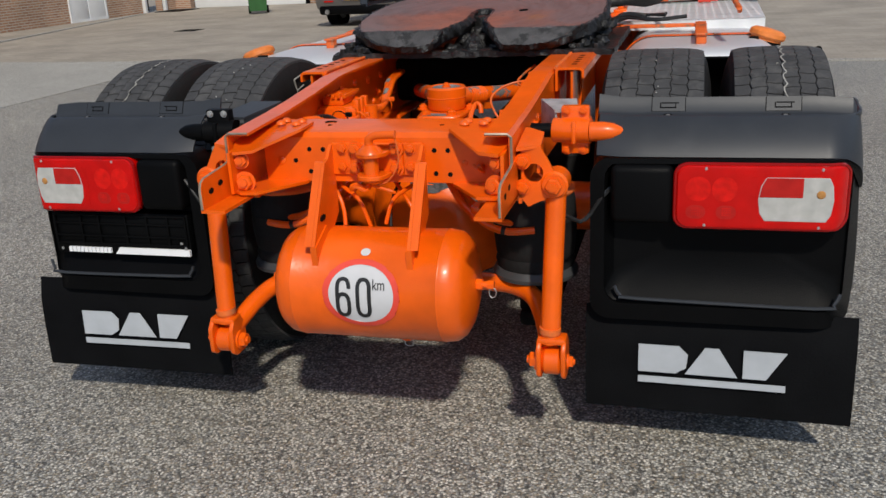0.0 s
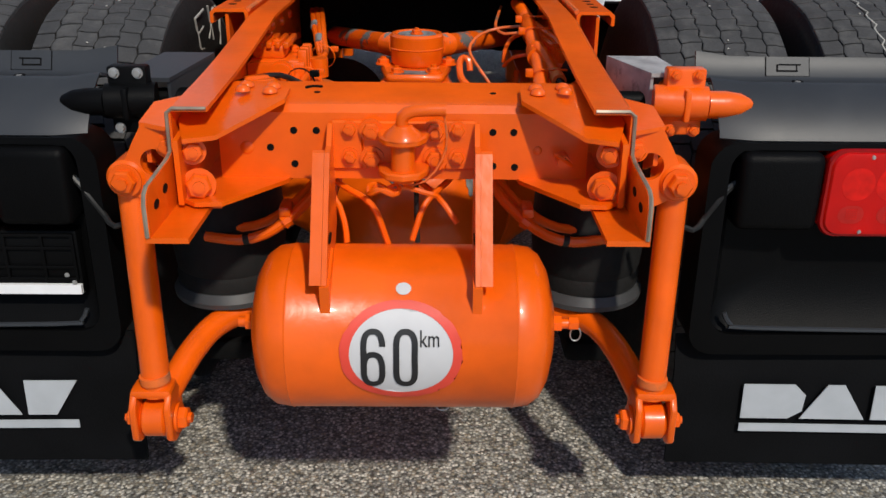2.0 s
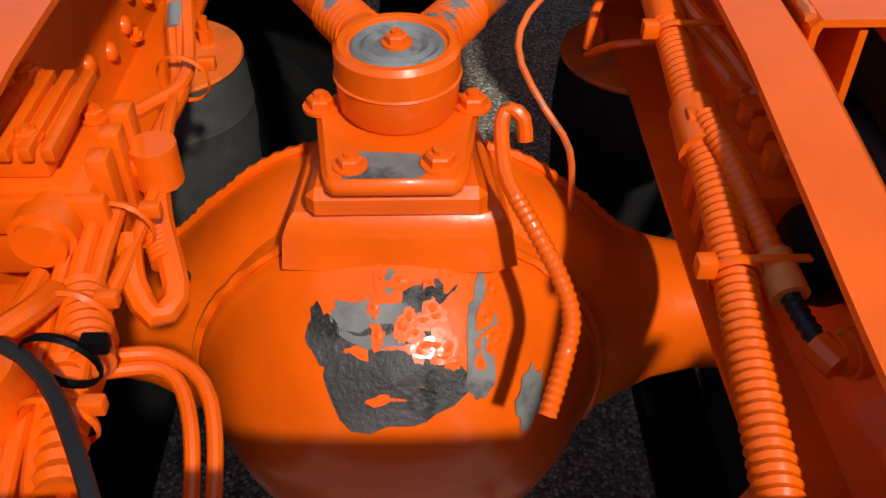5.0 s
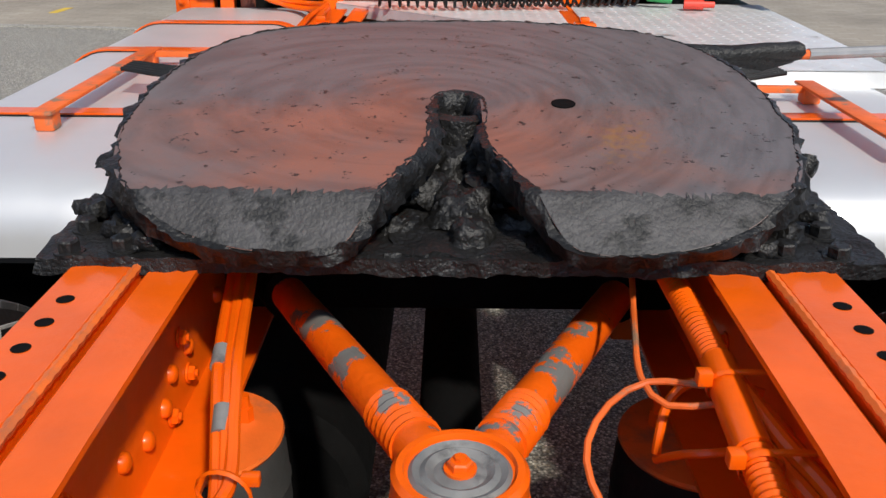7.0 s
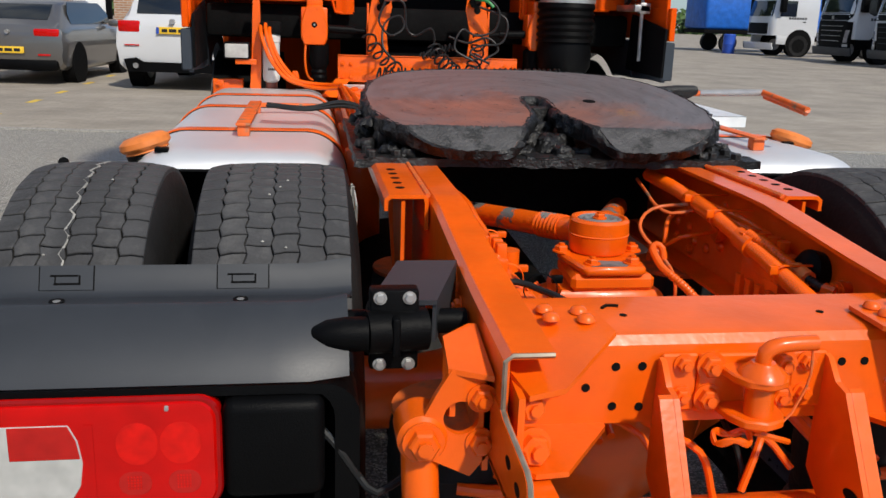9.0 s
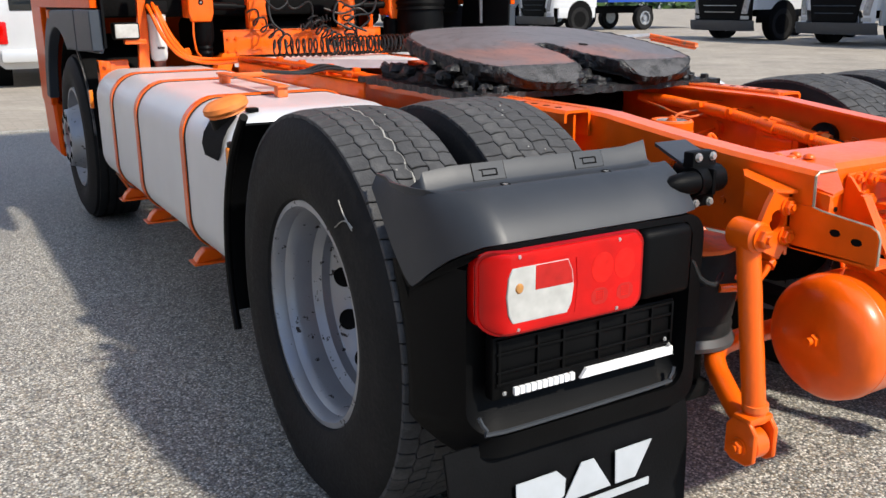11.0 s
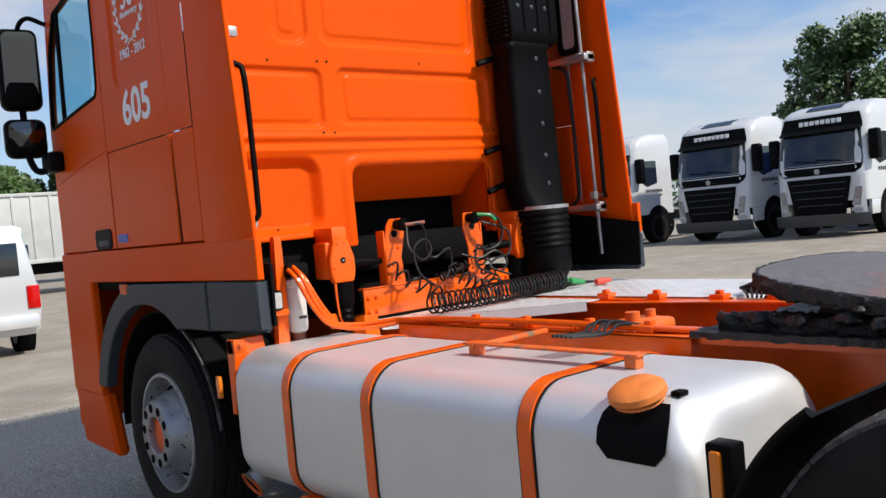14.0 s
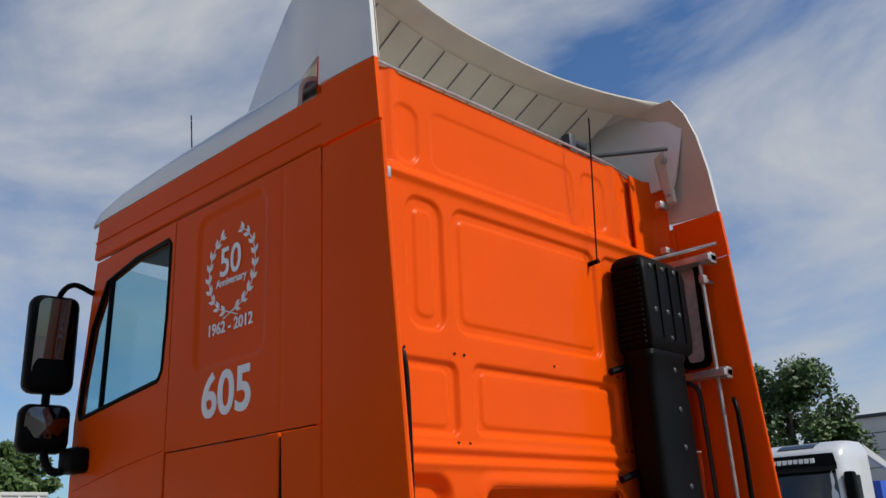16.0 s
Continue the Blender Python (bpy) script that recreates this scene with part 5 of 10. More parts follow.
# rear air tank in its hangers
TANK_Y, TANK_Z, TANK_R = -0.785, 0.513, 0.155
tank = part("air_tank", lathe([(r * TANK_R / 0.16, h * 1.04) for r, h in [(0.02, -0.272), (0.07, -0.268), (0.115, -0.257), (0.142, -0.243), (0.156, -0.225), (0.160, -0.20), (0.160, -0.198), (0.1615, -0.196), (0.160, -0.194), (0.160, 0.194), (0.1615, 0.196), (0.160, 0.198),
                               (0.160, 0.20), (0.156, 0.225), (0.142, 0.243), (0.115, 0.257), (0.07, 0.268), (0.02, 0.272)]], (0, TANK_Y, TANK_Z), (1, 0, 0), 56), "orange", TRUCK)
for s in (-1, 1):
    hg = part("tank_hanger", mx(joined(prism([(0.075, 0.806), (0.132, 0.806), (0.132, 0.897), (0.075, 0.897)], "y", -0.733, -0.725, 0.003),
                                       prism([(-0.731, 0.893), (-0.742, 0.890), (-0.768, 0.861), (-0.795, 0.855), (-0.916, 0.655), (-0.905, 0.600), (-0.78, 0.655), (-0.725, 0.70), (-0.725, 0.80)], "x", 0.128, 0.137),
                                       prism([(-0.795, 0.855), (-0.787, 0.858), (-0.907, 0.657), (-0.916, 0.655)], "x", 0.1375, 0.158)), s), "orange", TRUCK)
    part("weld_foot", mx(prism([(-0.917, 0.652), (-0.912, 0.595), (-0.88, 0.635), (-0.83, 0.665), (-0.83, 0.69)], "x", 0.124, 0.141), s), "orange", hg)
    for side, x in ((-1, 0.1275), (1, 0.1375)):
        placed("bolt_hole", HOLE, Matrix.Translation((s * x, -0.845, 0.715)) @ turn_to((s * side, 0, 0)) @ Matrix.Diagonal((0.9, 1.9, 1, 1)), hg)
    for z in (0.882, 0.831):
        bolt(hg, (s * 0.098, -0.733, z), (0, -1, 0), 1.0)
    part("tank_port", mx(joined(rod((0.278, -0.798, 0.524), (0.298, -0.798, 0.524), 0.016, 6), rod((0.298, -0.798, 0.524), (0.312, -0.798, 0.524), 0.010, 12)), s), "orange", tank)
part("port_plug", rod((0.312, -0.798, 0.524), (0.330, -0.798, 0.524), 0.013, 6), "orange", tank)
part("port_ring", tube([(0.326 + 0.01 * math.cos(a), -0.803, 0.504 + 0.014 * math.sin(a)) for a in np.linspace(0, math.tau, 12)], 0.0015, 5), "zinc", tank)
part("drain_port", rod((0.07, TANK_Y, 0.364), (0.07, TANK_Y, 0.342), 0.014, 6), "orange", tank)
part("drain_ring", tube([(0.075 + 0.013 * math.cos(a), TANK_Y, 0.332 + 0.011 * math.sin(a)) for a in np.linspace(0, math.tau, 12)], 0.0015, 5), "zinc", tank)


def on_tank(u, z_mid, du, dv, lift):
    """A point on the tank's skin: u across, arc dv up from the height z_mid."""
    a = math.asin((z_mid - TANK_Z) / TANK_R) + dv / TANK_R
    r = TANK_R + lift
    return (u + du, TANK_Y - r * math.cos(a), TANK_Z + r * math.sin(a))


def disc_on_tank(u, z, r0, r1, lift, ragged=0.0):
    n, rn = 48, random.Random(4)
    ring = []
    for rr, rag in [(r0 + (r1 - r0) * q / 9, 0) for q in range(9)] + [(r1, ragged)]:
        ring.append([on_tank(u, z, (rr - rag * rn.random() * (rn.random() > 0.5)) * math.cos(math.tau * k / n), 0.89 * (rr - rag * rn.random() * (rn.random() > 0.6)) * math.sin(math.tau * k / n), lift) for k in range(n)])
    return loft(ring, caps=False) if r0 > 0.002 else loft(ring)


part("speed_sticker", disc_on_tank(0.0, 0.534, 0.001, 0.094, 0.0018), "sticker_white", tank, "round white speed sticker")
part("sticker_ring", disc_on_tank(0.0, 0.534, 0.091, 0.109, 0.0026, 0.007), "sticker_red", tank, "ragged red ring")
part("sticker_dot", disc_on_tank(0.003, 0.634, 0.001, 0.0135, 0.002), "sticker_white", tank, "small white dot")


def bent_words(name, text, size, u, z, sx, parent):
    ob = words(name, text, size, "black_ink", Matrix.Identity(4), parent, 0.0006, 0.0020 if size > 0.1 else 0.0)
    for v in ob.data.vertices:
        x, y, w = v.co
        v.co = on_tank(u, z, x * sx, y, 0.0032 + w)
    return ob


def digit(points, u, width=0.0118):
    """A digit of even stroke with round corners, printed on the tank's skin."""
    pts = spline([(x, v, 0) for x, v in points], 0.003)
    rows = [[], []]
    for i, p in enumerate(pts):
        d = (pts[min(i + 1, len(pts) - 1)] - pts[max(i - 1, 0)]).normalized()
        for row, k in zip(rows, (-0.5, 0.5)):
            row.append(on_tank(u, 0.534, 0.90 * (p.x - d.y * width * k), -0.0085 + 0.86 * (p.y + d.x * width * k), 0.0034))
    part("sixty_digit", sheet(rows, 0.0006), "black_ink", tank, "", 60)


loop = lambda lo, hi, w: [(-w, (lo + hi) / 2), (-w, lo + 0.022), (-w + 0.004, lo + 0.007), (-0.006, lo), (0.006, lo), (w - 0.004, lo + 0.007), (w, lo + 0.022), (w, (lo + hi) / 2), (w, hi - 0.022), (w - 0.004, hi - 0.007), (0.006, hi), (-0.006, hi), (-w + 0.004, hi - 0.007), (-w, hi - 0.022), (-w, (lo + hi) / 2)]
digit(loop(-0.057, 0.057, 0.0178), 0.008)
digit(loop(-0.057, 0.010, 0.0178), -0.049)
digit([(-0.0178, -0.03), (-0.0178, 0.0), (-0.0178, 0.035), (-0.0138, 0.050), (-0.006, 0.057), (0.006, 0.057), (0.0138, 0.050), (0.0178, 0.036), (0.0178, 0.028)], -0.049)
bent_words("km_letters", "km", 0.042, 0.050, 0.561, 0.70, tank)

# ---- rear axle, stay and air springs ----
def banjo_ring(x):
    """Cross-section of the axle casing: a tall banjo in the middle that runs out into round tubes."""
    u = abs(x)
    h = float(np.interp(u, (0.0, 0.08, 0.14, 0.19, 0.24, 0.29, 0.34, 0.40, 0.62), (0.262, 0.256, 0.240, 0.208, 0.165, 0.118, 0.092, 0.082, 0.080)))
    d = float(np.interp(u, (0.0, 0.10, 0.20, 0.28, 0.34, 0.40, 0.62), (0.150, 0.148, 0.138, 0.118, 0.094, 0.082, 0.080)))
    return [(x, 0.03 + d * math.copysign(abs(math.cos(a)) ** 0.75, math.cos(a)), 0.512 + h * math.copysign(abs(math.sin(a)) ** 0.85, math.sin(a))) for a in np.linspace(0, math.tau, 41)[:-1]]


axle = part("axle_housing", joined(loft([banjo_ring(x) for x in np.linspace(-0.62, 0.62, 63)]), lathe([(0.235, 0.0), (0.249, 0.012), (0.252, 0.03), (0.252, 0.18), (0.235, 0.215), (0.19, 0.235)], (0, -0.10, 0.512), (0, 1, 0), 64)), "orange", TRUCK, "", 60)
part("axle_cover", lathe([(0.252, 0.0), (0.252, 0.012), (0.245, 0.02), (0.238, 0.032), (0.215, 0.075), (0.185, 0.115), (0.14, 0.15), (0.09, 0.172), (0.02, 0.182)], (0, -0.095, 0.512), (0, -1, 0), 64), "orange", axle, "", 50)
part("weld_seam", tube([(0.256 * math.sin(a), -0.098 + 0.002 * math.sin(a * 31), 0.512 + (0.256 + 0.0015 * math.sin(a * 47)) * math.cos(a)) for a in np.linspace(-1.9, 1.9, 90)], 0.0065, 6, False), "orange", axle)
for sg in (-1, 1):
    part("weld_seam", tube([(sg * u, 0.06, 0.512 + h + 0.002 * math.sin(u * 400)) for u, h in ((0.11, 0.250), (0.14, 0.240), (0.165, 0.226), (0.19, 0.208), (0.215, 0.188), (0.24, 0.165), (0.265, 0.142), (0.29, 0.118), (0.315, 0.104))], 0.009, 6, step=0.008, ribs=0.0025), "orange", axle)
SEAT = [(-0.110, -0.118), (-0.02, -0.126), (0.10, -0.126), (0.124, -0.116), (0.112, 0.0), (0.098, 0.06), (-0.085, 0.06), (-0.100, 0.0)]
seat = part("stay_seat", joined(loft([[(x * 1.10, y * 1.06 - 0.004, 0.735) for x, y in SEAT], [(x * 1.06, y * 1.03, 0.775) for x, y in SEAT], [(x, y, 0.792) for x, y in SEAT], [(x * 0.94, y * 0.94, 0.800) for x, y in SEAT]]),
                                prism([(-0.088, -0.128), (0.102, -0.128), (0.086, 0.05), (-0.072, 0.05)], "z", 0.80, 0.838, 0.010)), "orange", TRUCK)
foot = part("stay_foot", joined(prism([(-0.060, -0.139), (0.072, -0.139), (0.080, -0.118), (0.098, 0.01), (0.080, 0.035), (-0.068, 0.035), (-0.086, 0.01), (-0.068, -0.118)], "z", 0.838, 0.858, 0.006)), "orange", TRUCK)
for x, y in ((-0.039, -0.11), (0.052, -0.108), (0.090, 0.0), (-0.078, 0.0)):
    bolt(foot, (x, y, 0.858), (0, 0, 1), 1.25 if x != -0.039 else 1.1)
part("grey_patch", prism([(-0.045, -0.131), (0.03, -0.131), (0.045, -0.115), (0.03, -0.09), (-0.03, -0.085), (-0.055, -0.105)], "z", 0.858, 0.8592), "grey_worn", foot, "bare grey metal patch")
bush = part("stay_bush", joined(lathe([(0.062, 0.860), (0.066, 0.866), (0.068, 0.90), (0.070, 0.902), (0.068, 0.904), (0.068, 0.932), (0.063, 0.938), (0.056, 0.938), (0.054, 0.932), (0.02, 0.930)], (0.008, 0.004, 0), seg=40)), "orange", TRUCK)
part("rubber_ring", lathe([(0.052, 0.931), (0.047, 0.936), (0.04, 0.932), (0.034, 0.936), (0.026, 0.931), (0.016, 0.934)], (0.008, 0.004, 0), seg=36), "grey_worn", bush, "cracked grey rubber ring")
bolt(bush, (0.008, 0.004, 0.934), (0, 0, 1), 1.0)
for s in (-1, 1):
    arm = [Vector((0.008 + s * 0.012, 0.04, 0.893)), Vector((s * 0.275, 0.62, 0.830))]
    stay = part("stay_arm", rod(arm[0], arm[1], 0.029, 20), "orange_worn", TRUCK)
    part("stay_neck", tube([tuple(arm[0].lerp(arm[1], k)) for k in np.linspace(0.13, 0.26, 13)], 0.0325, 16, False, ribs=0.003), "orange_worn", stay)
    part("stay_end", rod((s * 0.262, 0.60, 0.832), (s * 0.30, 0.68, 0.824), 0.045, 18), "dark", stay, "near-black stay end")
part("front_cross_member", box(-0.385, 0.385, 0.64, 0.74, 0.78, 0.96, 0.02), "dark", TRUCK, "near-black cross member")
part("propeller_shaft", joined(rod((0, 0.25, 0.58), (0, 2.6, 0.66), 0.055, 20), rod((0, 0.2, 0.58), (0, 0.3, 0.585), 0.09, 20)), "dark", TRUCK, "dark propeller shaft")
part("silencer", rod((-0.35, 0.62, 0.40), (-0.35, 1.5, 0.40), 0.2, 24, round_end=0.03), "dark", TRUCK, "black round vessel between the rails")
part("cross_tube", rod((-0.38, 1.05, 0.86), (0.38, 1.05, 0.86), 0.06, 16), "orange_dusty", TRUCK)
for s in (-1, 1):
    for y, zt, r in ((0.37, 0.716, 0.120), (-0.49, 0.71, 0.118)):
        x = s * 0.362 if y > 0 else s * 0.392
        z0 = 0.40 if y > 0 else 0.455
        sp = part("air_spring", lathe([(0.72 * r, z0), (0.95 * r, z0 + 0.02), (r, z0 + 0.05), (0.96 * r, z0 + 0.065), (0.99 * r, z0 + 0.075), (1.01 * r, zt - 0.16), (1.04 * r, zt - 0.12), (1.03 * r, zt - 0.085), (1.045 * r, zt - 0.08), (1.03 * r, zt - 0.075), (1.01 * r, zt - 0.03), (0.97 * r, zt - 0.01), (0.93 * r, zt)], (x, y, 0), seg=40),
                  "bellows" if s < 0 and y > 0 else "rubber", TRUCK, "dusty rubber air spring")
        part("top_plate", lathe([(0.97 * r, zt - 0.006), (r, zt), (0.985 * r, zt + 0.005), (0.05, zt + 0.008)], (x, y, 0), seg=40), "orange_dusty", sp)
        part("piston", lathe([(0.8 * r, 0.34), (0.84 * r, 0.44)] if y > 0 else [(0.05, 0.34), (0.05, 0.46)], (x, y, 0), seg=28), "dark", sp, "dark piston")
        if y < 0:
            part("bead_ring", lathe([(0.80 * r, z0 - 0.004), (1.06 * r, z0), (1.08 * r, z0 + 0.012), (1.0 * r, z0 + 0.03)], (x, y, 0), seg=40), "bumper_grey", sp, "scuffed dark grey bead ring")
        part("air_fitting", joined(rod((x - s * 0.06, y + 0.03, zt), (x - s * 0.06, y + 0.03, zt + 0.03), 0.012, 6), rod((x - s * 0.06, y + 0.03, zt + 0.03), (x - s * 0.06, y + 0.03, zt + 0.05), 0.008, 10)), "orange", sp)
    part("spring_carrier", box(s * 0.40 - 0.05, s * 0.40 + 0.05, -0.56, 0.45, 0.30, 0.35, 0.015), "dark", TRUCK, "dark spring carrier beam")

# ---- fifth wheel ----
FW = Matrix.Translation((0.005, 0.66, 1.140)) @ Matrix.Rotation(radians(8.0), 4, "X")


HALF = [(0.0, 0.428), (0.13, 0.423), (0.26, 0.398), (0.37, 0.347), (0.44, 0.26), (0.478, 0.15), (0.492, 0.02), (0.489, -0.10), (0.470, -0.20), (0.442, -0.275), (0.405, -0.320), (0.355, -0.354), (0.285, -0.374), (0.21, -0.381),
        (0.165, -0.379), (0.139, -0.370), (0.124, -0.352), (0.104, -0.318), (0.078, -0.255), (0.052, -0.19), (0.040, -0.14), (0.037, 0.0), (0.034, 0.02), (0.024, 0.034), (0.010, 0.041)]


def coupling_outline():
    """Round-fronted plate with a throat that opens to the rear."""
    right = [tuple(p)[:2] for p in spline([(x, y, 0) for x, y in HALF], 0.02)]
    return right + [(-x, y) for x, y in reversed(right) if x > 1e-4]


def fold(y):
    """The tail of the plate bends down."""
    k = max(0.0, -0.314 - y)
    return -0.74 * k


out = coupling_outline()
rings = [[(x, y, fold(y)) for x, y in out], [(x * 1.006, y * 1.004, fold(y) - 0.010) for x, y in out], [(x * 0.985, y * 0.985, fold(y) * 0.4 - 0.052) for x, y in out]]
bm = bmesh.new()
bm.faces.new([bm.verts.new((x, y, 0)) for x, y in out])
bmesh.ops.triangulate(bm, faces=bm.faces[:])
for _ in range(6):
    long_edges = [e for e in bm.edges if e.calc_length() > 0.016]
    if long_edges:
        bmesh.ops.subdivide_edges(bm, edges=long_edges, cuts=1)
        bmesh.ops.triangulate(bm, faces=[f for f in bm.faces if len(f.verts) > 3])
for v in bm.verts:
    v.co.z = fold(v.co.y)
top_g = from_bm(bm)
fifth = part("fifth_wheel", moved(top_g, FW), "coupling_top", TRUCK, "worn red-brown coupling plate smeared with black grease", 25)
part("plate_side", moved(loft(rings, caps=False), FW), "grease", fifth, "greasy black side of the plate", 40)
coat = []
for f in top_g[1]:
    c = sum((Vector(top_g[0][i]) for i in f), Vector()) / len(f)
    ragged = 0.010 * noise.noise(Vector((c.x * 30, c.y * 30, 2))) + 0.012 * noise.noise(Vector((c.x * 8, 0, 5)))
    if c.y < -0.308 + ragged:
        coat.append(f)
part("grease_coat", moved(([(x, y, z + 0.0012 + 0.002 * max(0.0, noise.noise(Vector((x * 60, y * 60, 1))))) for x, y, z in top_g[0]], coat), FW), "grease_dull", fifth, "dull black grease on the sloping tail", 60)
placed("bolt_hole", HOLE, FW @ Matrix.Translation((0.165, -0.01, 0.0005)) @ Matrix.Diagonal((1.9, 1.9, 1, 1)), fifth)


def crusted(g, amount, scale, seed, sub=2, cut=0.05):
    """Lumpy, torn relief over a shape."""
    bm = bmesh.new()
    bv = [bm.verts.new(v) for v in g[0]]
    for f in g[1]:
        try:
            bm.faces.new([bv[i] for i in f])
        except ValueError:
            pass
    bmesh.ops.remove_doubles(bm, verts=bm.verts[:], dist=1e-5)
    for _ in range(sub):
        es = [e for e in bm.edges if e.calc_length() > cut]
        if es:
            bmesh.ops.subdivide_edges(bm, edges=es, cuts=1, use_grid_fill=True)
        bmesh.ops.triangulate(bm, faces=[f for f in bm.faces if len(f.verts) > 4])
    bmesh.ops.recalc_face_normals(bm, faces=bm.faces[:])
    bm.normal_update()
    for v in bm.verts:
        p = v.co * scale + Vector((seed, 0, 0))
        v.co += v.normal * (noise.noise(p) * amount + noise.noise(p * 2.7) * amount * 0.5 + noise.noise(p * 6.1) * amount * 0.28)
    return from_bm(bm)


def crust_ring(outline, z_top, z_bot, out_w, seed, bend=True):
    """Grease pressed out over the rim."""
    n = len(outline)
    rings = []
    for k, (o, z) in enumerate(((-0.004, z_top), (out_w * 0.6, z_top - 0.004), (out_w, (z_top + z_bot) / 2), (out_w * 0.7, z_bot), (-0.02, z_bot - 0.010))):
        ring = []
        for i, (x, y) in enumerate(outline):
            d = Vector((outline[(i + 1) % n][0] - outline[i - 1][0], outline[(i + 1) % n][1] - outline[i - 1][1])).normalized()
            nx, ny = -d.y, d.x
            q = noise.noise(Vector((x * 14 + seed, y * 14, k * 0.7)))
            oo = o * (1 + 1.5 * q)
            zz = fold(y) * (1 if k < 2 else 0.45)
            q2 = noise.noise(Vector((x * 47 + seed, y * 47, k * 1.3)))
            q3 = noise.noise(Vector((x * 120 + seed, y * 120, k * 2.1)))
            ring.append((x - nx * (oo + 0.013 * q2 * (k > 0) + 0.006 * q3), y - ny * (oo + 0.013 * q2 * (k > 0) + 0.006 * q3), z + zz + 0.012 * q * (k > 2) + 0.006 * q3 * (k > 1) + 0.003 * q2 * (k < 2)))
        rings.append(ring)
    rings.append(rings[0])
    return loft(rings, caps=False)


dense = []
co = coupling_outline()
for a, b in zip(co, co[1:] + co[:1]):
    m_ = max(1, int((Vector(b) - Vector(a)).length / 0.006))
    dense += [(a[0] + (b[0] - a[0]) * k / m_, a[1] + (b[1] - a[1]) * k / m_) for k in range(m_)]
area = sum(p[0] * q[1] - q[0] * p[1] for p, q in zip(dense, dense[1:] + dense[:1]))
if area < 0:
    dense.reverse()
part("grease_rim", moved(crust_ring(dense, 0.0020, -0.042, 0.010, 3.0), FW), "grease", fifth, "black grease crusted round the rim", 60)


def rough_slab(x0, x1, y0, y1, z0, z1, step, amp, seed, edge=0.012):
    """A slab with a lumpy top and torn edges."""
    nx, ny = max(2, int((x1 - x0) / step)), max(2, int((y1 - y0) / step))
    rows = []
    for j in range(ny + 1):
        row = []
        for i in range(nx + 1):
            x, y = x0 + (x1 - x0) * i / nx, y0 + (y1 - y0) * j / ny
            q = noise.noise(Vector((x * 22 + seed, y * 22, 0))) + 0.6 * noise.noise(Vector((x * 61, y * 61 + seed, 3)))
            e = noise.noise(Vector((x * 40, y * 40, seed)))
            row.append((x + (edge * e if i in (0, nx) else 0), y + (edge * e if j in (0, ny) else 0), z1 + amp * q))
        rows.append(row)
    return sheet(rows[::-1], z1 - z0)


part("mounting_plate", rough_slab(-0.53, 0.555, 0.318, 1.16, 0.996, 1.018, 0.009, 0.0055, 7.0, 0.007), "grease", TRUCK, "corrugated mounting plate caked in grease", 60)
for s in (-1, 1):
    part("pedestal", mx(prism([(0.50, 1.02), (0.84, 1.02), (0.75, 1.13), (0.60, 1.13)], "x", 0.31, 0.40, 0.01), s), "grease", TRUCK, "bearing block caked in grease")
    part("grease_wall", mx(crusted(box(0.395, 0.462, 0.42, 1.10, 1.0, 1.065), 0.022, 26, 5.0 + s, 6, 0.011), s), "grease", TRUCK, "wall of caked black grease", 60)
    for g_ in ([crusted(lathe([(0.004, -r * 0.5), (r * 0.75, -r * 0.15), (r * 0.6, r * 0.3), (0.004, r * 0.42)], (s * x, y, z), seg=14), 0.013, 34, k * 3.1 + s, 3, 0.009)
                                 for k, (x, y, z, r) in enumerate(((0.44, 0.39, 1.03, 0.035), (0.43, 0.47, 1.05, 0.05), (0.485, 0.56, 1.055, 0.05), (0.40, 0.36, 1.025, 0.03), (0.48, 0.66, 1.07, 0.05), (0.50, 0.80, 1.06, 0.045), (0.46, 0.95, 1.06, 0.05), (0.50, 0.45, 1.035, 0.035), (0.49, 0.52, 1.085, 0.035), (0.495, 0.62, 1.10, 0.03)))]):
        part("grease_lump", g_, "grease", TRUCK, "lump of black grease", 60)
for k, (x, y, z, r) in enumerate(((0.01, 0.46, 1.030, 0.050), (-0.04, 0.52, 1.035, 0.045), (0.05, 0.52, 1.035, 0.045), (0.02, 0.39, 1.020, 0.035), (-0.07, 0.43, 1.012, 0.030), (0.09, 0.44, 1.012, 0.030), (0.0, 0.60, 1.05, 0.055))):
    part("throat_grease", crusted(lathe([(0.005, -r * 0.5), (r, -r * 0.15), (r * 0.75, r * 0.5), (0.005, r * 0.65)], (x, y, z), seg=14), 0.015, 34, k * 2.3, 3, 0.009), "grease", fifth, "lump of black grease in the throat", 60)
part("lock_jaw", lathe([(0.052, 0.0), (0.05, 0.045), (0.035, 0.05), (0.033, 0.01)], (0.013, 0.66, 1.075), seg=24), "grease", fifth, "greasy locking jaw")
part("throat_shelf", rough_slab(-0.085, 0.095, 0.33, 0.62, 1.006, 1.020, 0.010, 0.006, 5.0, 0.014), "grease", fifth)
for s in (-1, 1):
    for x, y in ((0.49, 0.335), (0.425, 0.345), (0.495, 0.41)):
        bolt(fifth, (s * x, y, 1.017), (0, 0, 1), 1.2, BOLT_GREASE, "greasy_bolt")
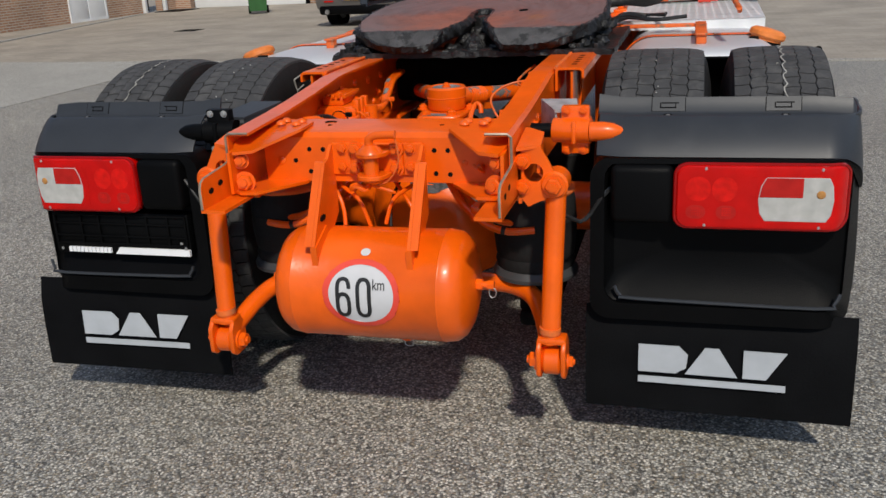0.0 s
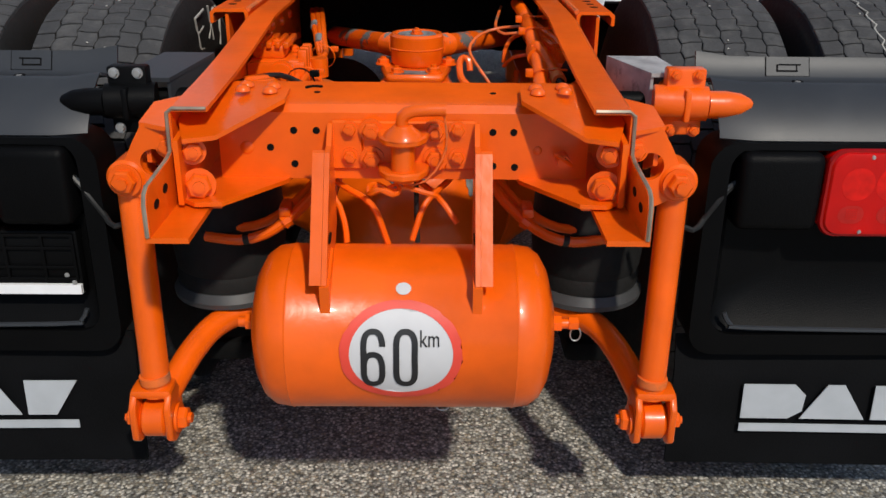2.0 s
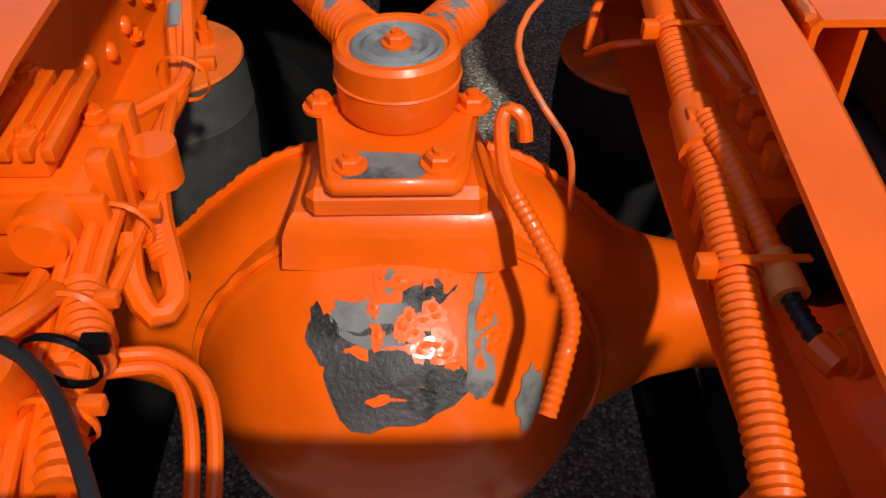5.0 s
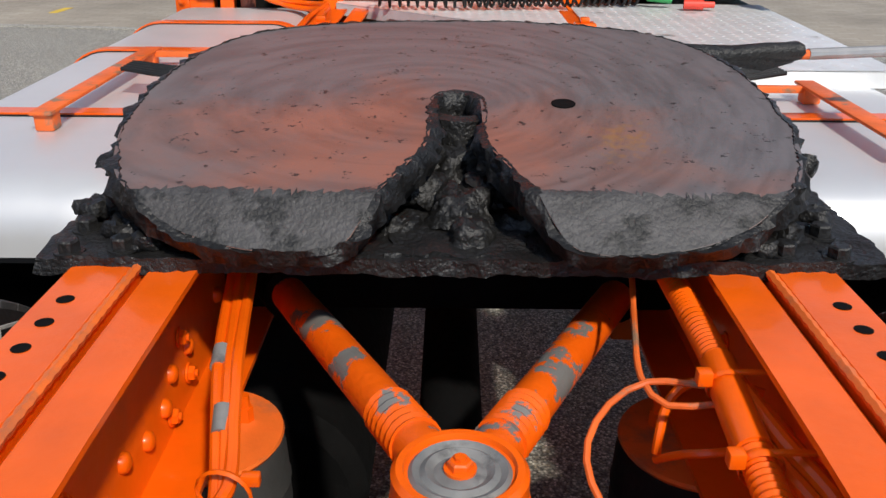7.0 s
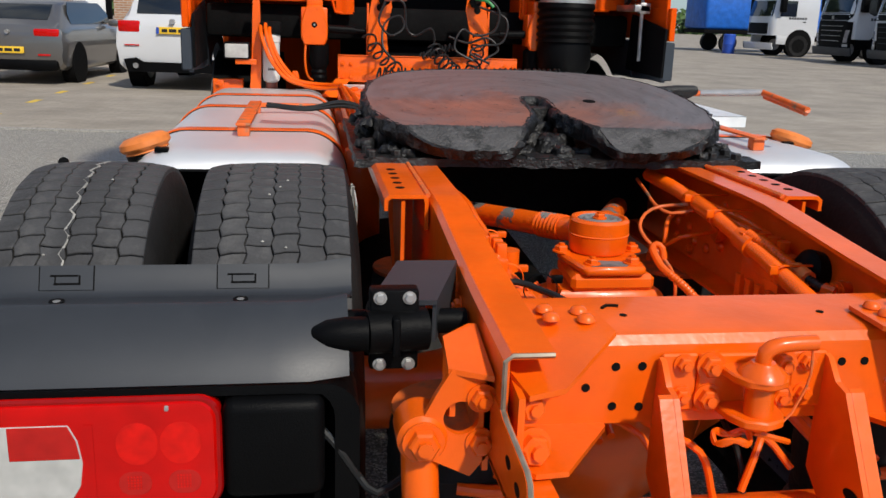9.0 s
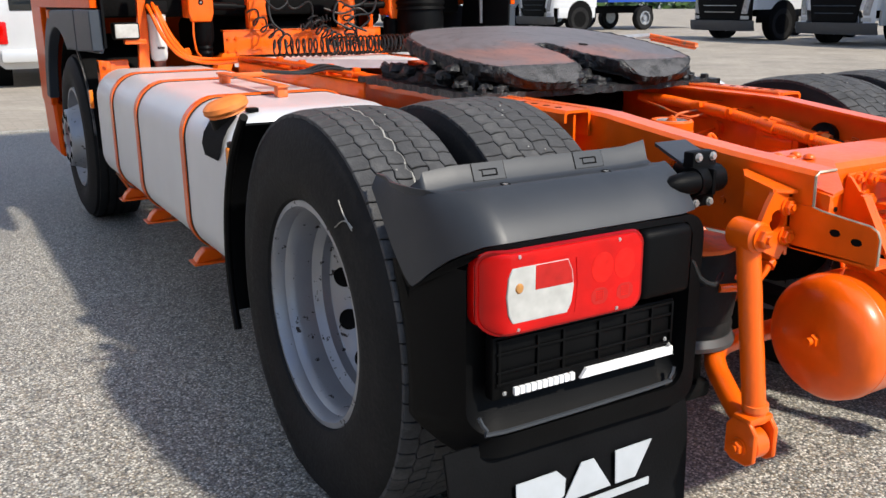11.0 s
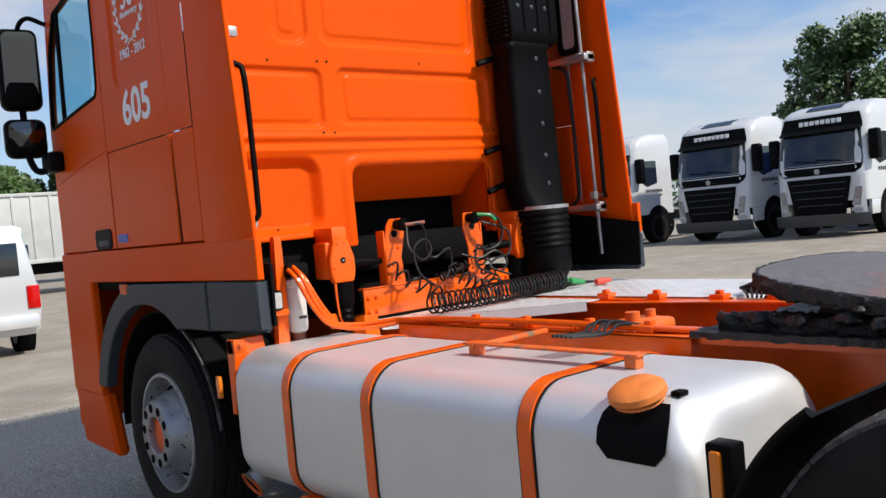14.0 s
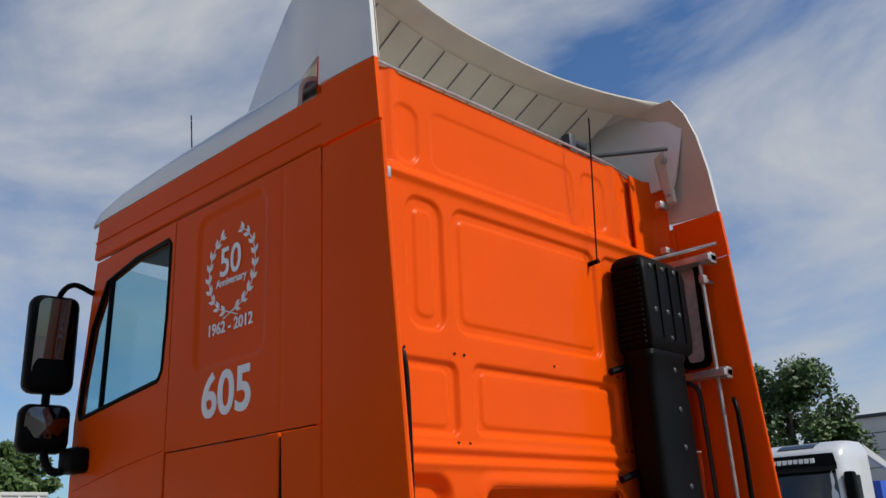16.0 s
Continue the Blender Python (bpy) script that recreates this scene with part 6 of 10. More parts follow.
# release handle
hd = part("release_handle", rod((0.42, 1.06, 1.13), (0.80, 1.13, 1.133), 0.010, 10), "rust_orange", TRUCK, "long release handle, worn orange and bare steel")
part("bare_stretch", rod((0.72, 1.115, 1.133), (0.985, 1.163, 1.136), 0.0115, 10), "steel", hd)
part("grip", joined(rod((0.985, 1.163, 1.136), (1.003, 0.88, 1.102), 0.0115, 12), rod((0.995, 1.16, 1.120), (1.007, 0.90, 1.090), 0.008, 10), rod((1.003, 0.88, 1.102), (1.007, 0.90, 1.090), 0.010, 10)), "rust_orange", hd)
part("handle_grease", crusted(rod((0.42, 1.06, 1.133), (0.69, 1.11, 1.136), 0.022, 12), 0.02, 30, 4.0, 2, 0.03), "grease", hd, "black grease lumps", 60)


# ---- wheels ----
R, AY, HZ = 0.538, 0.045, 0.503


def grounded(g):
    """Presses what would reach below the ground flat, as a loaded tyre is."""
    return [(x, y, max(z, 0.004)) for x, y, z in g[0]], g[1]


def tread_blocks(x0, x1, r, cols, rows, gap, depth, skew, seed, only=None):
    """Blocks of a worn drive tread, as raised pads with grooves between them."""
    rn = random.Random(seed)
    vs, fs = [], []
    wid = (x1 - x0) / cols
    for c in range(cols):
        off = (c % 2) * 0.5 + rn.random() * 0.1
        edge = 1 if c in (0, cols - 1) else 0
        for k in range(rows):
            if only and not only(c, k):
                continue
            a0, a1 = math.tau * (k + off) / rows, math.tau * (k + off + 1) / rows
            ga = gap / r
            sk = skew * (1 if c % 2 else -1) / r
            if only is None:
                off = 0.0
            xs0, xs1 = x0 + wid * c + gap * 0.32, x0 + wid * (c + 1) - gap * 0.32
            zig = 0.0026 * (1 if c % 2 else -1)
            zl, zr = (0.0 if c == 0 else zig), (0.0 if c == cols - 1 else zig)
            am, dm = (a0 + a1) / 2, 0.0022 * (1 if c % 2 else -1) / r
            quad = [(xs0 + zl, a0 + ga / 2), ((xs0 + xs1) / 2, a0 + ga / 2 + sk / 2 + dm), (xs1 + zr, a0 + ga / 2 + sk), (xs1 - zr, am + sk), (xs1 + zr, a1 - ga / 2 + sk),
                    ((xs0 + xs1) / 2, a1 - ga / 2 + sk / 2 + dm), (xs0 + zl, a1 - ga / 2), (xs0 - zl, am)]
            m = len(quad)
            i0 = len(vs)
            h = rn.uniform(-0.0006, 0.0006)
            crown = lambda x: -0.010 * ((x - (x0 + x1) / 2) / ((x1 - x0) / 2)) ** 4
            for rr, sh in ((r - depth, 0.0), (r - 0.0015, 0.0), (r, 0.0018)):
                for x, a in quad:
                    xc = (xs0 + xs1) / 2
                    ac = (a0 + a1) / 2 + sk / 2
                    x2, a2 = x + (xc - x) * sh / 0.02, a + (ac - a) * sh / 0.03
                    q = rr + h + crown(x)
                    vs.append((x2, q * math.sin(a2), q * math.cos(a2)))
            for lv in (0, 1):
                for j in range(m):
                    fs.append((i0 + lv * m + j, i0 + lv * m + (j + 1) % m, i0 + lv * m + m + (j + 1) % m, i0 + lv * m + m + j))
            fs.append(tuple(i0 + 2 * m + j for j in range(m)))
    return vs, fs


def tyre_shape(x0, x1, r, rim):
    """Carcass turned about x; x0 is the inner, x1 the outer sidewall (any order)."""
    d = 1 if x1 > x0 else -1
    w = abs(x1 - x0)
    prof = [(rim, 0.045), (rim + 0.012, 0.02), (rim + 0.03, 0.012), (rim + 0.08, -0.002), (rim + 0.10, 0.003), (rim + 0.13, 0.0), (r - 0.05, 0.012), (r - 0.025, 0.022), (r - 0.014, 0.03)]
    prof = [(q, h) for q, h in prof]
    full = prof + [(r - 0.010, w / 2)] + [(q, w - h) for q, h in reversed(prof)]
    return lathe(full, (x0, 0, 0), (d, 0, 0), 72, False)


def rear_wheel(s, y, z, inner_x, outer_x, outer):
    """One wheel of a twin pair; s is the side of the truck; sits at the axle's height."""
    at = Matrix.Translation((0, y, z))
    lo, hi = sorted((inner_x, outer_x))
    if outer:
        # deep dished disc seen from outside
        f = s
        face = outer_x - s * 0.040
        rim = part("wheel", moved(lathe([(0.300, 0.0), (0.309, 0.004), (0.305, 0.012), (0.290, 0.014), (0.284, 0.002), (0.281, -0.022), (0.272, -0.034), (0.268, -0.052), (0.268, -0.100), (0.258, -0.114), (0.250, -0.124), (0.249, -0.150), (0.242, -0.158), (0.236, -0.150), (0.226, -0.156), (0.204, -0.176),
                                         (0.186, -0.204), (0.174, -0.220), (0.160, -0.226), (0.105, -0.226), (0.105, -0.235), (0.280, -0.24), (0.292, -0.03)], (face, 0, 0), (f, 0, 0), 80, False), at), "silver", TRUCK, "chipped silver steel rim", 28)
        for k in range(10):
            a = math.tau * (k + 0.35) / 10
            p = (face - s * 0.1755, y + 0.2055 * math.sin(a), z + 0.2055 * math.cos(a))
            placed("hand_hole", HAND_HOLE, Matrix.Translation(p) @ turn_to((s, -0.95 * math.sin(a), -0.95 * math.cos(a))), rim)
        for k in range(10):
            a = math.tau * (k + 0.1) / 10
            placed("wheel_nut", NUT_BLACK, Matrix.Translation((face - s * 0.226, y + 0.140 * math.sin(a), z + 0.140 * math.cos(a))) @ turn_to((s, 0, 0)), rim)
        hub = part("hub", moved(lathe([(0.096, -0.236), (0.096, -0.222), (0.072, -0.218), (0.070, -0.206), (0.064, -0.202), (0.02, -0.200)], (face, 0, 0), (f, 0, 0), 40), at), "orange", rim, "orange painted hub flange")
        for k in range(10):
            part("hub_arm", moved(box(-0.013, 0.013, 0.05, 0.104, -0.228, -0.206, 0.004), at @ Matrix.Translation((face, 0, 0)) @ turn_to((s, 0, 0)) @ Matrix.Rotation(math.tau * k / 10, 4, "Z")), "orange", hub)
        for k in range(10):
            a = math.tau * (k + 0.5) / 10
            placed("hub_nut", NUT_BLACK, Matrix.Translation((face - s * 0.220, y + 0.088 * math.sin(a), z + 0.088 * math.cos(a))) @ turn_to((s, 0, 0)) @ Matrix.Diagonal((0.78, 0.78, 0.9, 1)), rim)
        part("centre_screw", moved(lathe([(0.010, -0.201), (0.010, -0.192)], (face, 0, 0), (f, 0, 0), 6), at), "dark", hub)
    else:
        rim = part("wheel", moved(lathe([(0.30, 0.0), (0.28, 0.02), (0.27, 0.10), (0.24, 0.12), (0.10, 0.12), (0.10, 0.14), (0.26, 0.14), (0.29, 0.29)], (lo, 0, 0), (1, 0, 0), 48, False), at), "silver", TRUCK, "silver steel rim")
    ty = part("tyre", grounded(moved(tyre_shape(lo, hi, R, 0.300), at)), "rubber", rim, "black truck tyre with worn block tread")
    # blocks of the upper arc are pieces of their own, those below the guard stay joined
    cols, rows, seen = 6, 72, (60, 24)
    shown = lambda k: s < 0 and (k >= seen[0] or k <= seen[1])
    rest = part("tread", grounded(moved(tread_blocks(lo + 0.024, hi - 0.024, R, cols, rows, 0.0036, 0.010, 0.004, 5, lambda c, k: not shown(k)), at)), "tread", rim, "dusty worn tread blocks", 20)
    rest["kind"] = "stuff"
    rn = random.Random(int(abs(lo) * 100))
    for c in range(cols):
        one = BLOCKS.get((lo, c))
        if one is None:
            g = tread_blocks(lo + 0.024, hi - 0.024, R, cols, rows, 0.0036, 0.010, 0.004, 5, lambda cc, k, c=c: cc == c and k == 0)
            one = BLOCKS[lo, c] = mesh_of("tread_block", g, M["tread"], 20)
        for k in range(rows):
            if shown(k):
                placed("tread_block", one, at @ Matrix.Rotation(-math.tau * k / rows + rn.uniform(-0.0008, 0.0008), 4, "X") @ Matrix.Diagonal((1, 1 + rn.uniform(-0.0012, 0.0012), 1 + rn.uniform(-0.0012, 0.0012), 1)), rim)
    return rim, ty


BLOCKS = {}
# hand holes are near-black discs on the uncut rim, shade put into colour
HAND_HOLE = mesh_of("hand_hole", lathe([(0.031, -0.003), (0.031, 0.0035)], seg=24), M["dark"], 30)
NUT_BLACK = mesh_of("wheel_nut", joined(lathe([(0.021, 0), (0.021, 0.006)], seg=18), lathe([(0.016, 0.006), (0.016, 0.024), (0.012, 0.027)], seg=6), lathe([(0.009, 0.027), (0.009, 0.036)], seg=10)), M["dark"], 30)
rims = {}
for s in (-1, 1):
    rims[s, "o"] = rear_wheel(s, AY, HZ, s * 0.922, s * 1.240, True)
    rims[s, "i"] = rear_wheel(s, AY, HZ, s * 0.545, s * 0.886, False)
    part("brake_drum", lathe([(0.2, 0.0), (0.205, 0.2)], (s * 0.58, AY, HZ), (s, 0, 0), 32), "dark", TRUCK, "dark brake drum")
# stones caught in the tread, chalk marks and a pale crack
rt = random.Random(9)
for s in (-1, 1):
    st_vs = []
    for k in range(9):
        a = rt.uniform(-0.9, 0.6)
        x = s * (rt.choice((0.70, 0.72, 1.05, 1.09)) + rt.uniform(-0.03, 0.03))
        st_vs.append(lathe([(0.001, -0.002), (0.0032, 0), (0.001, 0.0025)], (x, AY + (R + 0.001) * math.sin(a), HZ + (R + 0.001) * math.cos(a)), seg=6))
    for st in st_vs:
        part("stone", st, "chalk", rims[s, "i"][0], "pale stone caught in the tread")
    part("tread_crack", tube([(s * (1.085 + 0.005 * math.sin(a * 57) + 0.003 * (k % 2)), AY + (R - 0.0012) * math.sin(a), HZ + (R - 0.0012) * math.cos(a)) for k, a in enumerate(np.linspace(-1.0, 0.9, 70))], 0.0026, 5, False), "chalk", rims[s, "o"][0], "pale wavy groove worn in the tread")


def side_stroke(points, x, mat, parent, r=0.003, name="chalk_mark"):
    """A chalk line on a tyre's sidewall: points as (radius, degrees from the top towards the rear)."""
    return part(name, tube([(x, AY - q * math.sin(radians(a)), HZ + q * math.cos(radians(a))) for q, a in points], r, 5, step=0.012), mat, parent)


for pts in ([(0.458, 37), (0.452, 41), (0.462, 48)], [(0.388, 40), (0.428, 42), (0.455, 44.5), (0.468, 47.5)]):
    side_stroke(pts, -1.2415, "chalk", rims[-1, "o"][0], 0.0018, "chalk_cross")
xi = -0.5465
for pts in ([(0.47, 4), (0.41, 2)], [(0.47, 4), (0.475, -4)], [(0.44, 3), (0.445, -3)], [(0.41, 2), (0.405, -5)], [(0.48, -8), (0.42, -13)], [(0.42, -8), (0.48, -13)], [(0.485, -15), (0.49, -24)], [(0.487, -19), (0.42, -21)]):
    side_stroke([(0.375 + (q - 0.40) * 1.4, a * 1.35 + 3) for q, a in pts], xi, "chalk", rims[-1, "i"][0], 0.003, "chalk_letter")


# front wheels
def front_wheel(s):
    y, z = 3.83, 0.500
    at = Matrix.Translation((0, y, z))
    face = s * 1.205
    rim = part("wheel", moved(lathe([(0.298, -0.01), (0.307, -0.006), (0.302, 0.004), (0.287, 0.004), (0.281, -0.02), (0.268, -0.05), (0.258, -0.085), (0.248, -0.092), (0.232, -0.080), (0.212, -0.045), (0.192, -0.005), (0.178, 0.03), (0.172, 0.055), (0.168, 0.060), (0.166, 0.056), (0.162, 0.062), (0.100, 0.062), (0.094, 0.056), (0.094, -0.03), (0.28, -0.2)], (face, 0, 0), (s, 0, 0), 64, False), at), "silver", TRUCK, "chipped silver steel front rim", 28)
    for k in range(10):
        a = math.tau * (k + 0.3) / 10
        placed("hand_hole", HAND_HOLE, Matrix.Translation((face - s * 0.058, y + 0.2195 * math.sin(a), z + 0.2195 * math.cos(a))) @ turn_to((s * 0.55, 0.85 * math.sin(a), 0.85 * math.cos(a))) @ Matrix.Diagonal((0.72, 0.72, 1.6, 1)), rim)
        placed("nut_well", NUT_WELL, Matrix.Translation((face + s * 0.0618, y + 0.138 * math.sin(a), z + 0.138 * math.cos(a))) @ turn_to((s, 0, 0)), rim)
    part("hub", moved(lathe([(0.093, -0.02), (0.093, 0.028), (0.078, 0.034), (0.03, 0.036), (0.01, 0.036)], (face, 0, 0), (s, 0, 0), 36), at), "orange", rim, "orange hub cap sunk in the rim")
    part("tyre", moved(tyre_shape(*sorted((s * 0.905, s * 1.222)), 0.5, 0.298), at), "rubber", rim, "black truck tyre")
    part("tread", moved(joined(*[lathe([(0.488, -0.02), (0.501, -0.019), (0.501, 0.019), (0.488, 0.02)], (s * (0.955 + 0.05 * k), 0, 0), (1, 0, 0), 64, False) for k in range(5)]), at), "rubber", rim, "ribbed steering tread")


# near-black disc paints the shaded well round each nut
NUT_WELL = mesh_of("nut_well", joined(lathe([(0.0235, -0.002), (0.0235, 0.0015)], seg=20), lathe([(0.012, 0.0015), (0.012, 0.006)], seg=6)), M["dark"], 30)
for s in (-1, 1):
    front_wheel(s)
part("front_axle", rod((-0.95, 3.83, 0.48), (0.95, 3.83, 0.48), 0.06, 16), "dark", TRUCK)


# ---- rear mudguards with lamps ----
def sorted_ring(ring):
    """Adds points along the long straight sides of an outline, so that it can be bent."""
    out = []
    for (x0, z0), (x1, z1) in zip(ring, ring[1:] + ring[:1]):
        n = max(1, int(math.hypot(x1 - x0, z1 - z0) / 0.02))
        out += [(x0 + (x1 - x0) * k / n, z0 + (z1 - z0) * k / n) for k in range(n)]
    return out


def mudguard(s):
    """Cover, lower housing, lamp, plate holder and flap on one side; written for the right side (x > 0) and mirrored."""
    x0, x1 = 0.590, 1.238
    k = 0.935 if s < 0 else 1.022

    def gx(x):
        """Width of this side's guard, counted from its inner edge."""
        return 0.6 + (x - 0.6) * k if x > 0.6 else x

    def gm(g, s):
        return mx(([(gx(x), y, z) for x, y, z in g[0]], g[1]), s)

    def arc(r, a):
        return (0.045 - r * math.sin(radians(a)), 0.512 + r * math.cos(radians(a)))
    def seam(y):
        """Height of the lower edge of the cover at depth y."""
        return float(np.interp(y, (-0.704, -0.685, -0.62, -0.565, -0.535, -0.510, -0.485, -0.434, -0.345), (0.858, 0.852, 0.815, 0.775, 0.750, 0.735, 0.752, 0.805, 0.915)))
    # the skin runs round the outer rear corner: crest line, then down to the seam and along the tyre
    cx, cy = x1 - 0.105, -0.41
    frac = ((0, 0), (0.05, 0.008), (0.13, 0.045), (0.40, 0.23), (0.70, 0.54), (0.92, 0.84), (1.0, 1.0))
    walk_round = [(x, 0.0) for x in np.linspace(x0, cx, 10)[:-1]] + [(cx, radians(q)) for q in np.linspace(0, 90, 46)] + [(cx, -d) for d in (0.02, 0.045, 0.065)]
    skin = []
    for x, q in walk_round:
        on = max(0.0, q)
        inner = max(0.0, (x0 + 0.07 - x) / 0.07) ** 2
        if q < 0:
            top_, foot_ = (cx + 0.104, cy - q), (cx + 0.122, cy - q)
        else:
            top_, foot_ = (x + 0.104 * math.sin(on), cy - 0.192 * math.cos(on) ** 0.8 + 0.022 * inner), (x + 0.122 * math.sin(on), cy - 0.294 * math.cos(on) ** 0.8)
        zt = 0.946 - 0.008 * math.sin(on) + 0.004 * inner
        zb = seam(foot_[1])
        skin.append([(top_[0] + (foot_[0] - top_[0]) * f, top_[1] + (foot_[1] - top_[1]) * f + 0.018 * inner * f, zt + (zb - zt) * g) for f, g in frac])
    crest = []
    for x, q in walk_round:
        p0 = skin[len(crest)][0]
        flare = max(0.0, (x0 + 0.09 - x) / 0.09) ** 2
        fade = min(1.0, max(0.0, (radians(72) - abs(q)) / radians(22))) if q >= 0 else 0.0
        lipx = min(p0[0], x1 - 0.004) - 0.010 * flare
        crest.append([p0] + [(p0[0] + (lipx - p0[0]) * k, p0[1] + (-0.530 - p0[1]) * k if p0[1] < -0.530 else p0[1], p0[2] - 0.013 * k ** 0.7) for k in (0.3, 0.6, 0.9, 1.0)]
                     + [(lipx, max(p0[1], -0.530) + 0.014, p0[2] - 0.013 + 0.007 * fade), (lipx, max(p0[1], -0.530) + 0.030, p0[2] - 0.013 + (0.043 + 0.007 * flare) * fade)])
    cover = part("mudguard_cover", gm(joined(sheet(skin, -0.006), sheet(crest, 0.006)), s), "blue_black", TRUCK, "weathered blue-black mudguard cover", 50)
    for x in (0.762, 1.048):
        def on_lip(u0, u1, xa, xb, up=0.0012):
            """A strip on the sloping lip, from u0 to u1 of its height."""
            q = lambda u, d: (-0.516 + 0.016 * u - 0.914 * d, 0.940 + 0.036 * u + 0.406 * d)
            return gm(prism([q(u0, -0.002), q(u1, -0.002), q(u1, up), q(u0, up)], "x", x + xa, x + xb), s)
        part("clip_panel", on_lip(0.02, 0.97, -0.042, 0.042, 0.0018), "blue_black", cover)
        part("clip_slot", joined(on_lip(0.22, 0.30, -0.022, 0.020, 0.0028), on_lip(0.55, 0.62, -0.018, 0.026, 0.0028), on_lip(0.24, 0.60, -0.022, -0.019, 0.0028), on_lip(0.26, 0.60, 0.017, 0.019, 0.0028)), "dark", cover)
        part("panel_seam", on_lip(0.0, 0.98, -0.0440, -0.0418, 0.0008), "dark", cover)
        part("panel_seam", on_lip(0.0, 0.98, 0.0418, 0.0440, 0.0008), "dark", cover)
        bolt(cover, (s * gx(x), -0.572, 0.9402), (0, -0.08, 1), 1.15, HOLE, "screw_hole")
        bolt(cover, (s * gx(x), -0.572, 0.9390), (0, -0.08, 1), 0.42, BOLT_DULL, "screw")
    # added hidden plate that stops light shining through the seam under the cover
    part("seam_light_block", gm(prism([(-0.62, 0.72), (-0.50, 0.70), (-0.44, 0.82), (-0.40, 0.895), (-0.58, 0.86)], "x", 1.105, 1.115), s), "dark", cover)
    # lower housing: a frame with a deep recess
    hx0, hx1, hz0, hz1 = 0.575, 1.252, 0.405, 0.853
    o = rounded(hx0, hx1, hz0, hz1, 0.05, 6)
    i1 = rounded(0.612, 1.222, 0.452, 0.846, 0.045, 6)
    i2 = rounded(0.635, 1.200, 0.500, 0.842, 0.035, 6)
    def face(x, z):
        """Rear face of the housing: flat, round the outer corner, then back to the tyre's outline."""
        u = max(0.0, (x - cx) / 0.1195)
        f = cy - 0.292 * max(0.0, 1 - min(1.0, u) ** 2) ** 0.4
        return min(f, 0.045 - math.sqrt(max(0.0, 0.560 ** 2 - (z - 0.503) ** 2)))
    o = sorted_ring(o)
    i1, i2 = sorted_ring(rounded(0.612, 1.205, 0.452, 0.846, 0.045, 6)), sorted_ring(rounded(0.635, 1.185, 0.500, 0.842, 0.035, 6))

    def like(ring, m):
        """The ring with m points at even steps."""
        pts = [Vector((x, z)) for x, z in ring + ring[:1]]
        acc = [0.0]
        for p, q in zip(pts, pts[1:]):
            acc.append(acc[-1] + (q - p).length)
        return [tuple(float(np.interp(acc[-1] * k / m, acc, [p[j] for p in pts])) for j in (0, 1)) for k in range(m)]
    o, i1, i2 = like(o, 120), like(i1, 120), like(i2, 120)
    below = lambda x, z: min(z, seam(face(x, z)) - 0.004) if x > 1.08 else z
    o = [(x, below(x, z)) for x, z in o]
    i1 = [(x, below(x, z) - 0.006 * (z > 0.84)) for x, z in i1]
    front = [(x, face(x, z), z) for x, z in o]
    rim0 = [(x, max(face(x, z) + 0.03, -0.60) if x < 1.235 else face(x, z) + 0.02, z) for x, z in o]
    lip = [(x, face(x, z) - 0.002, z) for x, z in i1]
    deep = [(x, max(-0.655, face(x, z) + 0.035), z) for x, z in i2]
    house = part("lamp_housing", gm(loft([rim0, [(p[0], p[1] + 0.01, p[2]) for p in front], front, lip, [(x, y + 0.012, z) for x, y, z in lip], deep, [(x * 0.5 + 0.455, -0.640, z * 0.5 + 0.33) for x, z in i2]]), s), "black_plastic", TRUCK, "black plastic lamp housing", 40)
    part("shelf_edge", gm(tube([(0.64, -0.700, 0.50), (0.655, -0.703, 0.475), (0.70, -0.705, 0.468), (1.14, -0.703, 0.462), (1.18, -0.698, 0.472), (1.195, -0.69, 0.50)], 0.005, 6), s), "blue_black", house)
    # lamp
    lo = sorted_ring(rounded(0.786, 1.194, 0.679, 0.844, 0.03, 6))
    ls = lambda k, y: [(0.984 + (x - 0.984) * k, y + 0.045 * max(0.0, (0.984 + (x - 0.984) * k - 1.148) / 0.046) ** 1.5, 0.760 + (z - 0.760) * k) for x, z in lo]
    lamp = part("tail_lamp", gm(loft([ls(1.0, -0.65), ls(1.0, -0.712), ls(0.985, -0.722), ls(0.96, -0.727), ls(0.90, -0.728), ls(0.82, -0.728), ls(0.7, -0.728), ls(0.5, -0.728)]), s), "red_lens", TRUCK, "red rear lamp cluster with a clear section")
    rim_pts = ls(0.992, -0.7185)
    part("lamp_rim", gm(tube(rim_pts + rim_pts[:1], 0.0055, 6, False), s), "deep_lens", lamp, "dark red rim of the lamp")
    # clear section towards the outside with a dull red quarter
    co_ = [(1.000, 0.702), (1.140, 0.702), (1.150, 0.72), (1.155, 0.757), (1.151, 0.795), (1.142, 0.814), (1.000, 0.814), (0.988, 0.79), (0.983, 0.757), (0.988, 0.722)]
    part("clear_section", gm(prism(co_, "y", -0.7292, -0.715, 0.001), s), "clear_lens", lamp, "clear lens section")
    part("fog_section", gm(prism([(0.9855, 0.763), (1.085, 0.763), (1.085, 0.813), (1.001, 0.813), (0.990, 0.79)], "y", -0.7300, -0.72, 0.001), s), "pink_lens", lamp, "dull red fog section")
    part("bulb", gm(lathe([(0.011, 0.0), (0.008, 0.003), (0.002, 0.004)], (1.125, -0.7288, 0.772), (0, -1, 0), 16), s), "bulb_amber", lamp, "amber bulb behind the lens")
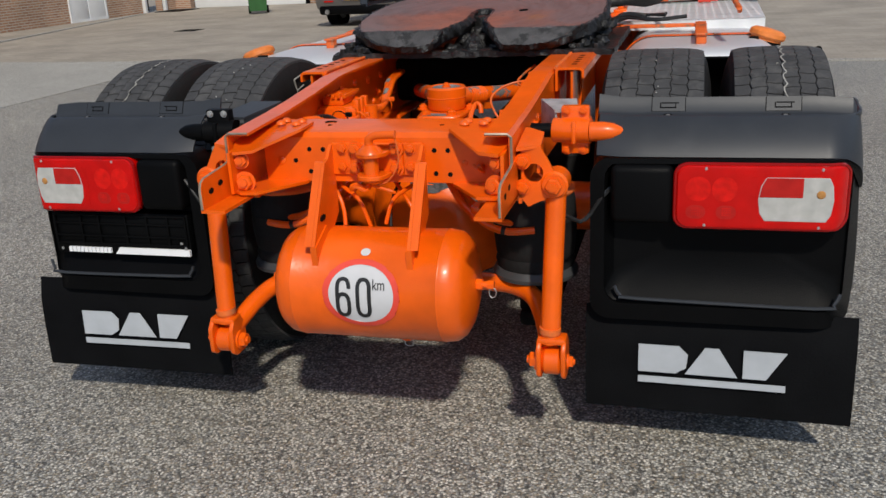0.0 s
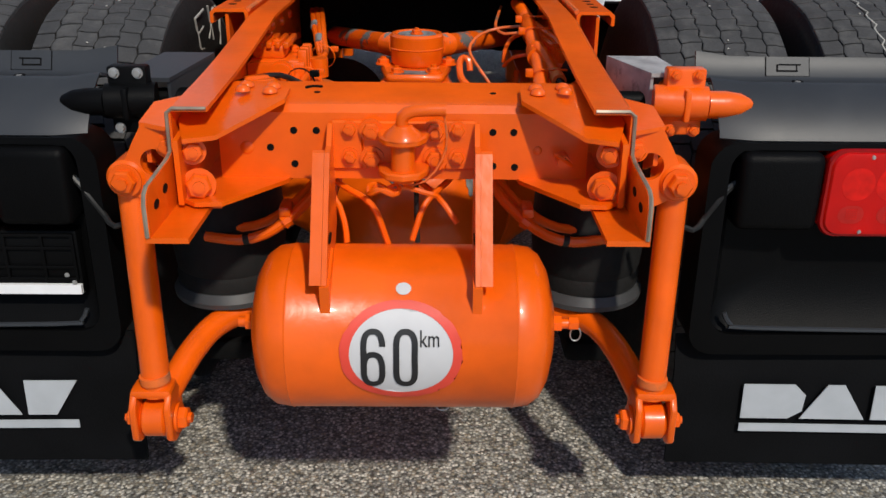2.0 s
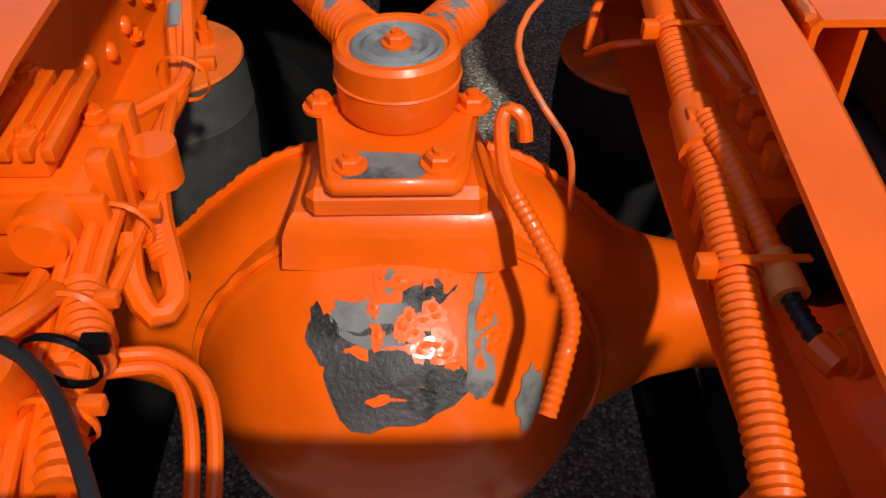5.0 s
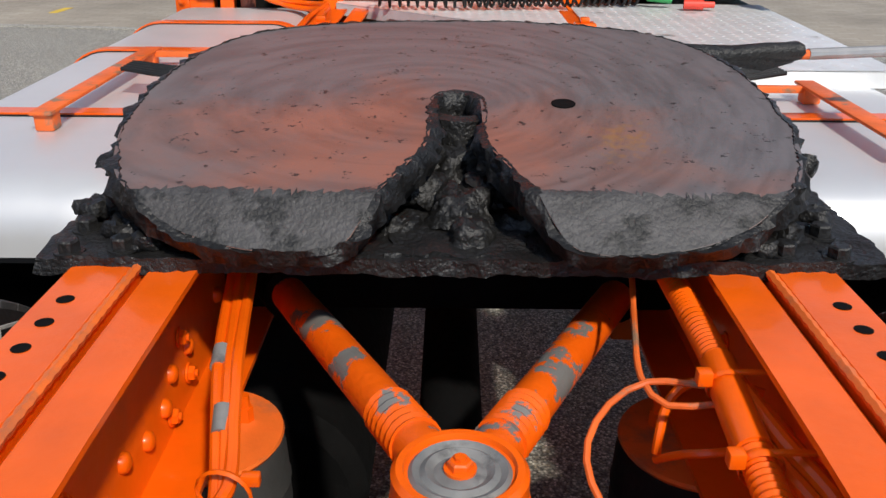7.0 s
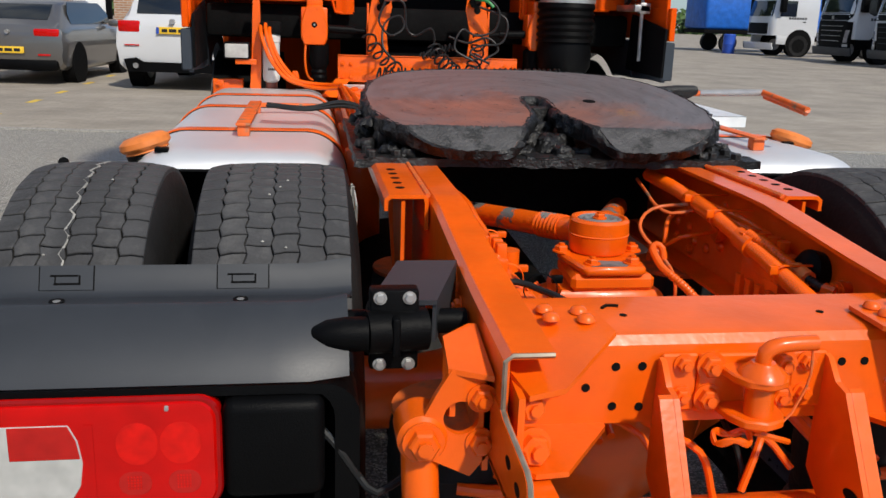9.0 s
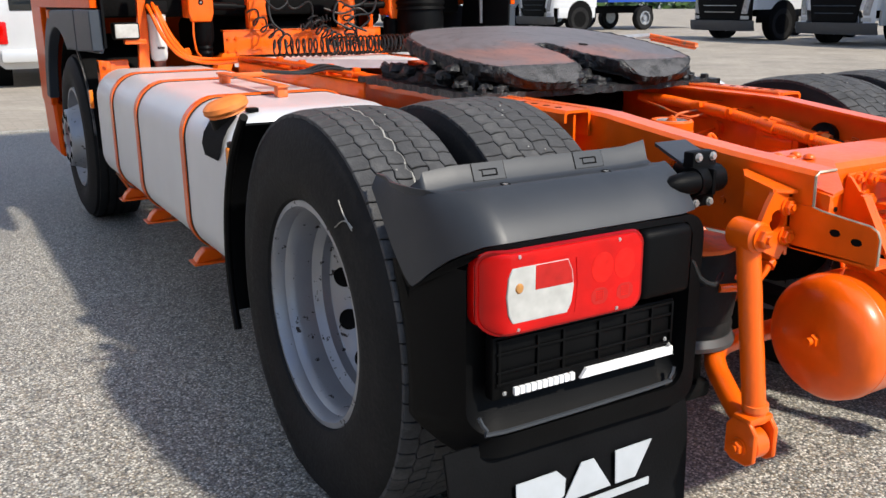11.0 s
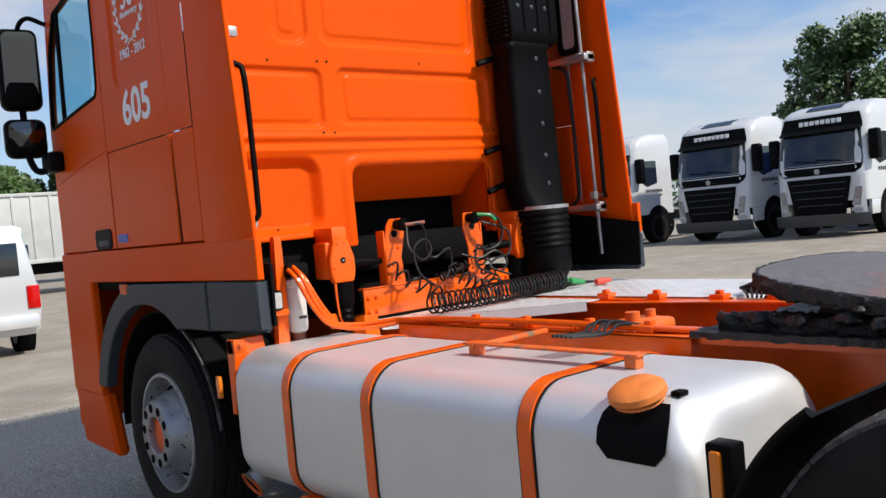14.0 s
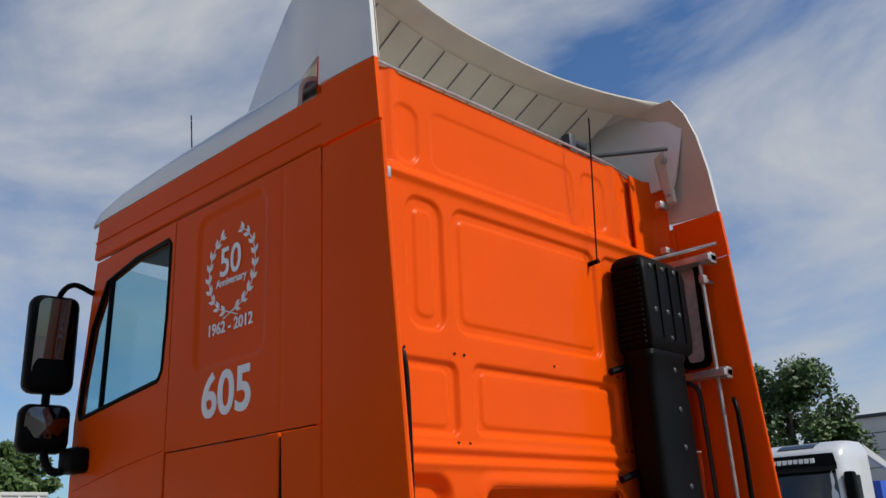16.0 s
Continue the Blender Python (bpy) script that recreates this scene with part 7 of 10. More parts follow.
    for cx, cz in ((0.838, 0.722), (0.910, 0.722)):
        part("reflex", gm(prism(rounded(cx - 0.024, cx + 0.024, cz - 0.018, cz + 0.018, 0.0175, 6), "y", -0.7286, -0.72, 0.0005), s), "pink_lens", lamp, "deep red reflector")
        part("reflector_grid", gm(joined(*[box(cx - 0.0095 + 0.0045 * i, cx - 0.0070 + 0.0045 * i, -0.7294, -0.728, cz - 0.009 + 0.0045 * j, cz - 0.0065 + 0.0045 * j) for i in range(5) for j in range(5)]), s), "red_lens_light", lamp, "grid of small bright prisms")
    for cx in (0.842, 0.905):
        part("lens_dome", gm(prism(rounded(cx - 0.030, cx + 0.030, 0.750, 0.814, 0.029, 6), "y", -0.7285, -0.72, 0.0005), s), "red_lens_light", lamp)
    part("divider", gm(prism([(0.966, 0.70), (0.979, 0.70), (0.974, 0.757), (0.979, 0.814), (0.966, 0.814)], "y", -0.7292, -0.72), s), "red_lens", lamp)
    for x, z in ((0.86, 0.834), (1.125, 0.834), (0.86, 0.688), (1.125, 0.688)):
        bolt(lamp, (s * gx(x), -0.727, z), (0, -1, 0), 0.28, BOLT_ZINC, "screw")
    part("lamp_box", gm(box(0.628, 0.782, -0.725, -0.64, 0.684, 0.838, 0.018, 3), s), "black_plastic", house, "black box beside the lamp")
    part("lamp_cable", gm(tube([(0.632, -0.69, 0.775), (0.60, -0.70, 0.74), (0.575, -0.70, 0.70), (0.55, -0.72, 0.685), (0.505, -0.70, 0.70)], 0.006, 8), s), "hose", house)
    part("cable_sleeve", gm(rod((0.630, -0.69, 0.772), (0.614, -0.695, 0.757), 0.0065, 8), s), "grey_plastic", house)
    # flap with plain bar-and-wedge emblem shapes
    def flap_y(x, z):
        return -0.694 + float(np.interp(z, (0.13, 0.28, 0.36, 0.43), (-0.004, 0.0, 0.006, 0.024))) + 0.008 * math.sin(3 * x)
    flap = part("mud_flap", mx(sheet([[(x, flap_y(x, z), z) for x in np.linspace(0.562, 1.228 if s < 0 else 1.262, 15)] for z in (0.43, 0.395, 0.36, 0.32, 0.28, 0.20, 0.13)], 0.008), s), "flap", TRUCK, "black rubber mud flap with white emblem shapes")
    base, w = (0.708, 0.385) if s > 0 else (-1.071, 0.378)

    def on_flap(poly):
        """A thin white film that follows the flap."""
        g = prism(poly, "y", -0.0115, -0.0095)
        return [(base + x, y + flap_y(abs(base + x), z), z) for x, y, z in g[0]], g[1]
    for poly in ([(0.0, 0.25), (0.10, 0.25), (0.128, 0.268), (0.132, 0.306), (0.108, 0.330), (0.0, 0.330)], [(0.125, 0.25), (0.176, 0.330), (0.212, 0.330), (0.262, 0.25)], [(0.275, 0.25), (0.335, 0.25), (0.385, 0.330), (0.275, 0.330)]):
        part("emblem", on_flap(poly), "emblem_film", flap, "plain white emblem shape")
    for k in range(4):
        part("emblem_bar", on_flap([(w * k / 4, 0.218), (w * (k + 1) / 4, 0.218), (w * (k + 1) / 4, 0.237), (w * k / 4, 0.237)]), "emblem_film", flap, "white bar")
    if s < 0:
        ph = part("plate_holder", joined(box(-1.125, -0.640, -0.690, -0.66, 0.527, 0.664, 0.006)), "black_plastic", house, "empty black plate holder")
        for z in (0.56, 0.585, 0.625, 0.652):
            part("rib", box(-1.118, -0.647, -0.696, -0.688, z, z + 0.006, 0.001), "black_plastic", ph)
        for x in (-1.115, -1.02, -0.955, -0.86, -0.785, -0.712, -0.652):
            part("rib", box(x, x + 0.006, -0.6965, -0.688, 0.56, 0.658, 0.001), "black_plastic", ph)
        part("dealer_bar", prism([(-0.905, 0.531), (-0.643, 0.531), (-0.643, 0.551), (-0.89, 0.551)], "y", -0.6985, -0.689), "white_letter", ph, "white strip")
        for i in range(11):
            part("writing_bar", bars([(-1.075 + 0.0142 * i, -1.075 + 0.0142 * i + 0.0108, 0.533, 0.549)], "y", -0.6982, 0.008), "white_letter", ph)
        for x, z in ((-1.10, 0.543), (-0.655, 0.556), (-0.668, 0.572)):
            bolt(ph, (x, -0.696, z), (0, -1, 0), 0.3, BOLT_ZINC, "screw")
    # bracket clamp with the pointed buffer
    tone = "black_plastic" if s < 0 else "orange"
    dx, dz = (0.006, 0.008) if s < 0 else (0.014, 0.012)
    cl = part("guard_clamp", mx(joined(box(0.475 + dx, 0.555 + dx, -0.648, -0.572, 0.865 + dz, 0.935 + dz, 0.014, 3), box(0.478 + dx, 0.552 + dx, -0.640, -0.607, 0.838 + dz, 0.965 + dz, 0.005), rod((0.472, -0.628, 0.90 + dz), (0.557 + dx, -0.642, 0.90 + dz), 0.033, 24), box(0.508 + dx, 0.520 + dx, -0.672, -0.612, 0.87 + dz, 0.93 + dz, 0.004)), s), tone, TRUCK, "cast clamp of the mudguard")
    part("buffer", mx(lathe([(0.026, 0.0), (0.026, 0.034), (0.022, 0.062), (0.012, 0.082), (0.002, 0.090)], (0.555 + dx, -0.648, 0.90 + dz), (1, 0, 0), 20), s), tone, cl, "pointed stay end")
    for x in (0.493, 0.537):
        for z in (0.848, 0.953):
            bolt(cl, (s * (x + dx), -0.640, z + dz), (0, -1, 0), 0.62 if s < 0 else 0.75, BOLT_ZINC if s < 0 else BOLT)
    rear_x, front_x, zr = ((0.452, 0.556), (0.398, 0.500), 0.945) if s < 0 else ((0.470, 0.534), (0.410, 0.512), 0.962)
    plate = [[(rear_x[0], -0.605, zr), (rear_x[1], -0.605, zr), (rear_x[1], -0.605, zr - 0.008), (rear_x[0], -0.605, zr - 0.008)],
             [(front_x[0], -0.455, 0.967), (front_x[1], -0.455, 0.967), (front_x[1], -0.455, 0.959), (front_x[0], -0.455, 0.959)]]
    side = [[(rear_x[0], -0.600, zr - 0.008), (rear_x[0] + 0.006, -0.600, zr - 0.008), (rear_x[0] + 0.006, -0.600, 0.875), (rear_x[0], -0.600, 0.875)],
            [(front_x[0], -0.455, 0.959), (front_x[0] + 0.006, -0.455, 0.959), (front_x[0] + 0.006, -0.455, 0.90), (front_x[0], -0.455, 0.90)]]
    part("guard_stay", mx(joined(loft(plate), loft(side)), s), "blue_black" if s < 0 else "stay_plate", cl, "folded stay plate of the mudguard")
    part("guard_tube", mx(rod((0.40, -0.572, 0.90), (0.60, -0.572, 0.90), 0.02, 16), s), "black_plastic", cl)
    # front part of the guard between wheel and tank
    part("front_guard", mx(sheet([[(x, y, z) for x in np.linspace(0.56, 1.250, 5)] for y, z in [(0.045 + 0.588 * math.sin(radians(a)), 0.512 + 0.588 * math.cos(radians(a))) for a in (40, 48, 56, 66, 78, 92, 106)]], 0.008), s), "black_plastic", TRUCK, "black mudguard front section")
    part("guard_edge", mx(tube([(1.248, 0.045 + 0.592 * math.sin(radians(a)), 0.512 + 0.592 * math.cos(radians(a))) for a in np.linspace(36, 112, 14)], 0.013, 8), s), "black_plastic", TRUCK)
    part("side_marker", mx(box(1.205, 1.232, 0.625, 0.655, 0.745, 0.868, 0.006), s), "amber", TRUCK, "amber side marker lamp")
    part("marker_base", mx(box(1.16, 1.222, 0.60, 0.67, 0.735, 0.885, 0.008), s), "black_plastic", TRUCK)


for s in (-1, 1):
    mudguard(s)


# ---- fuel tanks ----
def fuel_tank(s, front, label):
    x0, x1, z0, z1 = 0.515, 1.203, 0.380, 0.960
    pr = rounded(x0, x1, z0, z1, 0.145, 9)
    rings = []
    n = 26
    # rear end leans forward at the top to clear the wheel
    def back(z):
        return 0.690 + 0.055 * max(0.0, (z - 0.60) / 0.36) ** 2
    for ins, off in ((0.10, 0.0), (0.065, 0.008), (0.035, 0.024), (0.014, 0.05), (0.003, 0.085), (0.0, 0.12)):
        rings.append([(x + (ins if x < 0.86 else -ins), back(z) + off, z + (ins if z < 0.68 else -ins)) for x, z in pr])
    for y in np.linspace(0.95, front - 0.08, 8):
        rings.append([(x, y, z) for x, z in pr])
    for ins, off in ((0.006, 0.05), (0.02, 0.02), (0.055, 0.0)):
        rings.append([(x + (ins if x < 0.86 else -ins), front - off, z + (ins if z < 0.68 else -ins)) for x, z in pr])
    t = part("fuel_tank", mx(loft(rings), s), "alu", TRUCK, label, 30)
    for y in ((1.27, 2.05, 2.60) if s < 0 else (1.27, 2.0)):
        st = part("tank_strap", mx(loft([[(x + (0.007 if x > 0.86 else -0.007) * k, yy, z + (0.007 if z > 0.68 else -0.007) * k) for x, z in pr] for yy, k in ((y - 0.026, 0.1), (y - 0.025, 1), (y + 0.025, 1), (y + 0.026, 0.1))], caps=False), s), "orange", TRUCK, "orange steel tank strap")
        part("strap_rubber", mx(loft([[(x + (0.003 if x > 0.86 else -0.003) * k, yy, z + (0.003 if z > 0.68 else -0.003) * k) for x, z in pr] for yy, k in ((y - 0.034, 0.1), (y - 0.033, 1), (y + 0.033, 1), (y + 0.034, 0.1))], caps=False), s), "rubber", st, "black rubber strap liner")
        part("strap_foot", mx(joined(prism([(1.09, 0.375), (1.16, 0.388), (1.185, 0.365), (1.20, 0.338), (1.10, 0.342)], "y", y - 0.03, y + 0.03, 0.004), box(1.06, 1.21, y - 0.045, y + 0.045, 0.330, 0.339, 0.002)), s), "orange", st)
        bolt(st, (s * 1.135, y, 0.339), (0, 0, 1), 0.8)
        part("tank_bracket", mx(box(0.395, 0.52, y - 0.03, y + 0.03, 0.40, 0.90, 0.01), s), "orange", st)
    cap_y = 0.91 if s < 0 else 1.20
    # filler cap with a black splash cloth
    cp = part("filler_cap", mx(joined(lathe([(0.062, 0.0), (0.066, 0.012), (0.064, 0.018), (0.072, 0.022), (0.078, 0.030), (0.076, 0.046), (0.060, 0.058), (0.02, 0.062)], (1.132, cap_y, 0.930), (0.30, 0, 1), 32)), s), "cap", TRUCK, "sun-bleached orange filler cap")
    part("filler_neck", mx(lathe([(0.066, -0.04), (0.066, 0.012), (0.058, 0.022)], (1.132, cap_y, 0.930), (0.30, 0, 1), 28), s), "black_plastic", cp)
    part("cap_latch", mx(box(1.06, 1.10, cap_y - 0.10, cap_y - 0.07, 0.950, 0.965, 0.004), s), "black_plastic", cp)
    return t, pr


lt, PR = fuel_tank(-1, 3.09, "brushed aluminium fuel tank held by orange straps")
rt_, _ = fuel_tank(1, 2.30, "brushed aluminium fuel tank on the other side")
def on_side(y, d):
    """A point on the left tank's outer corner at arc distance d down from its top edge."""
    r, cx, cz = 0.145, 1.203 - 0.145, 0.960 - 0.145
    if d < r * math.pi / 2:
        a = math.pi / 2 - d / r
        return (-(cx + (r + 0.002) * math.cos(a)), y, cz + (r + 0.002) * math.sin(a))
    return (-(1.205), y, cz - (d - r * math.pi / 2))
part("splash_cloth", sheet([[on_side(0.90 + u * w, d) for u in np.linspace(-1, 1, 7)] for d, w in ((0.08, 0.085), (0.13, 0.105), (0.17, 0.11), (0.21, 0.108), (0.245, 0.075))], 0.0015), "flap", lt, "black rubber splash cloth under the cap")
for s in (-1, 1):
    # bracket frames on top of the tanks
    y0, y1 = (1.10, 1.87) if s < 0 else (0.90, 1.47)
    part("step_bracket", mx(joined(box(0.838, 0.886, y0, y1, 0.997, 1.005, 0.002), *[box(0.841, 0.883, y, y + 0.045, 0.960, 1.001, 0.006) for y in (y0 + 0.01, y1 - 0.07)], box(0.50, 0.89, y1 - 0.06, y1 - 0.04, 0.985, 1.002, 0.003)), s), "rust_orange", TRUCK, "worn orange bracket lying across the tank straps")
    for k in range(5):
        part("cable", mx(tube([(0.40, 1.42 + 0.02 * k, 1.01), (0.52, 1.45 + 0.03 * k, 1.03 + 0.01 * (k % 2)), (0.66, 1.40 + 0.025 * k, 1.02), (0.80, 1.43 + 0.02 * k, 1.03)], 0.006, 6), s), "hose", TRUCK, "black cable across the tank")

# chequer-plate deck behind the cab
def inside(poly, x, y):
    """Whether a point lies within an outline."""
    hit = False
    for (x0, y0), (x1, y1) in zip(poly, poly[1:] + poly[:1]):
        if (y0 > y) != (y1 > y) and x < x0 + (y - y0) * (x1 - x0) / (y1 - y0):
            hit = not hit
    return hit


def deck(poly, z, name, label):
    """Chequer plate of any outline with a folded edge along its first side."""
    d = part(name, prism(poly, "z", z - 0.004, z, 0.001), "chequer", TRUCK, label)
    vs, fs = [], []
    px = 0.042
    lo, hi = [min(p[k] for p in poly) for k in (0, 1)], [max(p[k] for p in poly) for k in (0, 1)]
    for i in range(int((hi[0] - lo[0]) / px)):
        for j in range(int((hi[1] - lo[1]) / px)):
            cx, cy = lo[0] + px * (i + 0.5), lo[1] + px * (j + 0.5)
            if not all(inside(poly, cx + ex, cy + ey) for ex in (-0.02, 0.02) for ey in (-0.02, 0.02)):
                continue
            a = math.pi / 4 if (i + j) % 2 else -math.pi / 4
            u = Vector((math.cos(a), math.sin(a)))
            w = Vector((-u.y, u.x))
            k = len(vs)
            c = Vector((cx, cy))
            for q in (c - u * 0.016, c + w * 0.005, c + u * 0.016, c - w * 0.005):
                vs.append((q.x, q.y, z))
            vs.append((cx, cy, z + 0.0022))
            fs += [(k, k + 1, k + 4), (k + 1, k + 2, k + 4), (k + 2, k + 3, k + 4), (k + 3, k, k + 4)]
    st = part("raised_pattern", (vs, fs), "chequer", d)
    st["kind"] = "stuff"
    (ax, ay), (bx_, by_) = poly[0], poly[1]
    part("folded_edge", loft([[(ax, ay, z), (bx_, by_, z), (bx_, by_, z - 0.045), (ax, ay, z - 0.045)], [(ax, ay + 0.004, z), (bx_, by_ + 0.004, z), (bx_, by_ + 0.004, z - 0.045), (ax, ay + 0.004, z - 0.045)]]), "chequer", d)
    return d


deck([(-0.465, 2.93), (0.30, 2.30), (0.44, 2.30), (0.44, 3.0), (-0.465, 3.0)], 0.992, "deck_plate", "scuffed aluminium chequer-plate deck, cut off slantwise, on the rails")
deck([(0.45, 1.60), (1.16, 1.60), (1.20, 2.88), (0.45, 2.88)], 1.002, "deck_plate", "aluminium chequer-plate deck over the battery box")
part("battery_box", box(0.52, 1.20, 2.36, 3.2, 0.42, 1.0, 0.03), "black_plastic", TRUCK, "black battery box under the deck")


# ---- cab ----
CX = 1.25


def soft_box(U, V, u0, u1, v0, v1, r, edge):
    """1 inside a rounded rectangle, 0 outside, with a soft step of the given width."""
    cu, cv, hu, hv = (u0 + u1) / 2, (v0 + v1) / 2, (u1 - u0) / 2 - r, (v1 - v0) / 2 - r
    du, dv = np.abs(U - cu) - hu, np.abs(V - cv) - hv
    d = np.hypot(np.maximum(du, 0), np.maximum(dv, 0)) + np.minimum(np.maximum(du, dv), 0) - r
    t = np.clip(0.5 - d / edge, 0, 1)
    return t * t * (3 - 2 * t)


def height_sheet(us, vs_, h, point, keep=None):
    """A pressed panel: a grid of points with relief; keep masks faces."""
    nu, nv = len(us), len(vs_)
    pts = [point(us[i], vs_[j], h[j, i]) for j in range(nv) for i in range(nu)]
    fs = []
    for j in range(nv - 1):
        for i in range(nu - 1):
            if keep is None or keep[j, i]:
                fs.append((j * nu + i, j * nu + i + 1, (j + 1) * nu + i + 1, (j + 1) * nu + i))
    return pts, fs


# back wall
bx = np.arange(-1.14, 1.1401, 0.0075)
bz = np.arange(1.36, 3.4801, 0.0075)
U, V = np.meshgrid(bx, bz)
rel = np.zeros_like(U)
for u0, u1, v0, v1, r, e, d in ((-0.52, 0.50, 2.365, 2.905, 0.07, 0.022, 0.016), (-0.785, -0.585, 2.36, 2.905, 0.07, 0.022, 0.016), (0.56, 0.80, 2.36, 2.905, 0.07, 0.022, 0.016),
                                (-0.43, 0.59, 1.965, 2.245, 0.04, 0.024, 0.018), (-1.0, -0.53, 1.955, 2.235, 0.04, 0.024, 0.018), (0.65, 1.02, 1.965, 2.245, 0.04, 0.024, 0.018),
                                (-0.58, 0.44, 3.085, 3.355, 0.06, 0.02, 0.006), (-0.80, -0.66, 3.075, 3.335, 0.06, 0.025, 0.010), (0.52, 0.72, 3.07, 3.37, 0.06, 0.025, 0.010), (0.90, 1.05, 3.1, 3.38, 0.05, 0.025, 0.010),
                                (-1.02, -0.60, 1.46, 1.79, 0.07, 0.06, 0.05)):
    rel += d * soft_box(U, V, u0, u1, v0, v1, r, e)
# inner raised field within each recess
for u0, u1, v0, v1 in ((-0.475, 0.455, 2.41, 2.86), (-0.735, -0.635, 2.41, 2.855), (-0.385, 0.545, 1.995, 2.215), (-0.95, -0.58, 1.985, 2.205)):
    rel -= 0.008 * soft_box(U, V, u0, u1, v0, v1, 0.035, 0.016)
# horizontal beads and the step under the roof band
for z, w, d in ((1.905, 0.03, -0.010), (1.845, 0.03, -0.012), (1.875, 0.03, 0.008)):
    rel += d * np.exp(-((V - z) / w * 1.7) ** 2)
step = np.clip((V - 3.005) / 0.05, 0, 1)
rel += 0.045 * step * step * (3 - 2 * step) - 0.018 * np.exp(-((V - 2.985) / 0.022) ** 2)
# roof band narrows to a column towards the right end
rel += 0.07 * np.clip((np.abs(U - 0.02) - 0.80) / 0.28, 0, 1) ** 2 * step - 0.012 * np.exp(-((np.abs(U) - 0.81) / 0.03) ** 2) * step
arch = soft_box(U, V, -0.405, 0.535, 0.9, 1.762, 0.07, 0.004) > 0.5
frame_bead = soft_box(U, V, -0.455, 0.585, 0.9, 1.81, 0.11, 0.05) - soft_box(U, V, -0.41, 0.54, 0.9, 1.765, 0.075, 0.03)
rel -= 0.014 * np.clip(frame_bead, 0, 1)
low = (V < 1.425) & ((U < -0.50) | (U > 0.62))
keep = ~(arch | low)
back = part("cab_back_wall", height_sheet(bx, bz, rel, lambda u, v, h: (u, 3.155 + h, v), keep), "orange_cab", TRUCK, "glossy orange pressed rear wall of the cab", 80)
part("wall_core", joined(box(-1.16, 1.16, 3.225, 3.25, 1.78, 3.47), box(-1.16, -0.43, 3.225, 3.25, 1.43, 1.78), box(0.56, 1.16, 3.225, 3.25, 1.43, 1.78)), "orange_cab", back)
part("arch_rim", tube([(-0.405, 3.16, 1.37), (-0.405, 3.16, 1.69), (-0.385, 3.16, 1.745), (-0.335, 3.16, 1.762), (0.465, 3.16, 1.762), (0.515, 3.16, 1.745), (0.535, 3.16, 1.69), (0.535, 3.16, 1.37)], 0.008, 8, step=0.04), "orange_cab", back)
part("arch_hood", sheet([[(x, y, z) for x in np.linspace(-0.40, 0.53, 4)] for y, z in ((3.16, 1.758), (3.20, 1.735), (3.25, 1.70), (3.31, 1.655), (3.36, 1.61), (3.385, 1.585))], 0.006), "orange_cab", back)
for pts in ([(-1.05, 3.158, 1.425), (-0.75, 3.155, 1.425), (-0.60, 3.15, 1.43), (-0.52, 3.155, 1.445), (-0.50, 3.155, 1.37), (-0.42, 3.155, 1.365)], [(1.05, 3.158, 1.425), (0.75, 3.155, 1.425), (0.63, 3.155, 1.44), (0.62, 3.155, 1.37), (0.54, 3.155, 1.365)]):
    part("lower_edge", tube(pts, 0.008, 6, step=0.03), "orange_cab", back)
part("top_seal", tube([(-1.10, 3.19, 3.482), (-0.6, 3.19, 3.484), (0.0, 3.19, 3.486), (0.7, 3.19, 3.486), (1.10, 3.22, 3.482)], 0.007, 6), "zinc", back, "pale roof seal")
for x, z in ((-0.545, 2.275), (-0.49, 2.275), (0.10, 2.29), (0.60, 2.29), (0.65, 2.29), (-0.545, 1.925), (-0.48, 1.925), (0.61, 1.935), (0.66, 1.935), (-0.82, 2.27), (-0.85, 1.47), (-0.55, 1.90)):
    placed("wall_hole", HOLE, Matrix.Translation((x, 3.1525, z)) @ turn_to((0, -1, 0)) @ Matrix.Diagonal((0.6, 0.6, 2, 1)), back)
# tunnel behind the arch, under the cab: its shade is put into near-black colour
part("engine_tunnel", box(-0.46, 0.58, 3.50, 3.52, 1.0, 1.8), "dark", TRUCK, "near-black panel for the shaded engine tunnel")
for x in (-0.44, 0.56):
    part("tunnel_side", box(x - 0.012, x + 0.012, 3.19, 3.50, 1.36, 1.8), "orange_cab", TRUCK)
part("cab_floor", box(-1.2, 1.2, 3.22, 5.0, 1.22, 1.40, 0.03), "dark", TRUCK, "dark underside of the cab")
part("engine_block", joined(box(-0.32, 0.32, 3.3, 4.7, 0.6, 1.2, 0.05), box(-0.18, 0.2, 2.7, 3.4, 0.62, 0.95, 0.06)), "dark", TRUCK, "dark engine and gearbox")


def side_x(y):
    """The cab's side tapers a little towards the front."""
    return CX - 0.012 * max(0.0, y - 4.2) - 0.03 * max(0.0, y - 4.8) ** 2


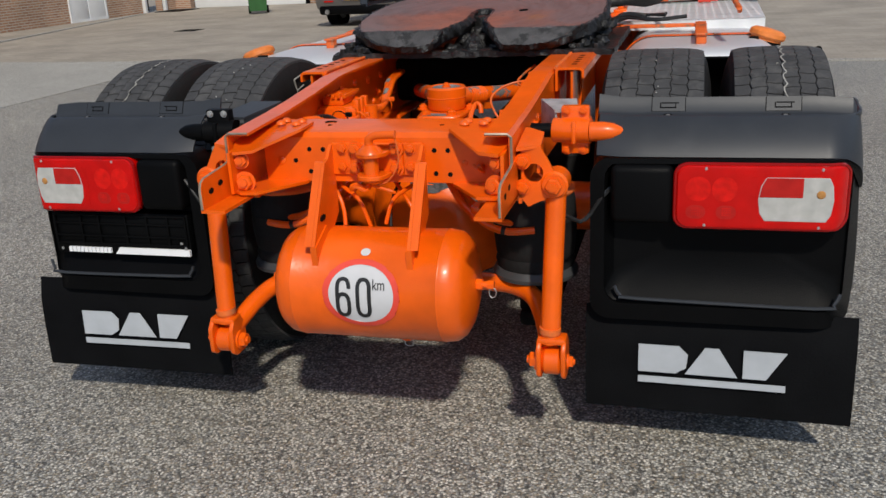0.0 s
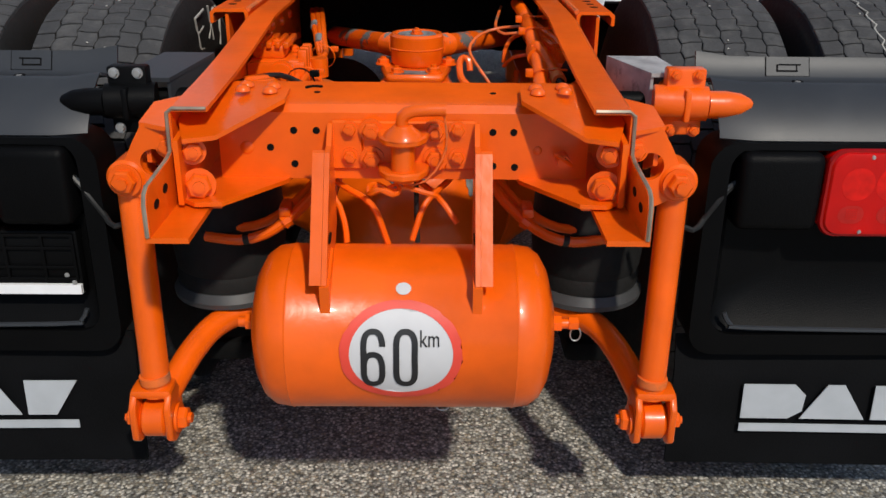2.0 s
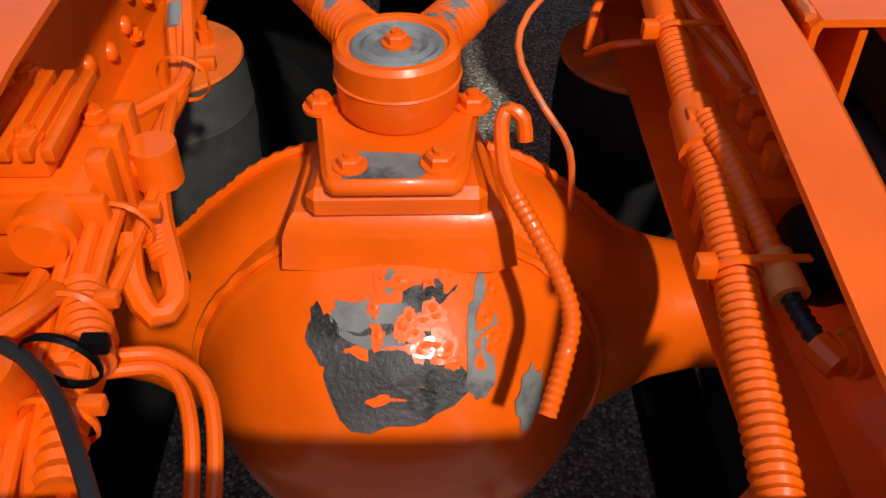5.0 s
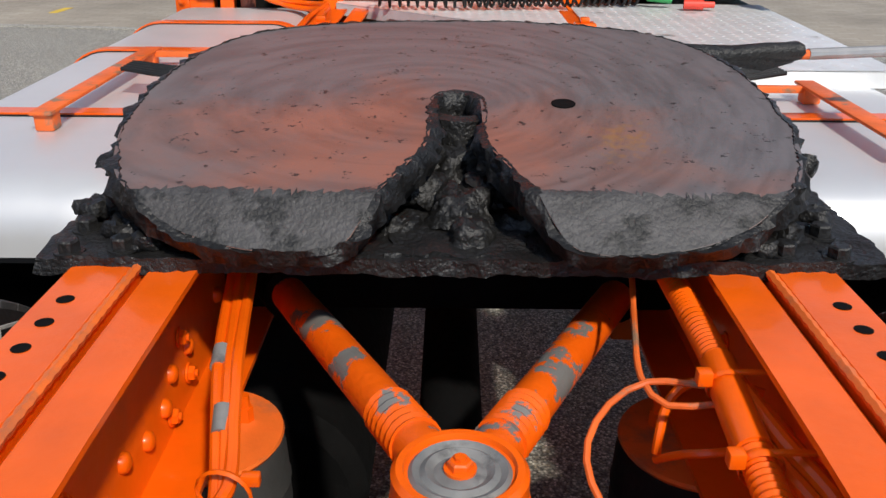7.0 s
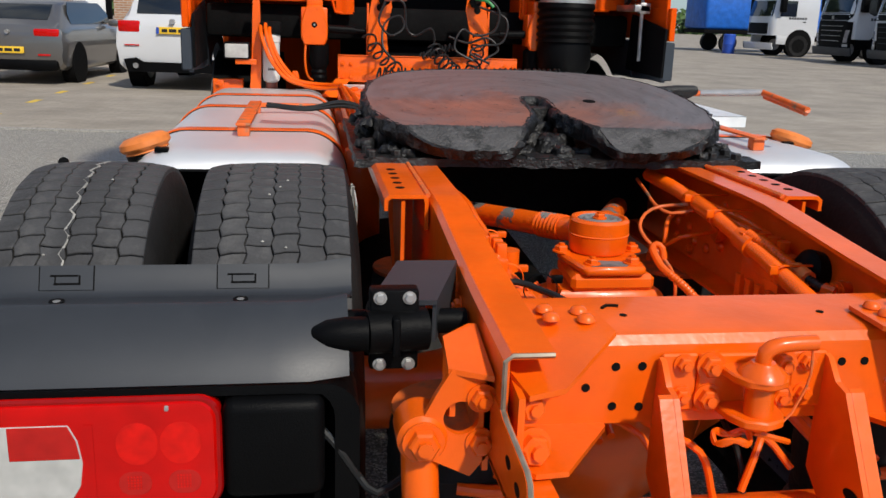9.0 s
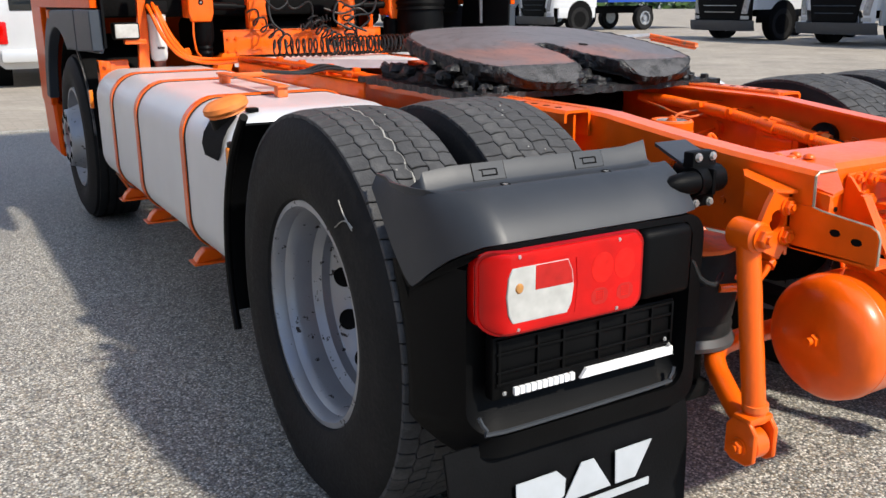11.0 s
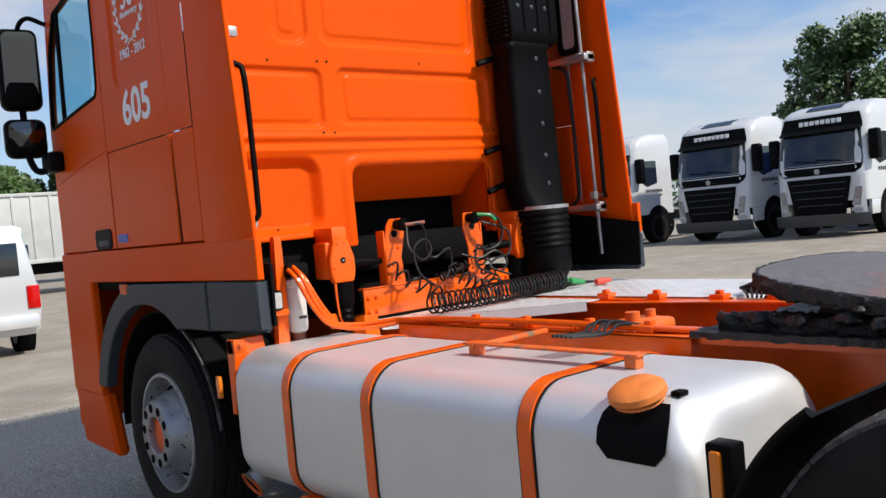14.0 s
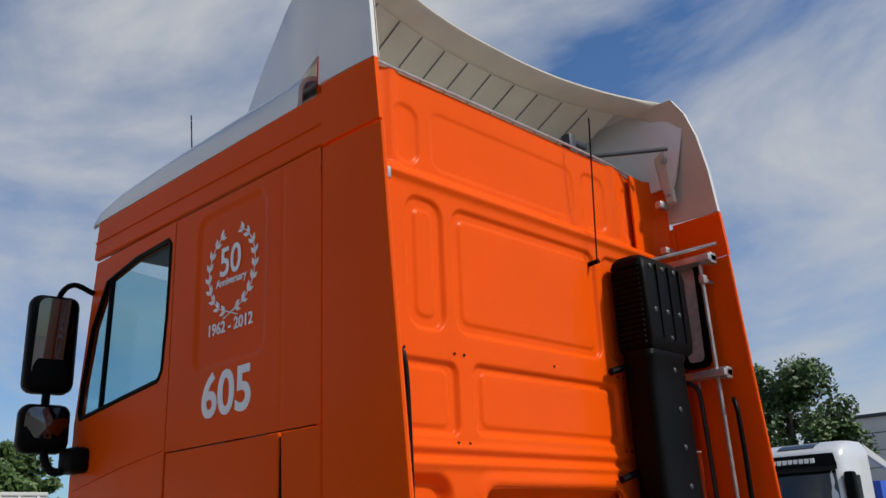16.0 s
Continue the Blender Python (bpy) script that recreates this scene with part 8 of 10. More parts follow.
def cab_side(s):
    bb = "orange_cab"
    # sleeper panel with the pressed field
    us = np.arange(3.105, 4.131, 0.009)
    vs_ = np.arange(1.955, 2.9551, 0.009)
    A, B = np.meshgrid(us, vs_)
    h = 0.010 * soft_box(A, B, 3.45, 3.935, 2.255, 2.90, 0.06, 0.03)
    h += 0.006 * np.exp(-((A - 3.335) / 0.004) ** 2)
    sl = part("sleeper_panel", mx(height_sheet(us, vs_, h, lambda u, v, q: (CX - q, u, v)), s), bb, TRUCK, "orange sleeper side panel", 60)
    # lower locker door and rear strip
    lk = part("locker_door", mx(prism([(3.345, 1.452), (4.125, 1.452), (4.125, 1.951), (3.345, 1.951)], "x", CX - 0.03, CX, 0.004), s), bb, TRUCK, "orange locker door under the sleeper")
    part("rear_strip", mx(prism([(3.108, 1.452), (3.315, 1.452), (3.335, 1.951), (3.108, 1.951)], "x", CX - 0.03, CX - 0.002, 0.004), s), bb, TRUCK)
    part("locker_seam", mx(box(CX - 0.02, CX - 0.006, 3.32, 3.343, 1.455, 1.935), s), "dark", lk)
    part("sill_panel", mx(prism([(2.65, 1.275), (4.60, 1.275), (4.60, 1.444), (2.65, 1.444)], "x", CX - 0.03, CX + 0.001, 0.004), s), bb, TRUCK, "orange sill panel")
    # upper band
    part("upper_band", mx(prism([(3.09, 2.962), (4.95, 2.975), (4.92, 3.17), (3.09, 3.175)], "x", CX - 0.03, CX + 0.002, 0.006), s), bb, TRUCK, "orange band below the roof")
    part("band_bead", mx(rod((CX + 0.003, 3.10, 3.045), (CX + 0.003, 4.93, 3.06), 0.006, 6), s), bb, sl)
    # door with its window
    outer = [(4.138, 1.452), (4.60, 1.452), (5.03, 1.452), (5.045, 1.80), (5.05, 2.17), (4.99, 2.55), (4.93, 2.957), (4.55, 2.957), (4.138, 2.957), (4.138, 2.5), (4.138, 2.2), (4.138, 1.8)]
    inner = [(4.225, 2.262), (4.55, 2.232), (4.985, 2.19), (5.002, 2.225), (4.985, 2.36), (4.92, 2.62), (4.79, 2.83), (4.50, 2.875), (4.195, 2.885), (4.17, 2.86), (4.175, 2.55), (4.195, 2.30)]
    dg = ring_plate(outer, inner, "x", CX - 0.035, CX)
    dg = ([(x - (CX - side_x(y)) if True else x, y, z) for x, y, z in dg[0]], dg[1])
    door = part("cab_door", mx(dg, s), bb, TRUCK, "orange cab door with a dark-framed window")
    part("window_seal", mx(tube([(side_x(y) - 0.004, y, z) for y, z in inner + inner[:1]], 0.012, 6, False), s), "black_plastic", door, "black window seal")
    part("window_glass", mx(prism(inner, "x", CX - 0.022, CX - 0.018), s), "glass", door, "clear side window").visible_shadow = False
    part("window_bar", mx(rod((CX - 0.012, 4.77, 2.22), (CX - 0.012, 4.74, 2.84), 0.014, 8), s), "black_plastic", door)
    part("door_handle", mx(prism(rounded(4.185, 4.425, 1.452, 1.560, 0.03, 4), "x", CX - 0.004, CX + 0.006, 0.003), s), "black_plastic", door, "black door handle")
    part("handle_grip", mx(box(CX + 0.004, CX + 0.012, 4.21, 4.36, 1.47, 1.50, 0.004), s), "grey_plastic", door)
    part("door_crease", mx(tube([(side_x(y) + 0.001, y, z) for y, z in ((4.15, 1.965), (4.5, 1.93), (5.0, 1.86))], 0.004, 5), s), bb, door)
    part("blue_badge", mx(prism(rounded(3.965, 4.09, 1.480, 1.522, 0.008, 3), "x", CX, CX + 0.004), s), "plate_blue", lk, "small blue badge")
    # front lower corner, step well
    part("front_corner", mx(joined(prism([(4.62, 0.62), (5.10, 0.62), (5.09, 1.445), (4.62, 1.445)], "x", CX - 0.06, CX - 0.012, 0.01),
                                   prism([(4.50, 0.28), (5.02, 0.30), (5.12, 0.64), (4.62, 0.64)], "x", CX - 0.10, CX - 0.02, 0.02)), s), bb, TRUCK, "orange lower front corner with step")
    # rear side fairing
    rows = []
    for z, y_r in ((1.275, 2.690), (1.45, 2.700), (1.90, 2.730), (2.4, 2.765), (2.945, 2.800)):
        rows.append([(CX - 0.002 - 0.012 * max(0.0, (3.0 - y) / 0.25) ** 2, y, z) for y in np.linspace(3.10, y_r, 9)])
    fr = part("side_fairing", mx(sheet(rows, 0.02), s), bb, TRUCK, "orange fairing behind the cab side", 50)
    part("fairing_edge", mx(tube([(r[-1][0] - 0.01, r[-1][1], r[-1][2]) for r in rows], 0.012, 8), s), bb, fr)
    part("grab_rail", mx(tube([(CX - 0.070, 2.84, 1.50), (CX - 0.115, 2.815, 1.53), (CX - 0.120, 2.81, 1.60), (CX - 0.120, 2.812, 1.9), (CX - 0.118, 2.82, 2.12), (CX - 0.108, 2.835, 2.17), (CX - 0.060, 2.86, 2.19)], 0.0125, 8), s), "black_plastic", fr, "black grab rail")
    for y, z in ((2.90, 2.82), (2.90, 2.325), (2.88, 1.51)):
        latch = part("latch", mx(box(CX - 0.145, CX - 0.105, y - 0.012, y + 0.02, z - 0.022, z + 0.022, 0.004), s), "zinc", fr, "small bright steel latch")
        part("latch_arm", mx(box(CX - 0.11, CX - 0.018, y, y + 0.012, z - 0.008, z + 0.008, 0.002), s), "steel", latch)
    up = []
    for z, y_r in ((2.955, 2.79), (3.20, 2.81)):
        up.append([(CX + 0.004 - 0.012 * max(0.0, (3.0 - y) / 0.25) ** 2, y, z) for y in np.linspace(3.10, y_r, 9)])
    part("fairing_top", mx(sheet(up, 0.02), s), bb, fr)
    wp = []
    for z, y_r, dx in ((3.204, 2.812, 0.0), (3.45, 2.835, 0.005), (3.66, 2.865, 0.03), (3.80, 2.90, 0.07), (3.88, 2.94, 0.13)):
        wp.append([(CX + 0.003 - dx - 0.012 * max(0.0, (3.0 - y) / 0.25) ** 2 - 0.04 * max(0, (z - 3.5)) * (y - 2.8), y, z + 0.03 * (y - 2.85)) for y in np.linspace(3.12, y_r, 9)])
    part("fairing_cap", mx(sheet(wp, 0.02), s), "cab_white", fr, "white fairing cap", 60)
    inn = [[(p[0] - 0.024, p[1], p[2]) for p in r] for r in wp]
    part("cap_lining", mx(sheet(inn, 0.004), s), "cream", fr, "cream inner face of the fairing", 60)
    gp = [[(CX - 0.004 - 0.012 * max(0.0, (3.0 - y) / 0.25) ** 2, y, z) for y in np.linspace(3.12, y_r, 7)] for z, y_r in ((1.06, 2.665), (1.27, 2.655))]
    part("fairing_foot", mx(sheet(gp, 0.02), s), "grey_plastic", fr, "slate grey plastic foot")
    part("rubber_apron", mx(prism([(2.64, 1.085), (3.19, 1.10), (3.15, 1.41), (2.63, 1.335)], "x", CX - 0.06, CX - 0.048), s), "flap", fr, "black rubber apron")
    # skirt over the front wheel with its arch
    arch_pts = [(3.83 + 0.66 * math.cos(radians(a)), 0.52 + 0.64 * math.sin(radians(a))) for a in range(15, 126, 5)]
    part("wheel_skirt", mx(prism([(3.83 + 0.785 * math.cos(radians(a)), 0.52 + 0.757 * math.sin(radians(a))) for a in range(13, 82, 5)] + [(3.115, 1.268), (3.115, 1.055), (3.40, 1.055)] + arch_pts[::-1][0:] + [], "x", CX - 0.05, CX + 0.012, 0.006), s), "grey_plastic", TRUCK, "slate grey wheel arch skirt")
    part("skirt_rear", mx(prism([(2.655, 1.07), (3.105, 1.055), (3.105, 1.268), (2.655, 1.268)], "x", CX - 0.05, CX + 0.010, 0.006), s), "grey_plastic", TRUCK, "slate grey rear skirt")
    part("skirt_marker", mx(box(CX + 0.0, CX + 0.016, 4.03, 4.12, 1.21, 1.262, 0.005), s), "rust_orange", TRUCK, "small orange side marker")
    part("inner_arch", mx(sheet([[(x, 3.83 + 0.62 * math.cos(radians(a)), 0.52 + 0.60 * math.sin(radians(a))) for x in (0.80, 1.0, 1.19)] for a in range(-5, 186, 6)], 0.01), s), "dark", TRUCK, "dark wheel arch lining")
    # front mudguard behind the wheel, worn grey
    part("splash_guard", mx(sheet([[(x, 3.83 - 0.60 * math.cos(radians(a)), 0.50 + 0.60 * math.sin(radians(a))) for x in (0.90, 1.05, 1.20)] for a in range(8, 75, 11)], 0.012), s), "guard_worn", TRUCK, "worn black splash guard")


for s in (-1, 1):
    cab_side(s)

# front wall, windscreen, roof
fw_rows = [[(x, 5.10 + 0.20 * (1 - (x / 1.22) ** 2) - lean, z) for x in np.linspace(-1.22, 1.22, 13)] for z, lean in ((0.40, 0.0), (0.9, -0.02), (1.45, 0.0), (2.05, 0.03), (2.2, 0.06))]
part("cab_front", sheet(fw_rows, 0.03), "orange_cab", TRUCK, "orange cab front")
ws = [[(x, 5.08 + 0.20 * (1 - (x / 1.20) ** 2) - lean, z) for x in np.linspace(-1.20, 1.20, 13)] for z, lean in ((2.21, 0.04), (2.5, 0.10), (2.96, 0.17))]
part("windscreen", sheet(ws, 0.008), "glass", TRUCK, "wide curved windscreen").visible_shadow = False
part("dashboard", box(-1.15, 1.15, 4.75, 5.15, 1.9, 2.15, 0.05), "interior", TRUCK)
part("steering_wheel", moved(lathe([(0.215, -0.015), (0.23, 0.0), (0.215, 0.015), (0.20, 0.0)], seg=32, caps=False), Matrix.Translation((-0.62, 4.72, 2.16)) @ Matrix.Rotation(radians(25), 4, "X")), "black_plastic", TRUCK, "black steering wheel")
for x in (-0.62, 0.62):
    part("seat", joined(box(x - 0.26, x + 0.26, 4.05, 4.55, 1.75, 1.92, 0.05), box(x - 0.25, x + 0.25, 3.98, 4.12, 1.9, 2.60, 0.06), box(x - 0.14, x + 0.14, 3.99, 4.09, 2.60, 2.82, 0.04)), "interior", TRUCK, "grey cab seat")
part("cab_ceiling", box(-1.2, 1.2, 3.25, 4.9, 3.0, 3.02), "interior", TRUCK)
part("far_trim", box(1.16, 1.19, 3.25, 5.0, 1.45, 2.2), "interior", TRUCK)
roof_rows = []
for y, ze, zc in ((4.985, 3.175, 3.21), (4.97, 3.23, 3.28), (4.92, 3.275, 3.34), (4.75, 3.315, 3.40), (4.3, 3.335, 3.46), (3.8, 3.34, 3.49), (3.25, 3.34, 3.50)):
    row = []
    for u in np.linspace(-1, 1, 61):
        a = abs(u)
        x = u * (CX + 0.003) if a < 0.86 else math.copysign(1.075 + (CX + 0.003 - 1.075) * math.sin((a - 0.86) / 0.14 * math.pi / 2) ** 0.6, u)
        z = zc - (zc - ze) * (a / 0.86) ** 4 if a < 0.86 else 3.17 + (ze - 3.17) * max(0.0, math.cos((a - 0.86) / 0.14 * math.pi / 2)) ** 0.6
        row.append((x, y, z))
    roof_rows.append(row)
part("cab_roof", sheet(roof_rows, 0.02), "cab_white", TRUCK, "white cab roof", 50)
# roof spoiler: outer shell, underside with ribs, and rolled trailing edge
def spoiler_ring(k):
    """Cross-section k of the spoiler from its leading edge (0) to the trailing edge (1)."""
    row = []
    for u in np.linspace(-1, 1, 33):
        a = abs(u)
        y = 4.45 - k * (1.15 + 0.38 * a ** 2.2)
        w = 0.80 + 0.34 * min(1.0, k * 1.25)
        x = math.copysign(w * min(1.0, a / 0.8), u) if a < 0.8 else math.copysign(w + 0.05 * k * (a - 0.8) / 0.2, u)
        top = 3.48 + 0.46 * math.sin(min(1.0, k * 1.05) * math.pi / 2) - 0.02 * a
        side = max(0.0, (a - 0.8) / 0.2)
        z = top - (top - 3.36) * side ** 1.6 * (0.92 if k < 0.95 else 0.25)
        row.append((x, y, z))
    return row


part("roof_spoiler", sheet([spoiler_ring(k) for k in (0.0, 0.06, 0.2, 0.4, 0.6, 0.8, 0.93, 1.0)], 0.015), "cab_white", TRUCK, "white roof spoiler with an open back", 50)
un_rows = []
for f in np.linspace(0, 1, 7):
    un_rows.append([(x * 0.985, y + 0.10 + f * 0.75, (z - 0.07) - f * 0.40) for x, y, z in spoiler_ring(1.0)[5:-5]])
us_ = part("spoiler_underside", sheet(un_rows, 0.006), "cream", TRUCK, "cream ribbed underside of the spoiler", 50)
for i in range(2, 22, 2):
    part("rib", tube([(un_rows[f][i][0], un_rows[f][i][1], un_rows[f][i][2] - 0.004) for f in range(7)], 0.0045, 5, False), "interior", us_, "dark seam of the underside")
edge_ring = spoiler_ring(1.0)[2:-2]
part("trailing_edge", sheet([[(x * kx, y + dy, z + dz) for x, y, z in edge_ring] for kx, dy, dz in ((1.0, 0.03, 0.012), (1.0, -0.008, 0.004), (1.0, -0.018, -0.012), (0.998, -0.006, -0.028), (0.994, 0.03, -0.048), (0.990, 0.075, -0.066), (0.987, 0.105, -0.070), (0.985, 0.12, -0.052))], 0.006), "cream", TRUCK, "broad rolled cream trailing edge", 60)
part("spoiler_brace", joined(rod((1.10, 3.0, 3.60), (0.62, 3.35, 3.52), 0.012, 10), box(0.60, 0.66, 3.30, 3.36, 3.45, 3.66, 0.01), box(0.62, 0.80, 3.32, 3.36, 3.62, 3.655, 0.008)), "grey_plastic", TRUCK, "grey spoiler brace")
part("brace_plate", prism([(3.02, 3.30), (3.08, 3.30), (3.13, 3.60), (3.05, 3.64)], "x", 1.155, 1.185, 0.01), "cream", TRUCK)
for z in (3.36, 3.56):
    bolt(back, (1.155, 3.06, z), (-1, 0, 0), 1.2, BOLT_ZINC)
for z in (3.29, 3.02):
    part("fairing_bracket", box(1.08, 1.17, 3.07, 3.11, z - 0.02, z + 0.02, 0.006), "steel", TRUCK)
part("fairing_strut", rod((0.98, 3.15, 2.95), (1.20, 2.84, 3.02), 0.010, 10), "steel", TRUCK)
part("aerial", joined(rod((0.475, 3.12, 2.85), (0.44, 3.06, 3.60), 0.004, 6), rod((0.475, 3.17, 2.845), (0.475, 3.11, 2.85), 0.012, 10)), "black_plastic", TRUCK, "thin black whip aerial")
part("aerial", rod((-0.95, 4.55, 3.33), (-0.95, 4.60, 3.75), 0.004, 6), "black_plastic", TRUCK, "thin black roof aerial")

# inner window, rods and ladder on the right fairing
part("fairing_window", prism(rounded(2.98, 3.09, 2.40, 2.93, 0.03, 4), "x", 1.195, 1.20, 0.0), "clear_lens", TRUCK, "narrow pale window in the fairing")
part("window_rim", ring_plate(rounded(2.95, 3.12, 2.37, 2.96, 0.045, 4), rounded(2.985, 3.085, 2.405, 2.925, 0.03, 4), "x", 1.185, 1.198), "black_plastic", TRUCK, "black rubber window rim")
rodset = part("fairing_rod", rod((1.14, 2.92, 2.93), (1.15, 2.88, 1.16), 0.011, 10), "steel", TRUCK, "dull steel fairing rods")
part("thin_rod", rod((1.15, 3.02, 2.30), (1.15, 3.0, 1.48), 0.006, 8), "steel", rodset)
for z in (2.93, 2.32, 1.44):
    part("rod_bracket", joined(box(1.09, 1.18, 2.84, 3.14, z - 0.018, z + 0.018, 0.004), box(1.12, 1.18, 2.84, 2.885, z - 0.03, z + 0.03, 0.006)), "steel", rodset)
part("black_pipe", tube([(1.10, 3.10, 2.30), (1.12, 3.02, 2.26), (1.12, 3.0, 2.1), (1.12, 2.99, 1.6), (1.12, 3.02, 1.48), (1.10, 3.1, 1.44)], 0.012, 8), "hose", TRUCK, "black pipe")

# air intake
ai = part("air_intake", loft([[(x, y, z) for x, y in pts] for z, pts in ((2.385, rounded(0.64, 0.96, 2.97, 3.14, 0.03, 4)), (2.415, rounded(0.615, 1.0, 2.945, 3.14, 0.02, 4)), (2.47, rounded(0.612, 1.005, 2.94, 3.14, 0.02, 4)), (2.80, rounded(0.600, 1.005, 2.945, 3.14, 0.02, 4)), (2.855, rounded(0.605, 1.005, 2.955, 3.14, 0.03, 4)), (2.885, rounded(0.63, 0.99, 2.985, 3.13, 0.04, 4)))]), "black_plastic", TRUCK, "black air intake snorkel", 40)
for k in range(16):
    part("louvre", box(0.592, 0.625, 2.968, 3.125, 2.43 + 0.026 * k, 2.443 + 0.026 * k, 0.002), "dark", ai)
for x in (0.72, 0.83, 0.93):
    part("intake_rib", box(x - 0.004, x + 0.004, 2.934, 2.95, 2.46, 2.84, 0.003), "black_plastic", ai)
part("intake_duct", loft([[(x, y, z) for x, y in pts] for z, pts in ((2.40, rounded(0.595, 0.93, 2.95, 3.12, 0.04, 4)), (2.375, rounded(0.59, 0.935, 2.945, 3.12, 0.04, 4)), (2.36, rounded(0.597, 0.928, 2.953, 3.12, 0.04, 4)), (2.2, rounded(0.595, 0.93, 2.95, 3.12, 0.04, 4)), (1.8, rounded(0.585, 0.935, 2.94, 3.11, 0.045, 4)), (1.58, rounded(0.575, 0.93, 2.92, 3.10, 0.06, 4)), (1.46, rounded(0.585, 0.905, 2.87, 3.10, 0.10, 4)))]), "black_plastic", ai, "", 40)
for x, z in ((0.67, 2.82), (0.78, 2.82), (0.89, 2.82), (0.68, 2.60), (0.79, 2.60), (0.90, 2.60), (0.80, 2.47), (0.80, 2.31), (0.80, 2.12), (0.80, 1.94), (0.80, 1.76), (0.79, 1.60)):
    part("dimple", lathe([(0.014, 0.0), (0.009, 0.004), (0.002, 0.005)], (x, 2.942 if z > 2.4 else 2.951 - 0.022 * (2.4 - z) - 0.10 * max(0.0, 1.7 - z), z), (0, -1, 0), 12), "grey_plastic", ai)
part("bellows", lathe([(0.150, 1.46)] + [(0.158 if k % 2 else 0.145, 1.45 - 0.018 * k) for k in range(1, 12)] + [(0.142, 1.25), (0.150, 1.20), (0.148, 1.12), (0.10, 1.04), (0.03, 1.01)], (0.745, 2.96, 0), seg=36), "black_plastic", TRUCK, "ribbed black intake bellows", 50)
part("bellows_band", lathe([(0.156, 1.455), (0.156, 1.475)], (0.745, 2.96, 0), seg=36), "zinc", TRUCK)
for z in (2.30, 1.80, 1.58):
    part("intake_mount", rod((0.50, 3.12, z), (0.60, 3.10, z + 0.03), 0.018, 8), "black_plastic", ai)

# the wall turns forward beside the roof band
for s in (-1, 1):
    part("wall_corner", mx(sheet([[(x, y, z) for x, y in ((0.98, 3.20), (1.06, 3.205), (1.13, 3.20), (1.20, 3.17), (1.232, 3.12))] for z in (2.90, 3.2, 3.47)], 0.01), s), "orange_cab", TRUCK, "", 60)

# mirrors on the left
for s in (-1, 1):
    mr = part("mirror_arm", mx(tube([(1.245, 4.93, 2.80), (1.33, 4.97, 2.84), (1.37, 5.02, 2.80), (1.38, 5.03, 2.70)], 0.014, 8), s), "black_plastic", TRUCK, "black mirror arms")
    part("lower_arm", mx(tube([(1.245, 4.93, 1.98), (1.34, 4.97, 1.94), (1.37, 5.02, 1.99), (1.39, 5.03, 2.10)], 0.020, 8), s), "black_plastic", mr)
    part("arm_link", mx(rod((1.38, 5.06, 2.24), (1.38, 5.06, 2.34), 0.02, 10), s), "black_plastic", mr)
    part("arm_base", mx(box(1.225, 1.33, 4.84, 5.0, 1.93, 2.05, 0.03), s), "black_plastic", mr)
    out_ = Matrix.Translation((-0.06, 0, 0))
    for z0, z1, nm, tilt in ((2.31, 2.79, "mirror", 16), (2.03, 2.26, "wide_angle_mirror", 30)):
        turn = out_ @ Matrix.Translation((1.44, 5.06, 0)) @ Matrix.Rotation(radians(8), 4, "Z") @ Matrix.Translation((-1.44, -5.06, 0))
        m1 = part(nm, mx(moved(box(1.325, 1.555, 5.0, 5.13, z0, z1, 0.05, 4), turn), s), "black_plastic", TRUCK, "black mirror housing")
        zm = (z0 + z1) / 2
        swing = turn @ Matrix.Translation((1.44, 4.997, zm)) @ Matrix.Rotation(radians(tilt * 0.4), 4, "X")
        if nm == "mirror":
            g = moved(prism(rounded(-0.09, 0.09, z0 - zm + 0.03, z1 - zm - 0.03, 0.04, 5), "y", -0.006, 0.004), swing)
        else:
            g = moved(loft([[(x * k, -0.016 + 0.030 * k * k, z * k) for x, z in rounded(-0.095, 0.095, z0 - zm + 0.022, z1 - zm - 0.022, 0.04, 5)] for k in (0.05, 0.3, 0.55, 0.8, 1.0)]), swing)
        part("mirror_glass", mx(g, s), "mirror", m1, "mirror glass", 60)

# writing on the left side
SIDE = Matrix(((0, 0, -1, 0), (-1, 0, 0, 0), (0, 1, 0, 0), (0, 0, 0, 1)))
def side_words(name, text, size, y, z, bold=0.0, sx=1.0):
    return words(name, text, size, "white_letter", Matrix.Translation((-CX - 0.0025 if name == "fleet_number" else -CX + 0.0065, y, z)) @ SIDE @ Matrix.Diagonal((sx, 1, 1, 1)), TRUCK, 0.0012, bold)
side_words("fleet_number", "605", 0.235, 3.685, 2.13, 0.0055, 1.0)
side_words("years", "1962 - 2012", 0.066, 3.69, 2.40, 0.0012, 1.0)
side_words("fifty", "50", 0.170, 3.70, 2.665, 0.002, 0.92)
side_words("anniversary", "Anniversary", 0.047, 3.69, 2.585, 0.0005, 0.95)
wreath = []
